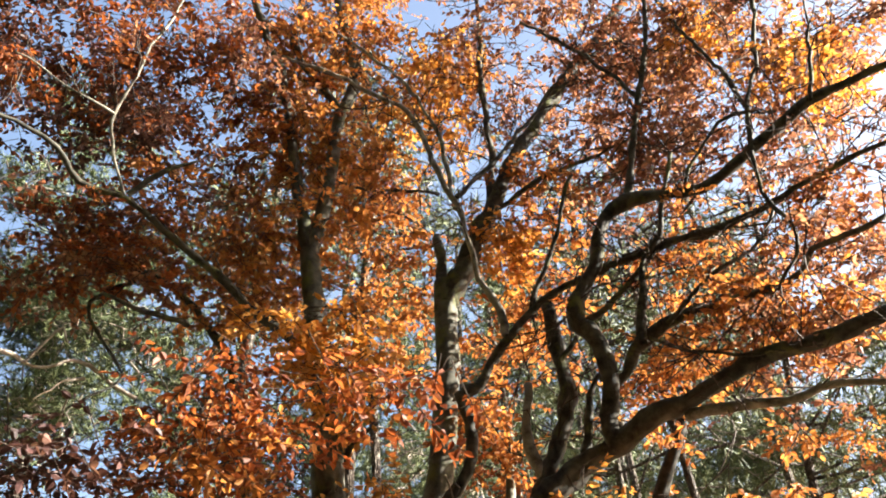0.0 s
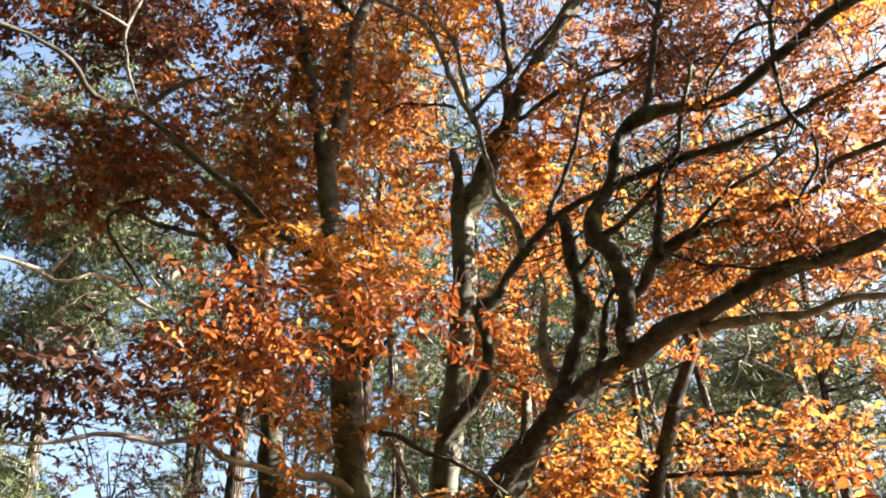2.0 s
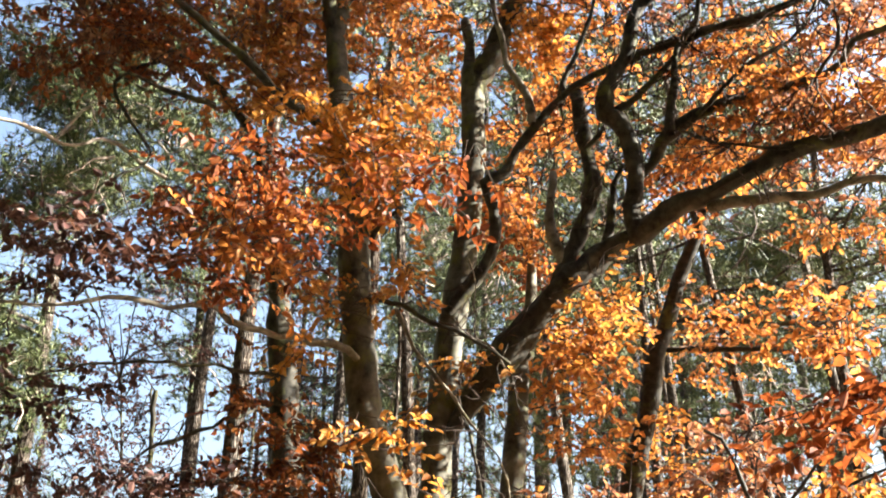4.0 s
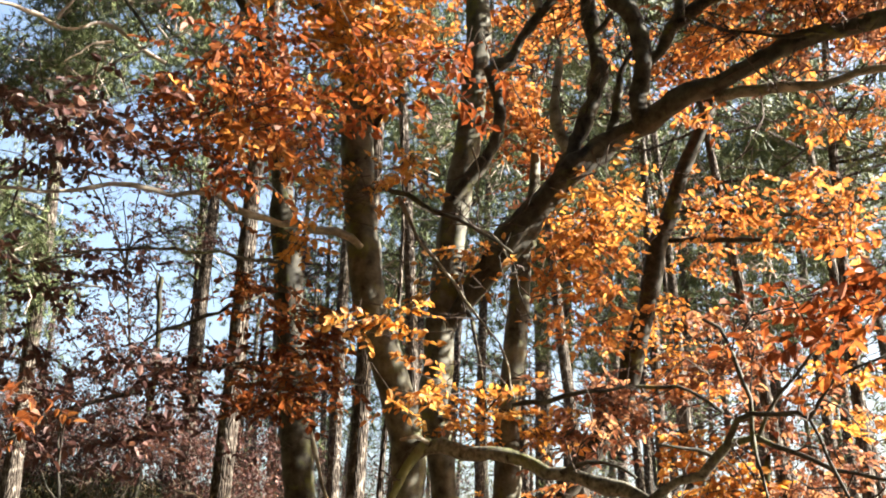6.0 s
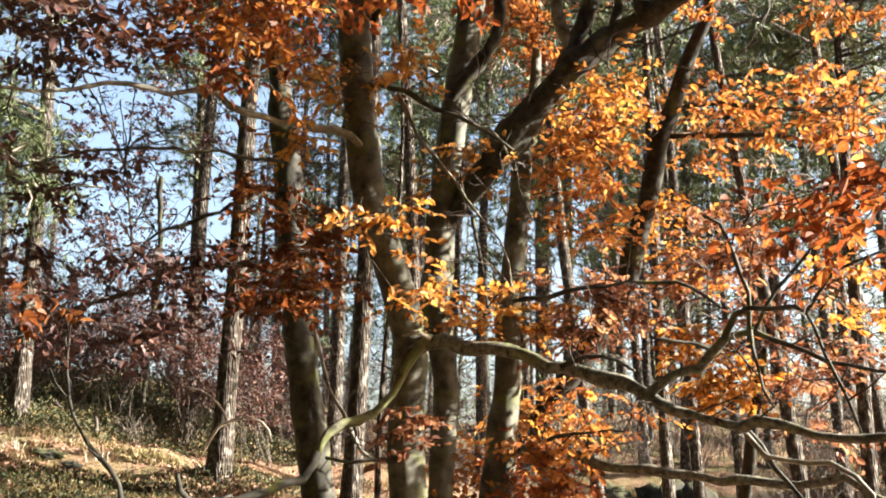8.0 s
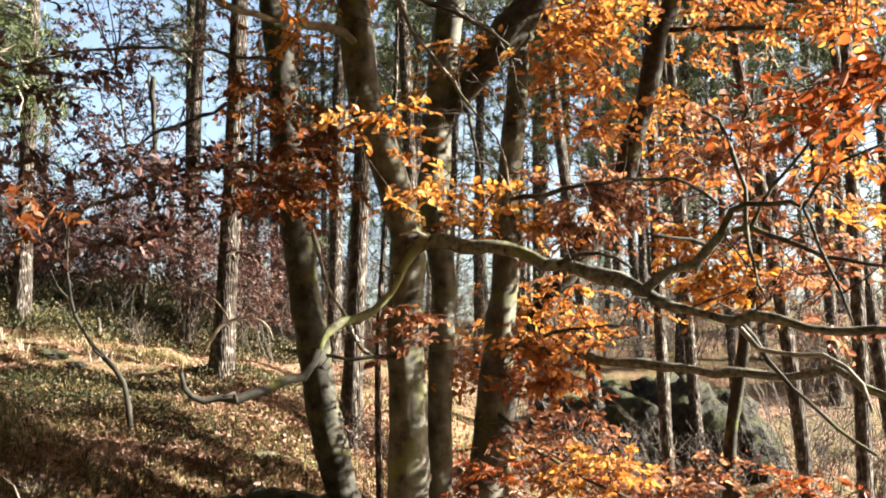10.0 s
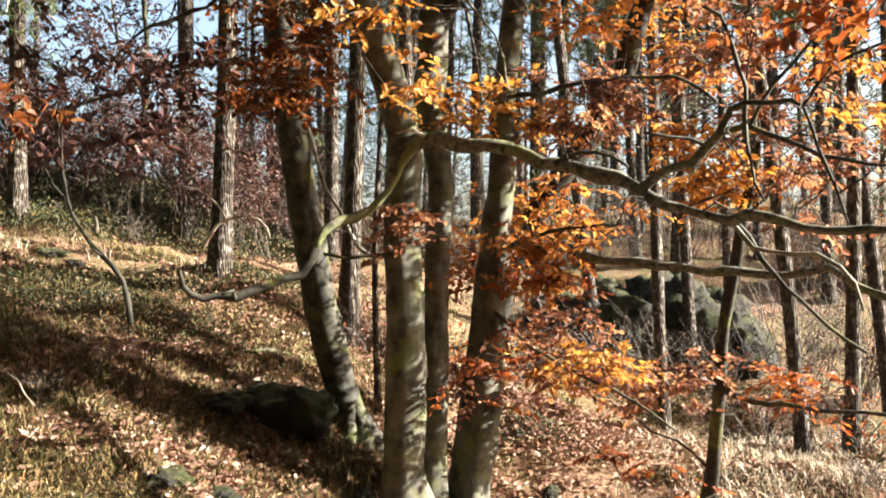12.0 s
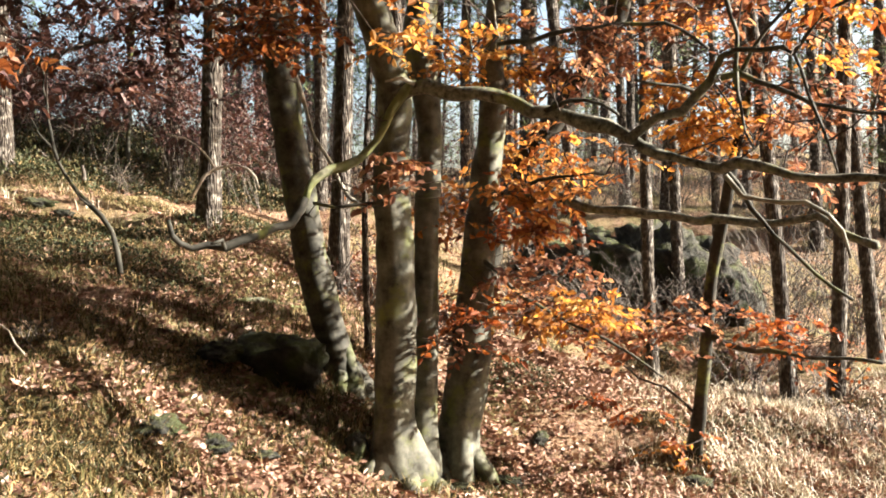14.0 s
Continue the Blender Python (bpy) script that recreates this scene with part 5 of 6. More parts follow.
bough(tall_u, (3.30, 17.70, 6.65), (0.64, 1.2, 0.64), 180, 41)
bough(tall_s, (4.91, 18.36, 7.68), (0.67, 1.2, 0.90), 200, 42)
bough(tall_s, (5.95, 18.04, 7.94), (0.66, 1.2, 0.66), 160, 43)
bough(tall_u, (4.82, 18.38, 9.63), (0.69, 1.2, 0.81), 180, 44)
bough(tall_r, (1.63, 17.93, 7.61), (0.55, 1.2, 0.88), 180, 45)
bough(tall_v, (-1.17, 16.96, 7.47), (0.42, 1.2, 0.94), 140, 46)
bough(tall_h, (-2.13, 15.86, 8.34), (0.40, 1.2, 1.00), 140, 47)
bough(tall_e, (-6.18, 11.44, 10.29), (1.08, 0.8, 0.75), 380, 48)
bough(tall_e, (-5.38, 11.84, 9.75), (0.92, 0.8, 0.75), 330, 49)
bough(tall_e, (-5.53, 11.77, 8.54), (0.96, 0.8, 0.64), 300, 50)
bough(tall_e, (-6.09, 12.05, 8.39), (0.64, 0.8, 0.87), 260, 51)
bough(tall_e, (-5.79, 12.53, 5.63), (0.46, 0.8, 0.92), 260, 52)
bough(tall_e, (-5.78, 11.64, 9.90), (0.91, 0.8, 0.91), 360, 53)
bough(tall_e, (-5.06, 12.51, 10.49), (0.71, 0.8, 0.80), 220, 54)
bough(tall_e, (-5.45, 12.89, 9.27), (0.94, 1.2, 0.51), 180, 55)
bough(tall_q, (-5.05, 17.28, 7.75), (0.54, 1.2, 0.86), 260, 56)
bough(tall_q, (-5.28, 17.21, 9.12), (0.76, 1.2, 0.66), 160, 57)
bough(tall_t, (6.66, 17.79, 10.51), (1.25, 1.2, 0.91), 520, 58)
bough(tall_t, (7.48, 17.47, 9.75), (0.77, 1.2, 0.66), 240, 59)
bough(tall_t, (6.58, 17.83, 10.75), (1.49, 1.2, 0.69), 330, 60)
bough(tall_t, (8.01, 17.23, 10.77), (0.78, 1.2, 0.56), 160, 61)
bough(tall_v, (-0.47, 15.99, 16.71), (1.15, 1.2, 1.53), 260, 62)
bough(tall_v, (-0.49, 16.99, 10.15), (0.55, 1.2, 0.99), 200, 63)
bough(tall_v, (0.71, 16.99, 9.33), (0.65, 1.2, 0.97), 240, 64)
bough(tall_r, (3.15, 17.72, 8.14), (0.66, 1.2, 0.77), 220, 65)
bough(tall_u, (4.10, 17.53, 10.35), (0.67, 1.2, 1.01), 200, 66)
bough(tall_a, (-3.96, 10.80, 8.84), (0.53, 0.8, 0.45), 160, 67)
bough(tall_q, (-4.88, 15.24, 10.33), (0.90, 1.2, 0.90), 220, 68)
bough(tall_e, (-6.27, 11.39, 12.25), (0.72, 0.8, 0.54), 130, 69)
bough(tall_v, (-0.76, 16.98, 14.41), (0.61, 1.2, 1.48), 180, 70)
bough(tall_h, (-0.54, 15.49, 9.28), (0.40, 1.2, 0.90), 120, 71)
bough(tall_h, (-3.91, 15.00, 14.74), (0.69, 1.2, 0.35), 90, 72)


# ---- rocks ----
def rock_material():
    m, t, b = material("mossy rock", 0.9)
    v = coords(t)
    tone = node(t, "ShaderNodeTexNoise", Scale=7.0, Detail=8.0, Roughness=0.7)
    patch = node(t, "ShaderNodeTexNoise", Scale=2.4, Detail=5.0)
    for n in (tone, patch):
        t.links.new(v, n.inputs[0])
    c = ramp(t, tone.outputs[0], [(0.3, (0.008, 0.008, 0.006)), (0.5, (0.028, 0.026, 0.021)), (0.76, (0.085, 0.078, 0.064))])
    c = mixed(t, ramp(t, patch.outputs[0], [(0.5, (0, 0, 0)), (0.62, (0.9, 0.9, 0.9))]), c, (0.036, 0.043, 0.012))
    up = t.nodes.new("ShaderNodeSeparateXYZ")
    t.links.new(t.nodes.new("ShaderNodeNewGeometry").outputs["Normal"], up.inputs[0])
    c = mixed(t, mixed(t, 1.0, ramp(t, up.outputs[2], [(0.62, (0, 0, 0)), (0.9, (1, 1, 1))]), ramp(t, tone.outputs[0], [(0.4, (0, 0, 0)), (0.52, (1, 1, 1))]), "MULTIPLY"), c, (0.048, 0.052, 0.017))
    t.links.new(c, b.inputs["Base Color"])
    bump(t, b, tone.outputs[0], 1.0, 0.08)
    return m


ROCK = rock_material()


def boulder(place, size, turn, label, seed, sunk=0.3, name="boulder", group="", top=1.0):
    """A broken block: a ball pressed flat by a few random planes and, for a ledge, across the top, then roughened."""
    rng = np.random.default_rng(seed)
    bm = bmesh.new()
    bmesh.ops.create_icosphere(bm, subdivisions=4, radius=1.0)
    planes = [(Vector(unit(rng.normal(size=(1, 3)))[0]), rng.uniform(0.55, 0.9)) for _ in range(9)] + [(Vector((0.12, -0.1, 0.98)), top)]
    for v in bm.verts:
        for n, d in planes:
            k = v.co.dot(n)
            if k > d:
                v.co -= n * (k - d) * 0.92
        v.co *= 1 + 0.22 * noise.noise(v.co * 2.2 + Vector((seed, 0, 0))) - 0.25 * abs(noise.noise(v.co * 2.7 + Vector((5, seed, 1)))) + 0.19 * noise.noise(v.co * 5.0 + Vector((0, seed, 0))) - 0.15 * abs(noise.noise(v.co * 9.0 + Vector((seed, 3, 0))))
        v.co = Vector((v.co.x * size[0], v.co.y * size[1], v.co.z * size[2]))
    me = bpy.data.meshes.new(name)
    bm.to_mesh(me)
    bm.free()
    me.materials.append(ROCK)
    for f in me.polygons:
        f.use_smooth = True
    ob = tagged(new(name, me), label, "rock", group)
    z = float(ground_z(place[0], place[1]))
    ob.matrix_world = pose(place[0], place[1], z + size[2] * (1 - 2 * sunk) * 0.8, 0, 0, turn)
    return ob


boulder((1.86, 15.09), (0.68, 0.49, 0.58), 111, "dark mossy boulder of a rock outcrop", 3, 0.25, "boulder", "rock outcrop")
boulder((2.73, 15.05), (0.87, 0.63, 0.79), 148, "dark mossy boulder of a rock outcrop", 4, 0.25, "boulder", "rock outcrop")
boulder((3.55, 14.99), (0.72, 0.52, 0.84), 5, "dark mossy boulder of a rock outcrop", 5, 0.25, "boulder", "rock outcrop")
boulder((4.35, 14.88), (0.76, 0.55, 0.78), 42, "dark mossy boulder of a rock outcrop", 6, 0.25, "boulder", "rock outcrop")
boulder((3.36, 15.95), (0.87, 0.63, 0.78), 79, "dark mossy boulder of a rock outcrop", 7, 0.25, "boulder", "rock outcrop")
boulder((2.47, 16.21), (0.67, 0.49, 0.57), 116, "dark mossy boulder of a rock outcrop", 8, 0.25, "boulder", "rock outcrop")
boulder((4.24, 15.95), (0.71, 0.52, 0.67), 153, "dark mossy boulder of a rock outcrop", 9, 0.25, "boulder", "rock outcrop")
boulder((1.58, 15.82), (0.51, 0.37, 0.44), 10, "dark mossy boulder of a rock outcrop", 10, 0.25, "boulder", "rock outcrop")
boulder((3.99, 15.50), (0.55, 0.40, 0.49), 47, "dark mossy boulder of a rock outcrop", 11, 0.25, "boulder", "rock outcrop")
boulder((2.52, 15.90), (0.61, 0.44, 0.50), 84, "dark mossy boulder of a rock outcrop", 12, 0.25, "boulder", "rock outcrop")
boulder((-1.26, 7.66), (0.54, 0.44, 0.46), 14, "dark rock ledge with moss on top", 27, 0.42, "boulder", "", 0.52)
boulder((-1.68, 7.51), (0.29, 0.18, 0.11), 62, "dark low rock beside a mossy ledge", 26, 0.25, "boulder")
boulder((-1.71, 5.86), (0.24, 0.18, 0.08), 94, "dark stone sunk in leaf litter", 22, 0.42, "boulder")
boulder((-1.43, 5.98), (0.21, 0.15, 0.08), 131, "grey mossy stone in leaf litter", 23, 0.42, "boulder")
boulder((-1.16, 6.14), (0.14, 0.10, 0.06), 168, "pale flat stone in leaf litter", 24, 0.3, "stone")
boulder((-0.60, 6.87), (0.10, 0.07, 0.14), 25, "small grey upright stone by the beech", 25, 0.2, "stone")
boulder((0.84, 8.36), (0.13, 0.10, 0.09), 99, "small grey stone on the leaf litter", 27, 0.25, "stone")
boulder((0.53, 7.53), (0.15, 0.11, 0.08), 136, "mossy stone among beech roots", 28, 0.25, "stone")
boulder((0.13, 7.20), (0.14, 0.10, 0.07), 173, "mossy stone among beech roots", 29, 0.25, "stone")
boulder((2.00, 7.59), (0.15, 0.11, 0.08), 30, "dark mossy stone at a young beech", 30, 0.25, "stone")
# a sunk boulder takes the place of a low earth bank here
boulder((-4.67, 11.27), (0.29, 0.21, 0.08), 104, "low stone standing in for an earth bank", 32, 0.25, "stone")
boulder((-4.33, 11.08), (0.18, 0.13, 0.06), 141, "weathered stone on the slope", 33, 0.25, "stone")


# ---- low shrubs and scrub ----
def shrub_material(name, stops):
    m, t, b = material(name, 0.6)
    g = t.nodes.new("ShaderNodeNewGeometry")
    t.links.new(ramp(t, g.outputs["Random Per Island"], stops), b.inputs["Base Color"])
    return m


SHRUB_LEAF = shrub_material("bilberry leaf", [(0.0, (0.014, 0.019, 0.007)), (0.45, (0.038, 0.045, 0.015)), (0.75, (0.075, 0.065, 0.024)), (1.0, (0.15, 0.095, 0.042))])
TUSSOCK_LEAF = shrub_material("tussock leaf", [(0.0, (0.026, 0.025, 0.010)), (0.4, (0.064, 0.056, 0.021)), (0.7, (0.14, 0.092, 0.038)), (1.0, (0.30, 0.195, 0.085))])


def ground_cover(x, y, rx, ry, height, count, seed, label, mat=SHRUB_LEAF):
    """A low patch of small-leaved bushes."""
    rng = np.random.default_rng(seed)
    count = int(count * 0.6)
    a, d = rng.uniform(0, 2 * np.pi, count), np.sqrt(rng.random(count))
    px, py = x + rx * d * np.cos(a), y + ry * d * np.sin(a)
    hump = (1 - d * d) * (0.6 + 0.4 * np.sin(px * 3.1) * np.cos(py * 2.7))
    p = np.stack([px, py, ground_z(px, py) + height * rng.random(count) ** 0.6 * np.clip(hump + 0.25, 0.1, 1)], 1)
    name = "bilberry_patch" if mat == SHRUB_LEAF else "heather_tussock"
    ln = rng.uniform(0.018, 0.038, count) * (1 + 0.11 * max(y - 9.0, 0))
    slim = 0.6
    if mat != SHRUB_LEAF:
        ln, slim = ln * 1.7, 0.2
    v = leaf_verts(p, unit(rng.normal(size=(count, 3)) + np.array([0, 0, 0.4])), unit(rng.normal(size=(count, 3)) + np.array([0, 0, 0.8])), ln, ln * slim, rng.uniform(0, 0.4, count))
    return tagged(new(name, leaf_mesh(name, v, mat)), label, "shrub", kind="stuff")


def scrub(x, y, height, spread, count, seed, leafy=0.0):
    """A bare bush: many stems that fork and arch outwards."""
    rng = np.random.default_rng(seed)
    z = float(ground_z(x, y))
    ob = thing("bare_bush", (x, y), "bush with shade-dark purple brown leaves on the crest" if leafy >= 600 else "bare grey brown bush of thin arching stems", "bush", "bushes on the slope")
    lines = []
    for _ in range(count):
        a = np.array([x, y, z - 0.05]) + rng.normal(0, 0.12, 3) * np.array([1, 1, 0])
        h = rng.uniform(0, 2 * np.pi)
        n = height * rng.uniform(0.5, 1.1)
        d = np.array([np.cos(h) * spread, np.sin(h) * spread, 1.0])
        b = a + d * n * 0.35 + rng.normal(0, 0.05, 3)
        c = b + (d * np.array([1.3, 1.3, 0.9]) + rng.normal(0, 0.2, 3)) * n * 0.33
        e = c + (d * np.array([1.6, 1.6, 0.6]) + rng.normal(0, 0.35, 3)) * n * 0.3
        lines.append([a, b, c, e])
        for q in (b, c, (b + c) / 2):
            s = unit((d + rng.normal(0, 0.8, 3))[None])[0] * n * rng.uniform(0.2, 0.5)
            lines.append([q, q + s * 0.35, q + s * 0.7 + rng.normal(0, 0.03, 3), q + s])
    lines = np.array(lines)
    part("stem_growth", twig_mesh("stem_growth", lines, SCRUB, 0.007, 0.002), ob, kind="stuff")
    if leafy:
        c = lines[:, 1:].reshape(-1, 3)
        if leafy >= 600:
            c = c[c[:, 2] > z + 0.26 * height]
            leafy *= 1.15
        p = c[rng.integers(0, len(c), int(leafy))] + rng.normal(0, 0.06, (int(leafy), 3))
        ln = rng.uniform(0.04, 0.065, len(p))
        v = leaf_verts(p, unit(rng.normal(size=p.shape)), unit(rng.normal(size=p.shape)), ln, ln * 0.65, rng.uniform(0, 0.5, len(p)))
        part("foliage", leaf_mesh("foliage", v, RED if seed % 2 else DARK), ob, kind="stuff")
    return ob


ground_cover(-5.74, 16.85, 2.4, 1.2, 0.8, 18700, 1, "dark green bilberry patch on the slope")
ground_cover(-4.78, 18.03, 1.2, 1.0, 0.7, 10200, 2, "dark green bilberry patch on the slope")
ground_cover(-6.63, 15.71, 1.4, 1.0, 0.6, 10200, 3, "dark green bilberry patch on the slope")
ground_cover(-3.72, 8.79, 0.8, 0.5, 0.16, 5100, 4, "dark green bilberry patch on the slope")
ground_cover(-2.46, 8.66, 0.8, 0.5, 0.12, 4250, 5, "dark green bilberry patch on the slope")
ground_cover(-1.87, 7.00, 0.5, 0.35, 0.1, 2550, 6, "low olive brown tussock of heather and moss", TUSSOCK_LEAF)
ground_cover(-2.43, 6.51, 0.6, 0.3, 0.1, 3060, 7, "low olive brown tussock of heather and moss", TUSSOCK_LEAF)
ground_cover(-2.18, 10.78, 0.8, 0.6, 0.2, 3400, 8, "dark green bilberry patch on the slope")
ground_cover(-3.17, 9.96, 0.8, 0.4, 0.14, 3060, 9, "dark green bilberry patch on the slope")
ground_cover(-2.17, 5.38, 0.5, 0.4, 0.1, 2550, 10, "low olive brown tussock of heather and moss", TUSSOCK_LEAF)
ground_cover(0.84, 9.51, 0.6, 0.4, 0.12, 2550, 11, "dark green bilberry patch on the slope")
ground_cover(2.74, 8.68, 0.7, 0.5, 0.12, 2550, 12, "dark green bilberry patch on the slope")
# three dark patches added to darken the slope where shade falls on it
ground_cover(-3.84, 9.88, 0.9, 0.4, 0.2, 4200, 17, "dark green bilberry patch on the slope")
ground_cover(-2.79, 9.08, 0.8, 0.35, 0.16, 3600, 18, "dark green bilberry patch on the slope")
ground_cover(-4.19, 9.52, 0.6, 0.4, 0.2, 3000, 19, "dark green bilberry patch on the slope")
ground_cover(-4.00, 18.78, 1.5, 0.9, 0.55, 9000, 13, "dark green bilberry patch on the slope")
ground_cover(-5.46, 14.29, 1.6, 0.7, 0.35, 8000, 14, "dark green bilberry patch on the slope")
ground_cover(-3.03, 16.42, 1.0, 0.6, 0.25, 5000, 15, "dark green bilberry patch on the slope")
ground_cover(-4.60, 15.60, 2.2, 1.0, 0.35, 9000, 20, "dark green bilberry patch on the slope")
ground_cover(-6.30, 14.60, 1.3, 0.9, 0.40, 7000, 21, "dark green bilberry patch on the slope")
ground_cover(-5.78, 12.97, 1.2, 0.7, 0.45, 7000, 16, "dark green bilberry patch on the slope")
ground_cover(-1.70, 5.49, 0.32, 0.33, 0.12, 1985, 60, "low olive brown tussock of heather and moss", TUSSOCK_LEAF)
ground_cover(-1.99, 4.48, 0.35, 0.39, 0.11, 1221, 61, "low olive brown tussock of heather and moss", TUSSOCK_LEAF)
ground_cover(-2.58, 6.56, 0.35, 0.23, 0.1, 1410, 62, "low olive brown tussock of heather and moss", TUSSOCK_LEAF)
ground_cover(-2.21, 4.87, 0.28, 0.24, 0.12, 1697, 63, "low olive brown tussock of heather and moss", TUSSOCK_LEAF)
ground_cover(-1.89, 5.16, 0.44, 0.21, 0.1, 1159, 64, "low olive brown tussock of heather and moss", TUSSOCK_LEAF)
ground_cover(-3.62, 9.54, 0.49, 0.18, 0.11, 1239, 65, "low olive brown tussock of heather and moss", TUSSOCK_LEAF)
ground_cover(-2.58, 7.15, 0.31, 0.22, 0.12, 1319, 66, "low olive brown tussock of heather and moss", TUSSOCK_LEAF)
ground_cover(-1.95, 5.52, 0.28, 0.39, 0.09, 944, 67, "low olive brown tussock of heather and moss", TUSSOCK_LEAF)
ground_cover(-1.81, 7.38, 0.27, 0.21, 0.06, 1517, 68, "low olive brown tussock of heather and moss", TUSSOCK_LEAF)
ground_cover(-2.48, 5.41, 0.41, 0.25, 0.08, 1526, 69, "low olive brown tussock of heather and moss", TUSSOCK_LEAF)
ground_cover(-1.13, 6.50, 0.31, 0.29, 0.11, 1016, 70, "low olive brown tussock of heather and moss", TUSSOCK_LEAF)
ground_cover(-2.88, 9.42, 0.49, 0.26, 0.09, 1757, 71, "low olive brown tussock of heather and moss", TUSSOCK_LEAF)
ground_cover(-1.82, 7.53, 0.38, 0.18, 0.06, 1270, 72, "low olive brown tussock of heather and moss", TUSSOCK_LEAF)
ground_cover(-2.88, 8.42, 0.43, 0.38, 0.13, 1605, 73, "low olive brown tussock of heather and moss", TUSSOCK_LEAF)
ground_cover(-1.27, 8.25, 0.47, 0.24, 0.09, 1652, 74, "low olive brown tussock of heather and moss", TUSSOCK_LEAF)
ground_cover(2.81, 12.90, 0.34, 0.4, 0.07, 1950, 75, "low olive brown tussock of heather and moss", TUSSOCK_LEAF)
ground_cover(3.97, 9.77, 0.48, 0.25, 0.12, 1088, 76, "low olive brown tussock of heather and moss", TUSSOCK_LEAF)
ground_cover(1.86, 8.14, 0.31, 0.22, 0.07, 1204, 77, "low olive brown tussock of heather and moss", TUSSOCK_LEAF)
ground_cover(1.97, 8.73, 0.27, 0.19, 0.13, 1992, 78, "low olive brown tussock of heather and moss", TUSSOCK_LEAF)
ground_cover(3.64, 12.84, 0.29, 0.31, 0.12, 1833, 79, "low olive brown tussock of heather and moss", TUSSOCK_LEAF)
ground_cover(3.60, 12.28, 0.24, 0.38, 0.06, 1910, 80, "low olive brown tussock of heather and moss", TUSSOCK_LEAF)
ground_cover(1.88, 7.78, 0.28, 0.4, 0.1, 1171, 81, "low olive brown tussock of heather and moss", TUSSOCK_LEAF)
scrub(1.48, 23.70, 1.1, 0.4, 26, 201, 0)
scrub(1.12, 20.42, 1.2, 0.4, 26, 202, 0)
scrub(0.95, 17.57, 1.2, 0.4, 26, 203, 120)
scrub(0.78, 12.58, 2.2, 0.4, 26, 204, 0)
scrub(2.05, 23.31, 1.8, 0.4, 26, 205, 0)
scrub(1.70, 20.53, 1.3, 0.4, 26, 206, 120)
scrub(2.89, 23.98, 2.1, 0.4, 26, 209, 120)
scrub(2.24, 20.93, 2.0, 0.4, 26, 210, 0)
scrub(3.73, 24.11, 1.8, 0.4, 26, 213, 0)
scrub(3.19, 20.86, 1.2, 0.4, 26, 214, 0)
scrub(4.32, 23.35, 1.6, 0.4, 26, 217, 0)
scrub(3.80, 20.30, 1.4, 0.4, 26, 218, 120)
scrub(5.30, 23.25, 1.8, 0.4, 26, 221, 120)
scrub(4.79, 21.47, 1.9, 0.4, 26, 222, 0)
scrub(5.45, 22.34, 1.8, 0.4, 26, 225, 0)
scrub(4.97, 20.66, 1.3, 0.4, 26, 226, 0)
scrub(6.63, 23.01, 2.1, 0.4, 26, 229, 0)
scrub(5.92, 21.55, 1.7, 0.4, 26, 230, 120)
scrub(6.69, 22.74, 1.7, 0.4, 26, 233, 120)
scrub(6.38, 21.00, 1.8, 0.4, 26, 234, 0)
scrub(7.79, 22.70, 2.0, 0.4, 26, 237, 0)
scrub(7.27, 20.76, 1.4, 0.4, 26, 238, 0)
scrub(6.66, 19.02, 1.9, 0.4, 26, 239, 120)
scrub(4.70, 13.72, 2.1, 0.4, 26, 240, 0)
scrub(8.13, 22.31, 2.2, 0.4, 26, 241, 0)
scrub(7.52, 20.30, 1.2, 0.4, 26, 242, 120)
scrub(7.00, 19.21, 2.0, 0.4, 26, 243, 0)
scrub(5.27, 13.99, 1.8, 0.4, 26, 244, 0)
scrub(9.42, 22.62, 1.2, 0.4, 26, 245, 120)
scrub(8.61, 20.57, 1.6, 0.4, 26, 246, 0)
scrub(7.76, 19.14, 1.7, 0.4, 26, 247, 0)
scrub(5.24, 12.49, 1.3, 0.4, 26, 248, 120)
scrub(9.88, 23.40, 1.2, 0.4, 26, 249, 0)
scrub(9.09, 20.74, 1.8, 0.4, 26, 250, 0)
scrub(8.34, 19.38, 1.8, 0.4, 26, 251, 120)
scrub(5.43, 12.80, 2.2, 0.4, 26, 252, 0)
scrub(11.75, 25.58, 2.1, 0.4, 26, 253, 0)
scrub(9.91, 21.64, 2.2, 0.4, 26, 254, 120)
scrub(9.21, 19.54, 1.7, 0.4, 26, 255, 0)
scrub(6.19, 13.17, 1.4, 0.4, 26, 256, 0)
scrub(-7.79, 17.44, 2.4, 0.5, 13, 314, 650)
scrub(-7.26, 16.14, 1.6, 0.5, 13, 316, 650)
scrub(-7.44, 18.13, 3.0, 0.5, 13, 318, 650)
scrub(-7.08, 16.22, 1.9, 0.5, 13, 320, 650)
scrub(-7.31, 18.67, 2.9, 0.5, 13, 322, 650)
scrub(-6.72, 16.91, 2.6, 0.5, 13, 324, 650)
scrub(-6.34, 17.33, 2.3, 0.5, 13, 328, 650)
scrub(-6.01, 19.23, 2.2, 0.5, 13, 332, 650)
scrub(-5.68, 19.96, 2.8, 0.5, 13, 336, 650)
scrub(-4.92, 20.36, 2.5, 0.5, 13, 340, 650)
scrub(-6.60, 14.60, 2.8, 0.4, 14, 800, 2276)
scrub(-5.95, 15.40, 3.2, 0.4, 14, 802, 2349)
scrub(-5.30, 14.70, 2.7, 0.4, 14, 804, 2055)
scrub(-4.75, 15.70, 3.2, 0.4, 14, 806, 2349)
scrub(-4.10, 14.90, 2.6, 0.4, 14, 808, 1909)
scrub(-3.50, 15.60, 2.8, 0.4, 14, 810, 1909)
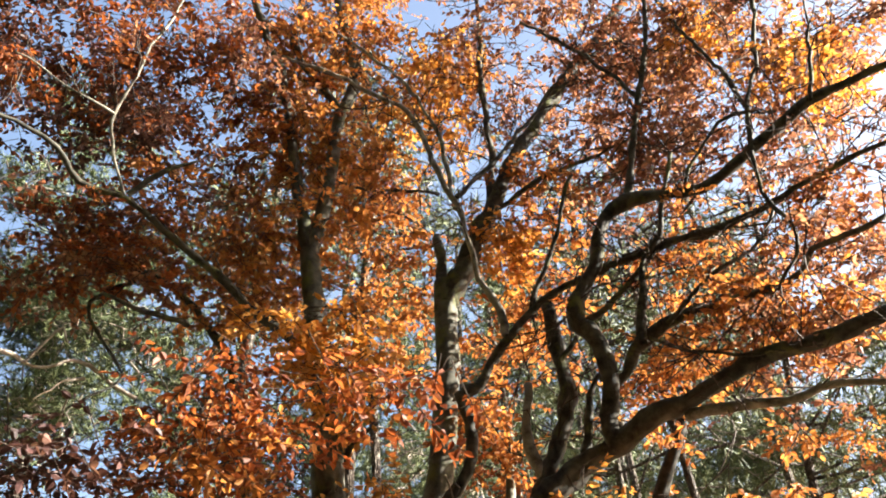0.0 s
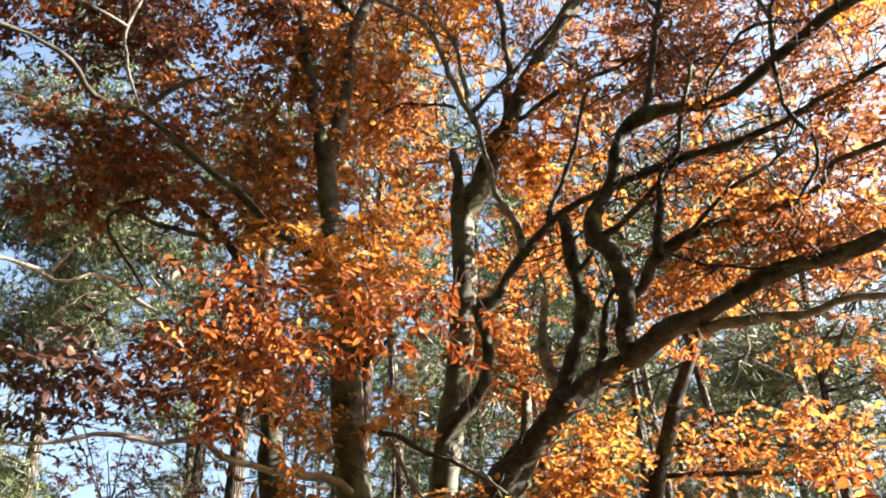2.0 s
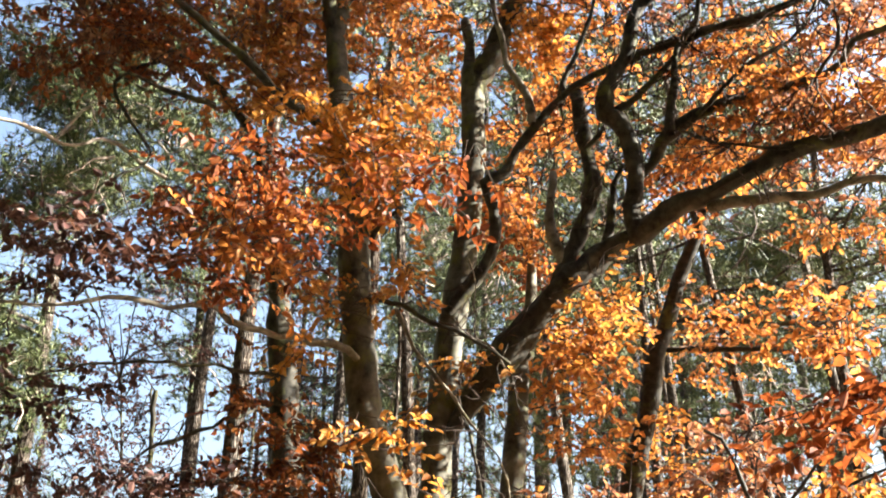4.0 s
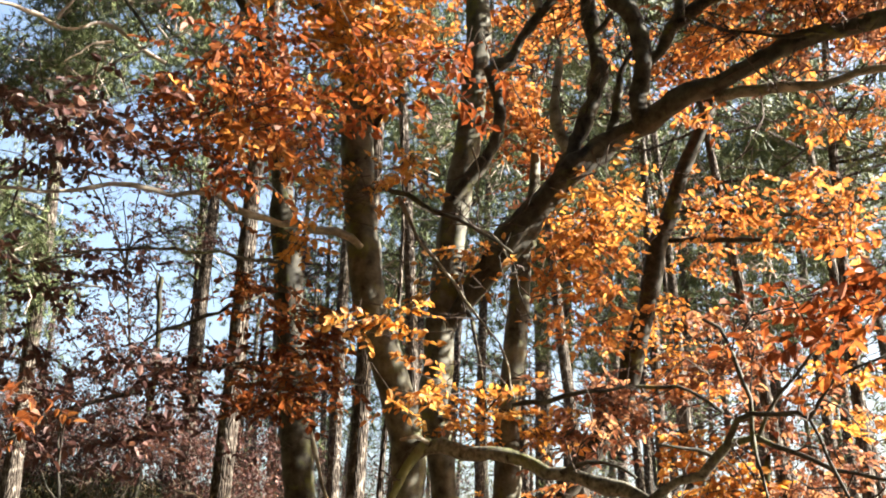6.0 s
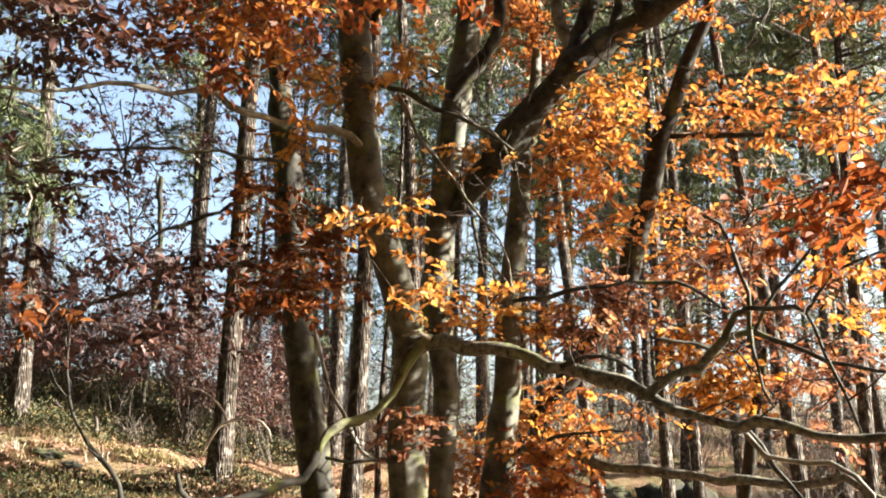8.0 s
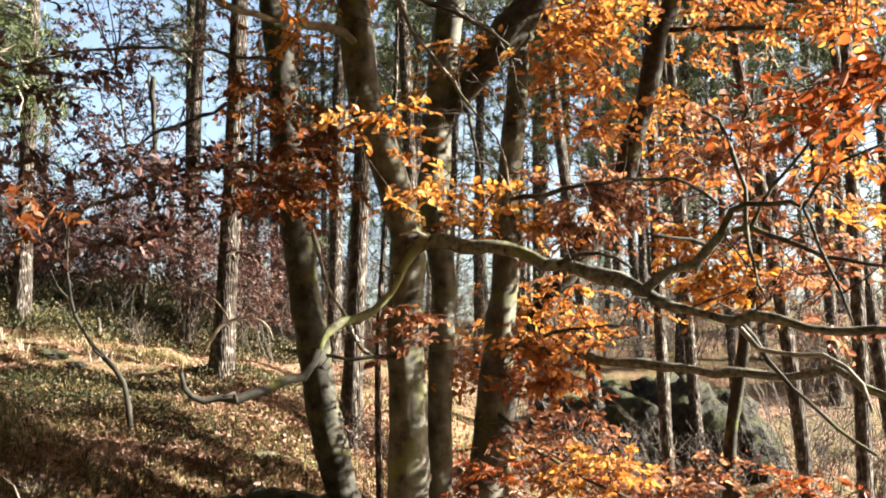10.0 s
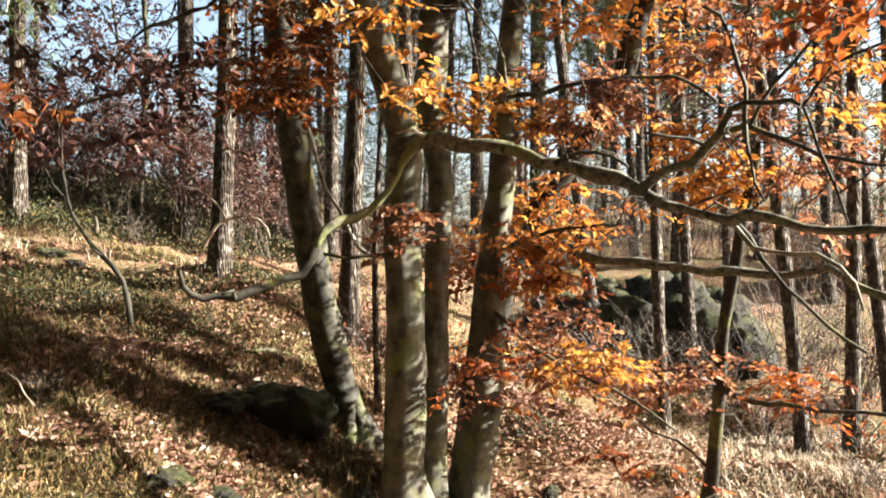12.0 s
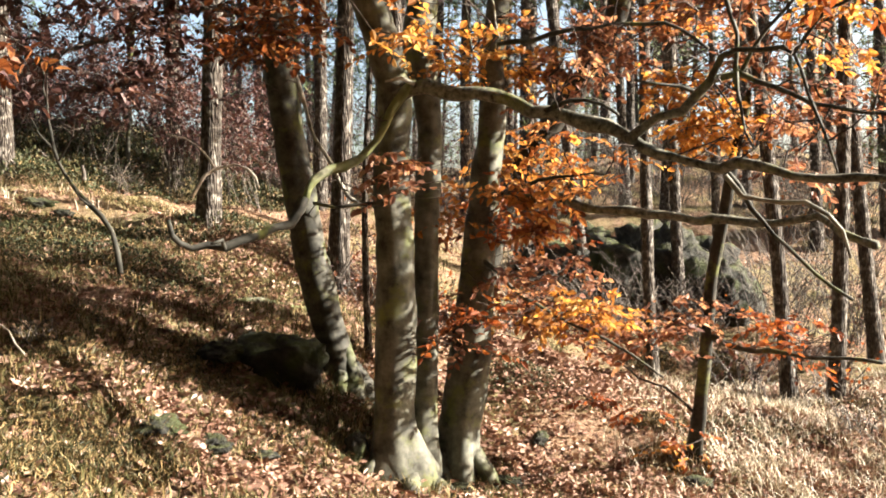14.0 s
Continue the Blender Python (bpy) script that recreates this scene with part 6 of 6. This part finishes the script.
scrub(-2.90, 14.80, 2.2, 0.4, 14, 812, 1394)
scrub(1.64, 13.30, 0.9, 0.5, 16, 475, 0)
scrub(2.71, 13.63, 0.9, 0.5, 16, 476, 0)
scrub(3.25, 14.23, 1.2, 0.5, 16, 477, 0)
scrub(3.88, 13.82, 0.9, 0.5, 16, 478, 20)
scrub(2.44, 14.34, 1.1, 0.5, 16, 479, 0)
scrub(4.42, 14.54, 1.0, 0.5, 16, 480, 0)
scrub(2.17, 13.73, 0.9, 0.5, 16, 481, 0)
scrub(2.47, 13.63, 0.7, 0.5, 16, 482, 0)
scrub(3.69, 14.33, 1.1, 0.5, 16, 483, 0)
scrub(3.34, 10.58, 0.7, 0.5, 16, 484, 60)
scrub(4.11, 10.20, 0.7, 0.5, 16, 485, 60)
scrub(4.31, 12.10, 0.8, 0.5, 16, 486, 40)
scrub(3.54, 13.44, 1.0, 0.5, 16, 487, 30)
scrub(3.81, 8.81, 0.5, 0.5, 16, 488, 0)
scrub(-2.89, 6.54, 0.25, 0.5, 16, 489, 0)
scrub(-4.50, 13.78, 0.6, 0.5, 16, 490, 0)
scrub(-5.60, 14.02, 0.6, 0.5, 16, 491, 0)
scrub(-4.18, 15.75, 0.5, 0.5, 16, 492, 0)
scrub(-0.58, 10.18, 0.9, 0.5, 16, 493, 120)
scrub(-0.86, 9.96, 0.8, 0.5, 16, 494, 60)
scrub(-0.05, 9.60, 0.8, 0.5, 16, 495, 160)
scrub(1.33, 13.33, 0.8, 0.5, 16, 496, 100)
scrub(-3.91, 16.54, 1.0, 0.4, 26, 700, 200)
scrub(-3.86, 18.60, 1.4, 0.4, 26, 702, 300)
scrub(-3.16, 17.72, 0.9, 0.4, 26, 704, 100)
scrub(-2.51, 16.81, 1.1, 0.4, 26, 706, 200)
scrub(-2.74, 20.82, 1.6, 0.4, 26, 708, 300)
scrub(-1.95, 17.89, 1.1, 0.4, 26, 710, 150)
scrub(-1.62, 18.93, 1.3, 0.4, 26, 712, 250)
scrub(-1.02, 17.97, 1.0, 0.4, 26, 714, 100)
scrub(-0.67, 19.99, 1.6, 0.4, 26, 716, 300)
scrub(-0.08, 18.00, 1.1, 0.4, 26, 718, 200)
scrub(0.49, 19.99, 1.4, 0.4, 26, 720, 250)
scrub(1.02, 18.97, 1.2, 0.4, 26, 722, 200)
scrub(-2.45, 23.87, 2.0, 0.4, 26, 728, 300)
scrub(-1.26, 24.97, 2.0, 0.4, 26, 730, 300)
scrub(-0.10, 24.00, 1.9, 0.4, 26, 732, 300)
scrub(0.91, 24.98, 1.9, 0.4, 26, 734, 300)
dead = thing("dead_branch", (-2.56, 9.98), "pale forked dead branch leaning on the slope", "branch")
limb(dead, "stem", DRY, [(-2.56, 9.98, 1.96, 0.020), (-2.48, 10.00, 2.10, 0.019), (-2.34, 10.03, 2.27, 0.017), (-2.15, 10.07, 2.31, 0.015), (-2.01, 10.10, 2.25, 0.013), (-1.90, 10.12, 2.06, 0.012)])
limb(dead, "branch", DRY, [(-2.34, 10.03, 2.27, 0.017), (-2.46, 10.04, 2.43, 0.015), (-2.63, 10.03, 2.56, 0.012), (-2.83, 10.01, 2.62, 0.009)])
dead = thing("dead_snag", (-4.53, 14.30), "broken dead trunk standing on the hill", "tree")
limb(dead, "stem", SHADE_BARK, [(-4.53, 14.30, 4.19, 0.042), (-4.56, 14.29, 5.57, 0.040), (-4.61, 14.28, 6.01, 0.037), (-4.60, 14.28, 6.26, 0.034)])
limb(dead, "branch", BARK, [(-4.60, 14.28, 5.96, 0.026), (-4.66, 14.26, 6.20, 0.019), (-4.67, 14.25, 6.32, 0.013)])
dead = thing("dead_branch", (-3.95, 11.33), "pale bare pine branch hanging in the wood", "branch")
limb(dead, "stem", DRY, [(-3.95, 11.33, 8.31, 0.030), (-4.19, 11.18, 8.39, 0.030), (-4.44, 11.01, 8.56, 0.029), (-4.69, 10.84, 8.59, 0.028), (-4.96, 10.65, 8.39, 0.027), (-5.18, 10.48, 8.37, 0.026), (-5.41, 10.29, 8.42, 0.026), (-5.73, 10.04, 8.39, 0.025), (-6.23, 9.67, 8.28, 0.024)])
limb(dead, "branch", DRY, [(-5.24, 10.68, 8.50, 0.022), (-5.07, 10.69, 8.81, 0.019), (-4.89, 10.70, 9.02, 0.015), (-4.74, 10.69, 8.76, 0.011)])
limb(dead, "branch", DRY, [(-4.59, 11.09, 8.49, 0.022), (-4.79, 10.89, 8.30, 0.016), (-5.00, 10.69, 7.95, 0.011)])
dead = thing("fallen_branch", (-2.33, 5.42), "weathered stick lying in the grass", "branch")
limb(dead, "stem", DRY, [(-2.33, 5.42, 0.92, 0.006), (-2.41, 5.49, 0.98, 0.005), (-2.49, 5.57, 1.04, 0.004), (-2.58, 5.64, 1.08, 0.003)])
dead = thing("tree_stump", (-4.49, 12.20), "small grey broken stump on the slope", "stump")
limb(dead, "stem", SCRUB, [(-4.49, 12.20, 2.26, 0.035), (-4.49, 12.20, 2.35, 0.028), (-4.50, 12.19, 2.45, 0.021)])
dead = thing("fallen_branch", (-2.00, 4.36), "dry stick lying on the fallen leaves", "branch", "sticks on the ground")
limb(dead, "stem", DRY, [(-2.00, 4.36, 0.47, 0.008), (-2.04, 4.73, 0.45, 0.007), (-2.03, 5.11, 0.42, 0.007)])
dead = thing("fallen_branch", (-2.51, 5.56), "dry stick lying on the fallen leaves", "branch", "sticks on the ground")
limb(dead, "stem", DRY, [(-2.51, 5.56, 0.64, 0.008), (-2.49, 5.84, 0.73, 0.007)])
dead = thing("fallen_branch", (-1.58, 5.53), "dry stick lying on the fallen leaves", "branch", "sticks on the ground")
limb(dead, "stem", DRY, [(-1.58, 5.53, 0.32, 0.010), (-1.51, 5.39, 0.28, 0.008), (-1.45, 5.25, 0.23, 0.007)])
dead = thing("fallen_branch", (-1.43, 7.01), "dry stick lying on the fallen leaves", "branch", "sticks on the ground")
limb(dead, "stem", DRY, [(-1.43, 7.01, 0.38, 0.010), (-1.21, 6.59, 0.25, 0.008)])
dead = thing("fallen_branch", (-2.53, 6.20), "dry stick lying on the fallen leaves", "branch", "sticks on the ground")
limb(dead, "stem", DRY, [(-2.53, 6.20, 0.74, 0.009), (-2.29, 6.14, 0.69, 0.008), (-2.14, 6.24, 0.66, 0.007)])
dead = thing("fallen_branch", (-0.89, 6.69), "dry stick lying on the fallen leaves", "branch", "sticks on the ground")
limb(dead, "stem", DRY, [(-0.89, 6.69, 0.12, 0.008), (-0.77, 6.96, 0.13, 0.007), (-0.58, 7.13, 0.04, 0.006)])
dead = thing("fallen_branch", (0.51, 7.78), "dry stick lying on the fallen leaves", "branch", "sticks on the ground")
limb(dead, "stem", DRY, [(0.51, 7.78, -0.31, 0.011), (0.77, 7.66, -0.32, 0.010), (1.01, 7.83, -0.37, 0.008)])
dead = thing("fallen_branch", (3.27, 10.35), "dry stick lying on the fallen leaves", "branch", "sticks on the ground")
limb(dead, "stem", DRY, [(3.27, 10.35, -0.23, 0.015), (3.23, 9.04, -0.15, 0.011), (3.63, 9.00, -0.22, 0.010)])
dead = thing("fallen_branch", (1.67, 9.20), "dry stick lying on the fallen leaves", "branch", "sticks on the ground")
limb(dead, "stem", DRY, [(1.67, 9.20, 0.04, 0.011), (1.96, 9.30, -0.01, 0.009), (2.22, 9.49, -0.02, 0.008)])
dead = thing("fallen_branch", (2.91, 7.88), "dry stick lying on the fallen leaves", "branch", "sticks on the ground")
limb(dead, "stem", DRY, [(2.91, 7.88, -0.39, 0.012), (3.24, 7.80, -0.43, 0.009)])
dead = thing("fallen_branch", (1.12, 10.04), "dry stick lying on the fallen leaves", "branch", "sticks on the ground")
limb(dead, "stem", DRY, [(1.12, 10.04, 0.19, 0.012), (1.50, 10.19, 0.13, 0.010)])
dead = thing("fallen_branch", (-1.49, 9.58), "dry stick lying on the fallen leaves", "branch", "sticks on the ground")
limb(dead, "stem", DRY, [(-1.49, 9.58, 1.10, 0.020), (-1.29, 9.71, 1.09, 0.017), (-1.08, 9.89, 1.02, 0.015)])
dead = thing("fallen_branch", (-2.00, 8.72), "dry stick lying on the fallen leaves", "branch", "sticks on the ground")
limb(dead, "stem", MOSSY, [(-2.00, 8.72, 0.99, 0.030), (-1.66, 8.95, 0.96, 0.027), (-1.30, 9.21, 0.88, 0.024)])


# ---- far woods behind the crest: thin trunks with bare crowns ----
def far_tree(x, y, height, seed, tufts=260, size=0.2, low=0.15):
    rng = np.random.default_rng(seed)
    ob = thing("distant_tree", (x, y), "slim distant forest tree with bare twigs", "tree", "distant woods")
    z = float(ground_z(x, y))
    k = np.linspace(0, 1, 8)
    lean = rng.normal(0, 0.03, 2)
    r = rng.uniform(0.08, 0.17)
    rows = np.stack([x + lean[0] * k * height, y + lean[1] * k * height, z - 0.3 + k * height, r * (1.1 - 0.9 * k)], 1)
    v, s, i = tube(curve_points(rows, 1.2), 7, 0.05, seed)
    part("trunk", mesh_of("trunk", v, s, i, PINE_BARK if seed % 3 else BARK, True), ob)
    lines = []
    for _ in range(70):
        f = rng.uniform(low, 1)
        a = np.array([np.interp(f, k, rows[:, j]) for j in range(3)])
        d = unit(rng.normal(size=(1, 3)) * np.array([1, 1, 0.5]) + np.array([0, 0, 0.3]))[0]
        n = rng.uniform(0.6, 2.0) * (1.15 - 0.5 * f)
        lines.append([a, a + d * n * 0.4, a + d * n * 0.7 + rng.normal(0, 0.1, 3), a + d * n + rng.normal(0, 0.2, 3)])
    lines = np.array(lines)
    part("twig_growth", twig_mesh("twig_growth", lines, TWIG, 0.018, 0.006), ob, kind="stuff")
    c = lines[:, 2:].reshape(-1, 3)
    if seed % 2:
        p = c[rng.integers(0, len(c), tufts)] + rng.normal(0, 0.25, (tufts, 3))
        part("needles", needle_mesh("needles", needle_tufts(p, rng, size, 12), NEEDLES), ob, kind="stuff")
    else:
        p = c[rng.integers(0, len(c), 700)] + rng.normal(0, 0.22, (700, 3))
        ln = rng.uniform(0.06, 0.11, len(p))
        v = leaf_verts(p, unit(rng.normal(size=p.shape)), unit(rng.normal(size=p.shape)), ln, ln * 0.6, rng.uniform(0, 0.5, len(p)))
        part("foliage", leaf_mesh("foliage", v, DARK), ob, kind="stuff")
    return ob


rng = np.random.default_rng(23)
for i in range(70):
    a = radians(rng.uniform(-33, 33))
    d = rng.uniform(19, 46)
    if -0.40 < a < -0.235:
        continue
    far_tree(d * math.sin(a), d * math.cos(a), rng.uniform(7, 16), 100 + i)


rng = np.random.default_rng(37)
for i in range(20):
    a = radians(-8 + 41 * (i + rng.uniform(-0.4, 0.4)) / 20)
    d = (25, 31, 37)[i % 3] + rng.uniform(-2, 2)
    far_tree(d * math.sin(a), d * math.cos(a), rng.uniform(13, 21), 401 + 2 * i, 600, 0.36, 0.36)


# ---- unseen wood round and behind the camera, added to block sky light ----
def sky_block_tree(x, y, height, seed, crown_from=0.12):
    rng = np.random.default_rng(seed)
    ob = thing("unseen_tree", (x, y), "unseen tall dark green tree added to block sky light", "tree", "surrounding wood")
    z = float(ground_z(x, y))
    k = np.linspace(0, 1, 8)
    rows = np.stack([x + 0.1 * np.sin(4 * k + seed), y + 0.1 * np.cos(3 * k), z - 0.3 + k * height, 0.2 * (1.1 - 0.9 * k)], 1)
    v, s, i = tube(curve_points(rows, 1.2), 8, 0.05, seed)
    part("trunk", mesh_of("trunk", v, s, i, BARK, True), ob)
    n = 2300
    f = rng.uniform(crown_from, 1.0, n)
    r = 3.0 * np.sqrt(rng.random(n)) * (1.15 - 0.75 * f)
    a = rng.uniform(0, 2 * np.pi, n)
    p = np.stack([x + r * np.cos(a), y + r * np.sin(a), z + f * height], 1)
    ln = rng.uniform(0.45, 0.68, n)
    v = leaf_verts(p, unit(rng.normal(size=p.shape)), unit(rng.normal(size=p.shape)), ln, ln * 0.8, rng.uniform(0, 0.5, n))
    part("foliage", leaf_mesh("foliage", v, NEEDLES), ob, kind="stuff")


rng = np.random.default_rng(29)
for i in range(9):
    a = radians(rng.uniform(-12.5, 3.0))
    d = rng.uniform(21, 40)
    far_tree(d * math.sin(a), d * math.cos(a), rng.uniform(6, 10), 301 + 2 * i)

rng = np.random.default_rng(31)
for i in range(22):
    a = radians(100 + 195 * (i + rng.uniform(-0.3, 0.3)) / 22)
    d = (4.8, 8.0)[i % 2] + rng.uniform(0, 1.5)
    sky_block_tree(d * math.sin(a), d * math.cos(a), rng.uniform(10, 15), 500 + i)

for i, (x, y) in enumerate(((-1.6, -1.4), (1.4, -2.2), (-4.2, 1.6), (-6.4, 4.2), (-9.8, 7.0), (-11.5, 11.5), (-9.0, 2.0), (-0.2, -3.6), (-3.0, -1.0))):
    sky_block_tree(x, y, 13 + i % 3, 560 + i, 0.46)
for i, (x, y) in enumerate(((2.6, 0.5), (-2.9, 0.2), (0.2, -0.9), (5.4, 0.2), (-5.4, 1.8))):
    sky_block_tree(x, y, 13 + i % 2, 580 + i, 0.58)
# closures against the sky at left and right, clear of the sun's path
for i, (x, y) in enumerate(((-8.2, 3.4), (-7.8, 7.2), (-10.4, 9.8), (-12.6, 14.0), (-9.2, 0.2), (-13.5, 5.0))):
    sky_block_tree(x, y, 12 + i % 3, 601 + 2 * i, 0.04)
for i, (x, y) in enumerate(((8.4, 0.4), (10.8, -2.0), (13.4, 0.8), (7.2, -3.4))):
    sky_block_tree(x, y, 13 + i % 3, 621 + 2 * i, 0.08)


# ---- single leaves, nearest the camera ----
for parent, verts, mat in SINGLE:
    single_leaves(parent, verts, mat)
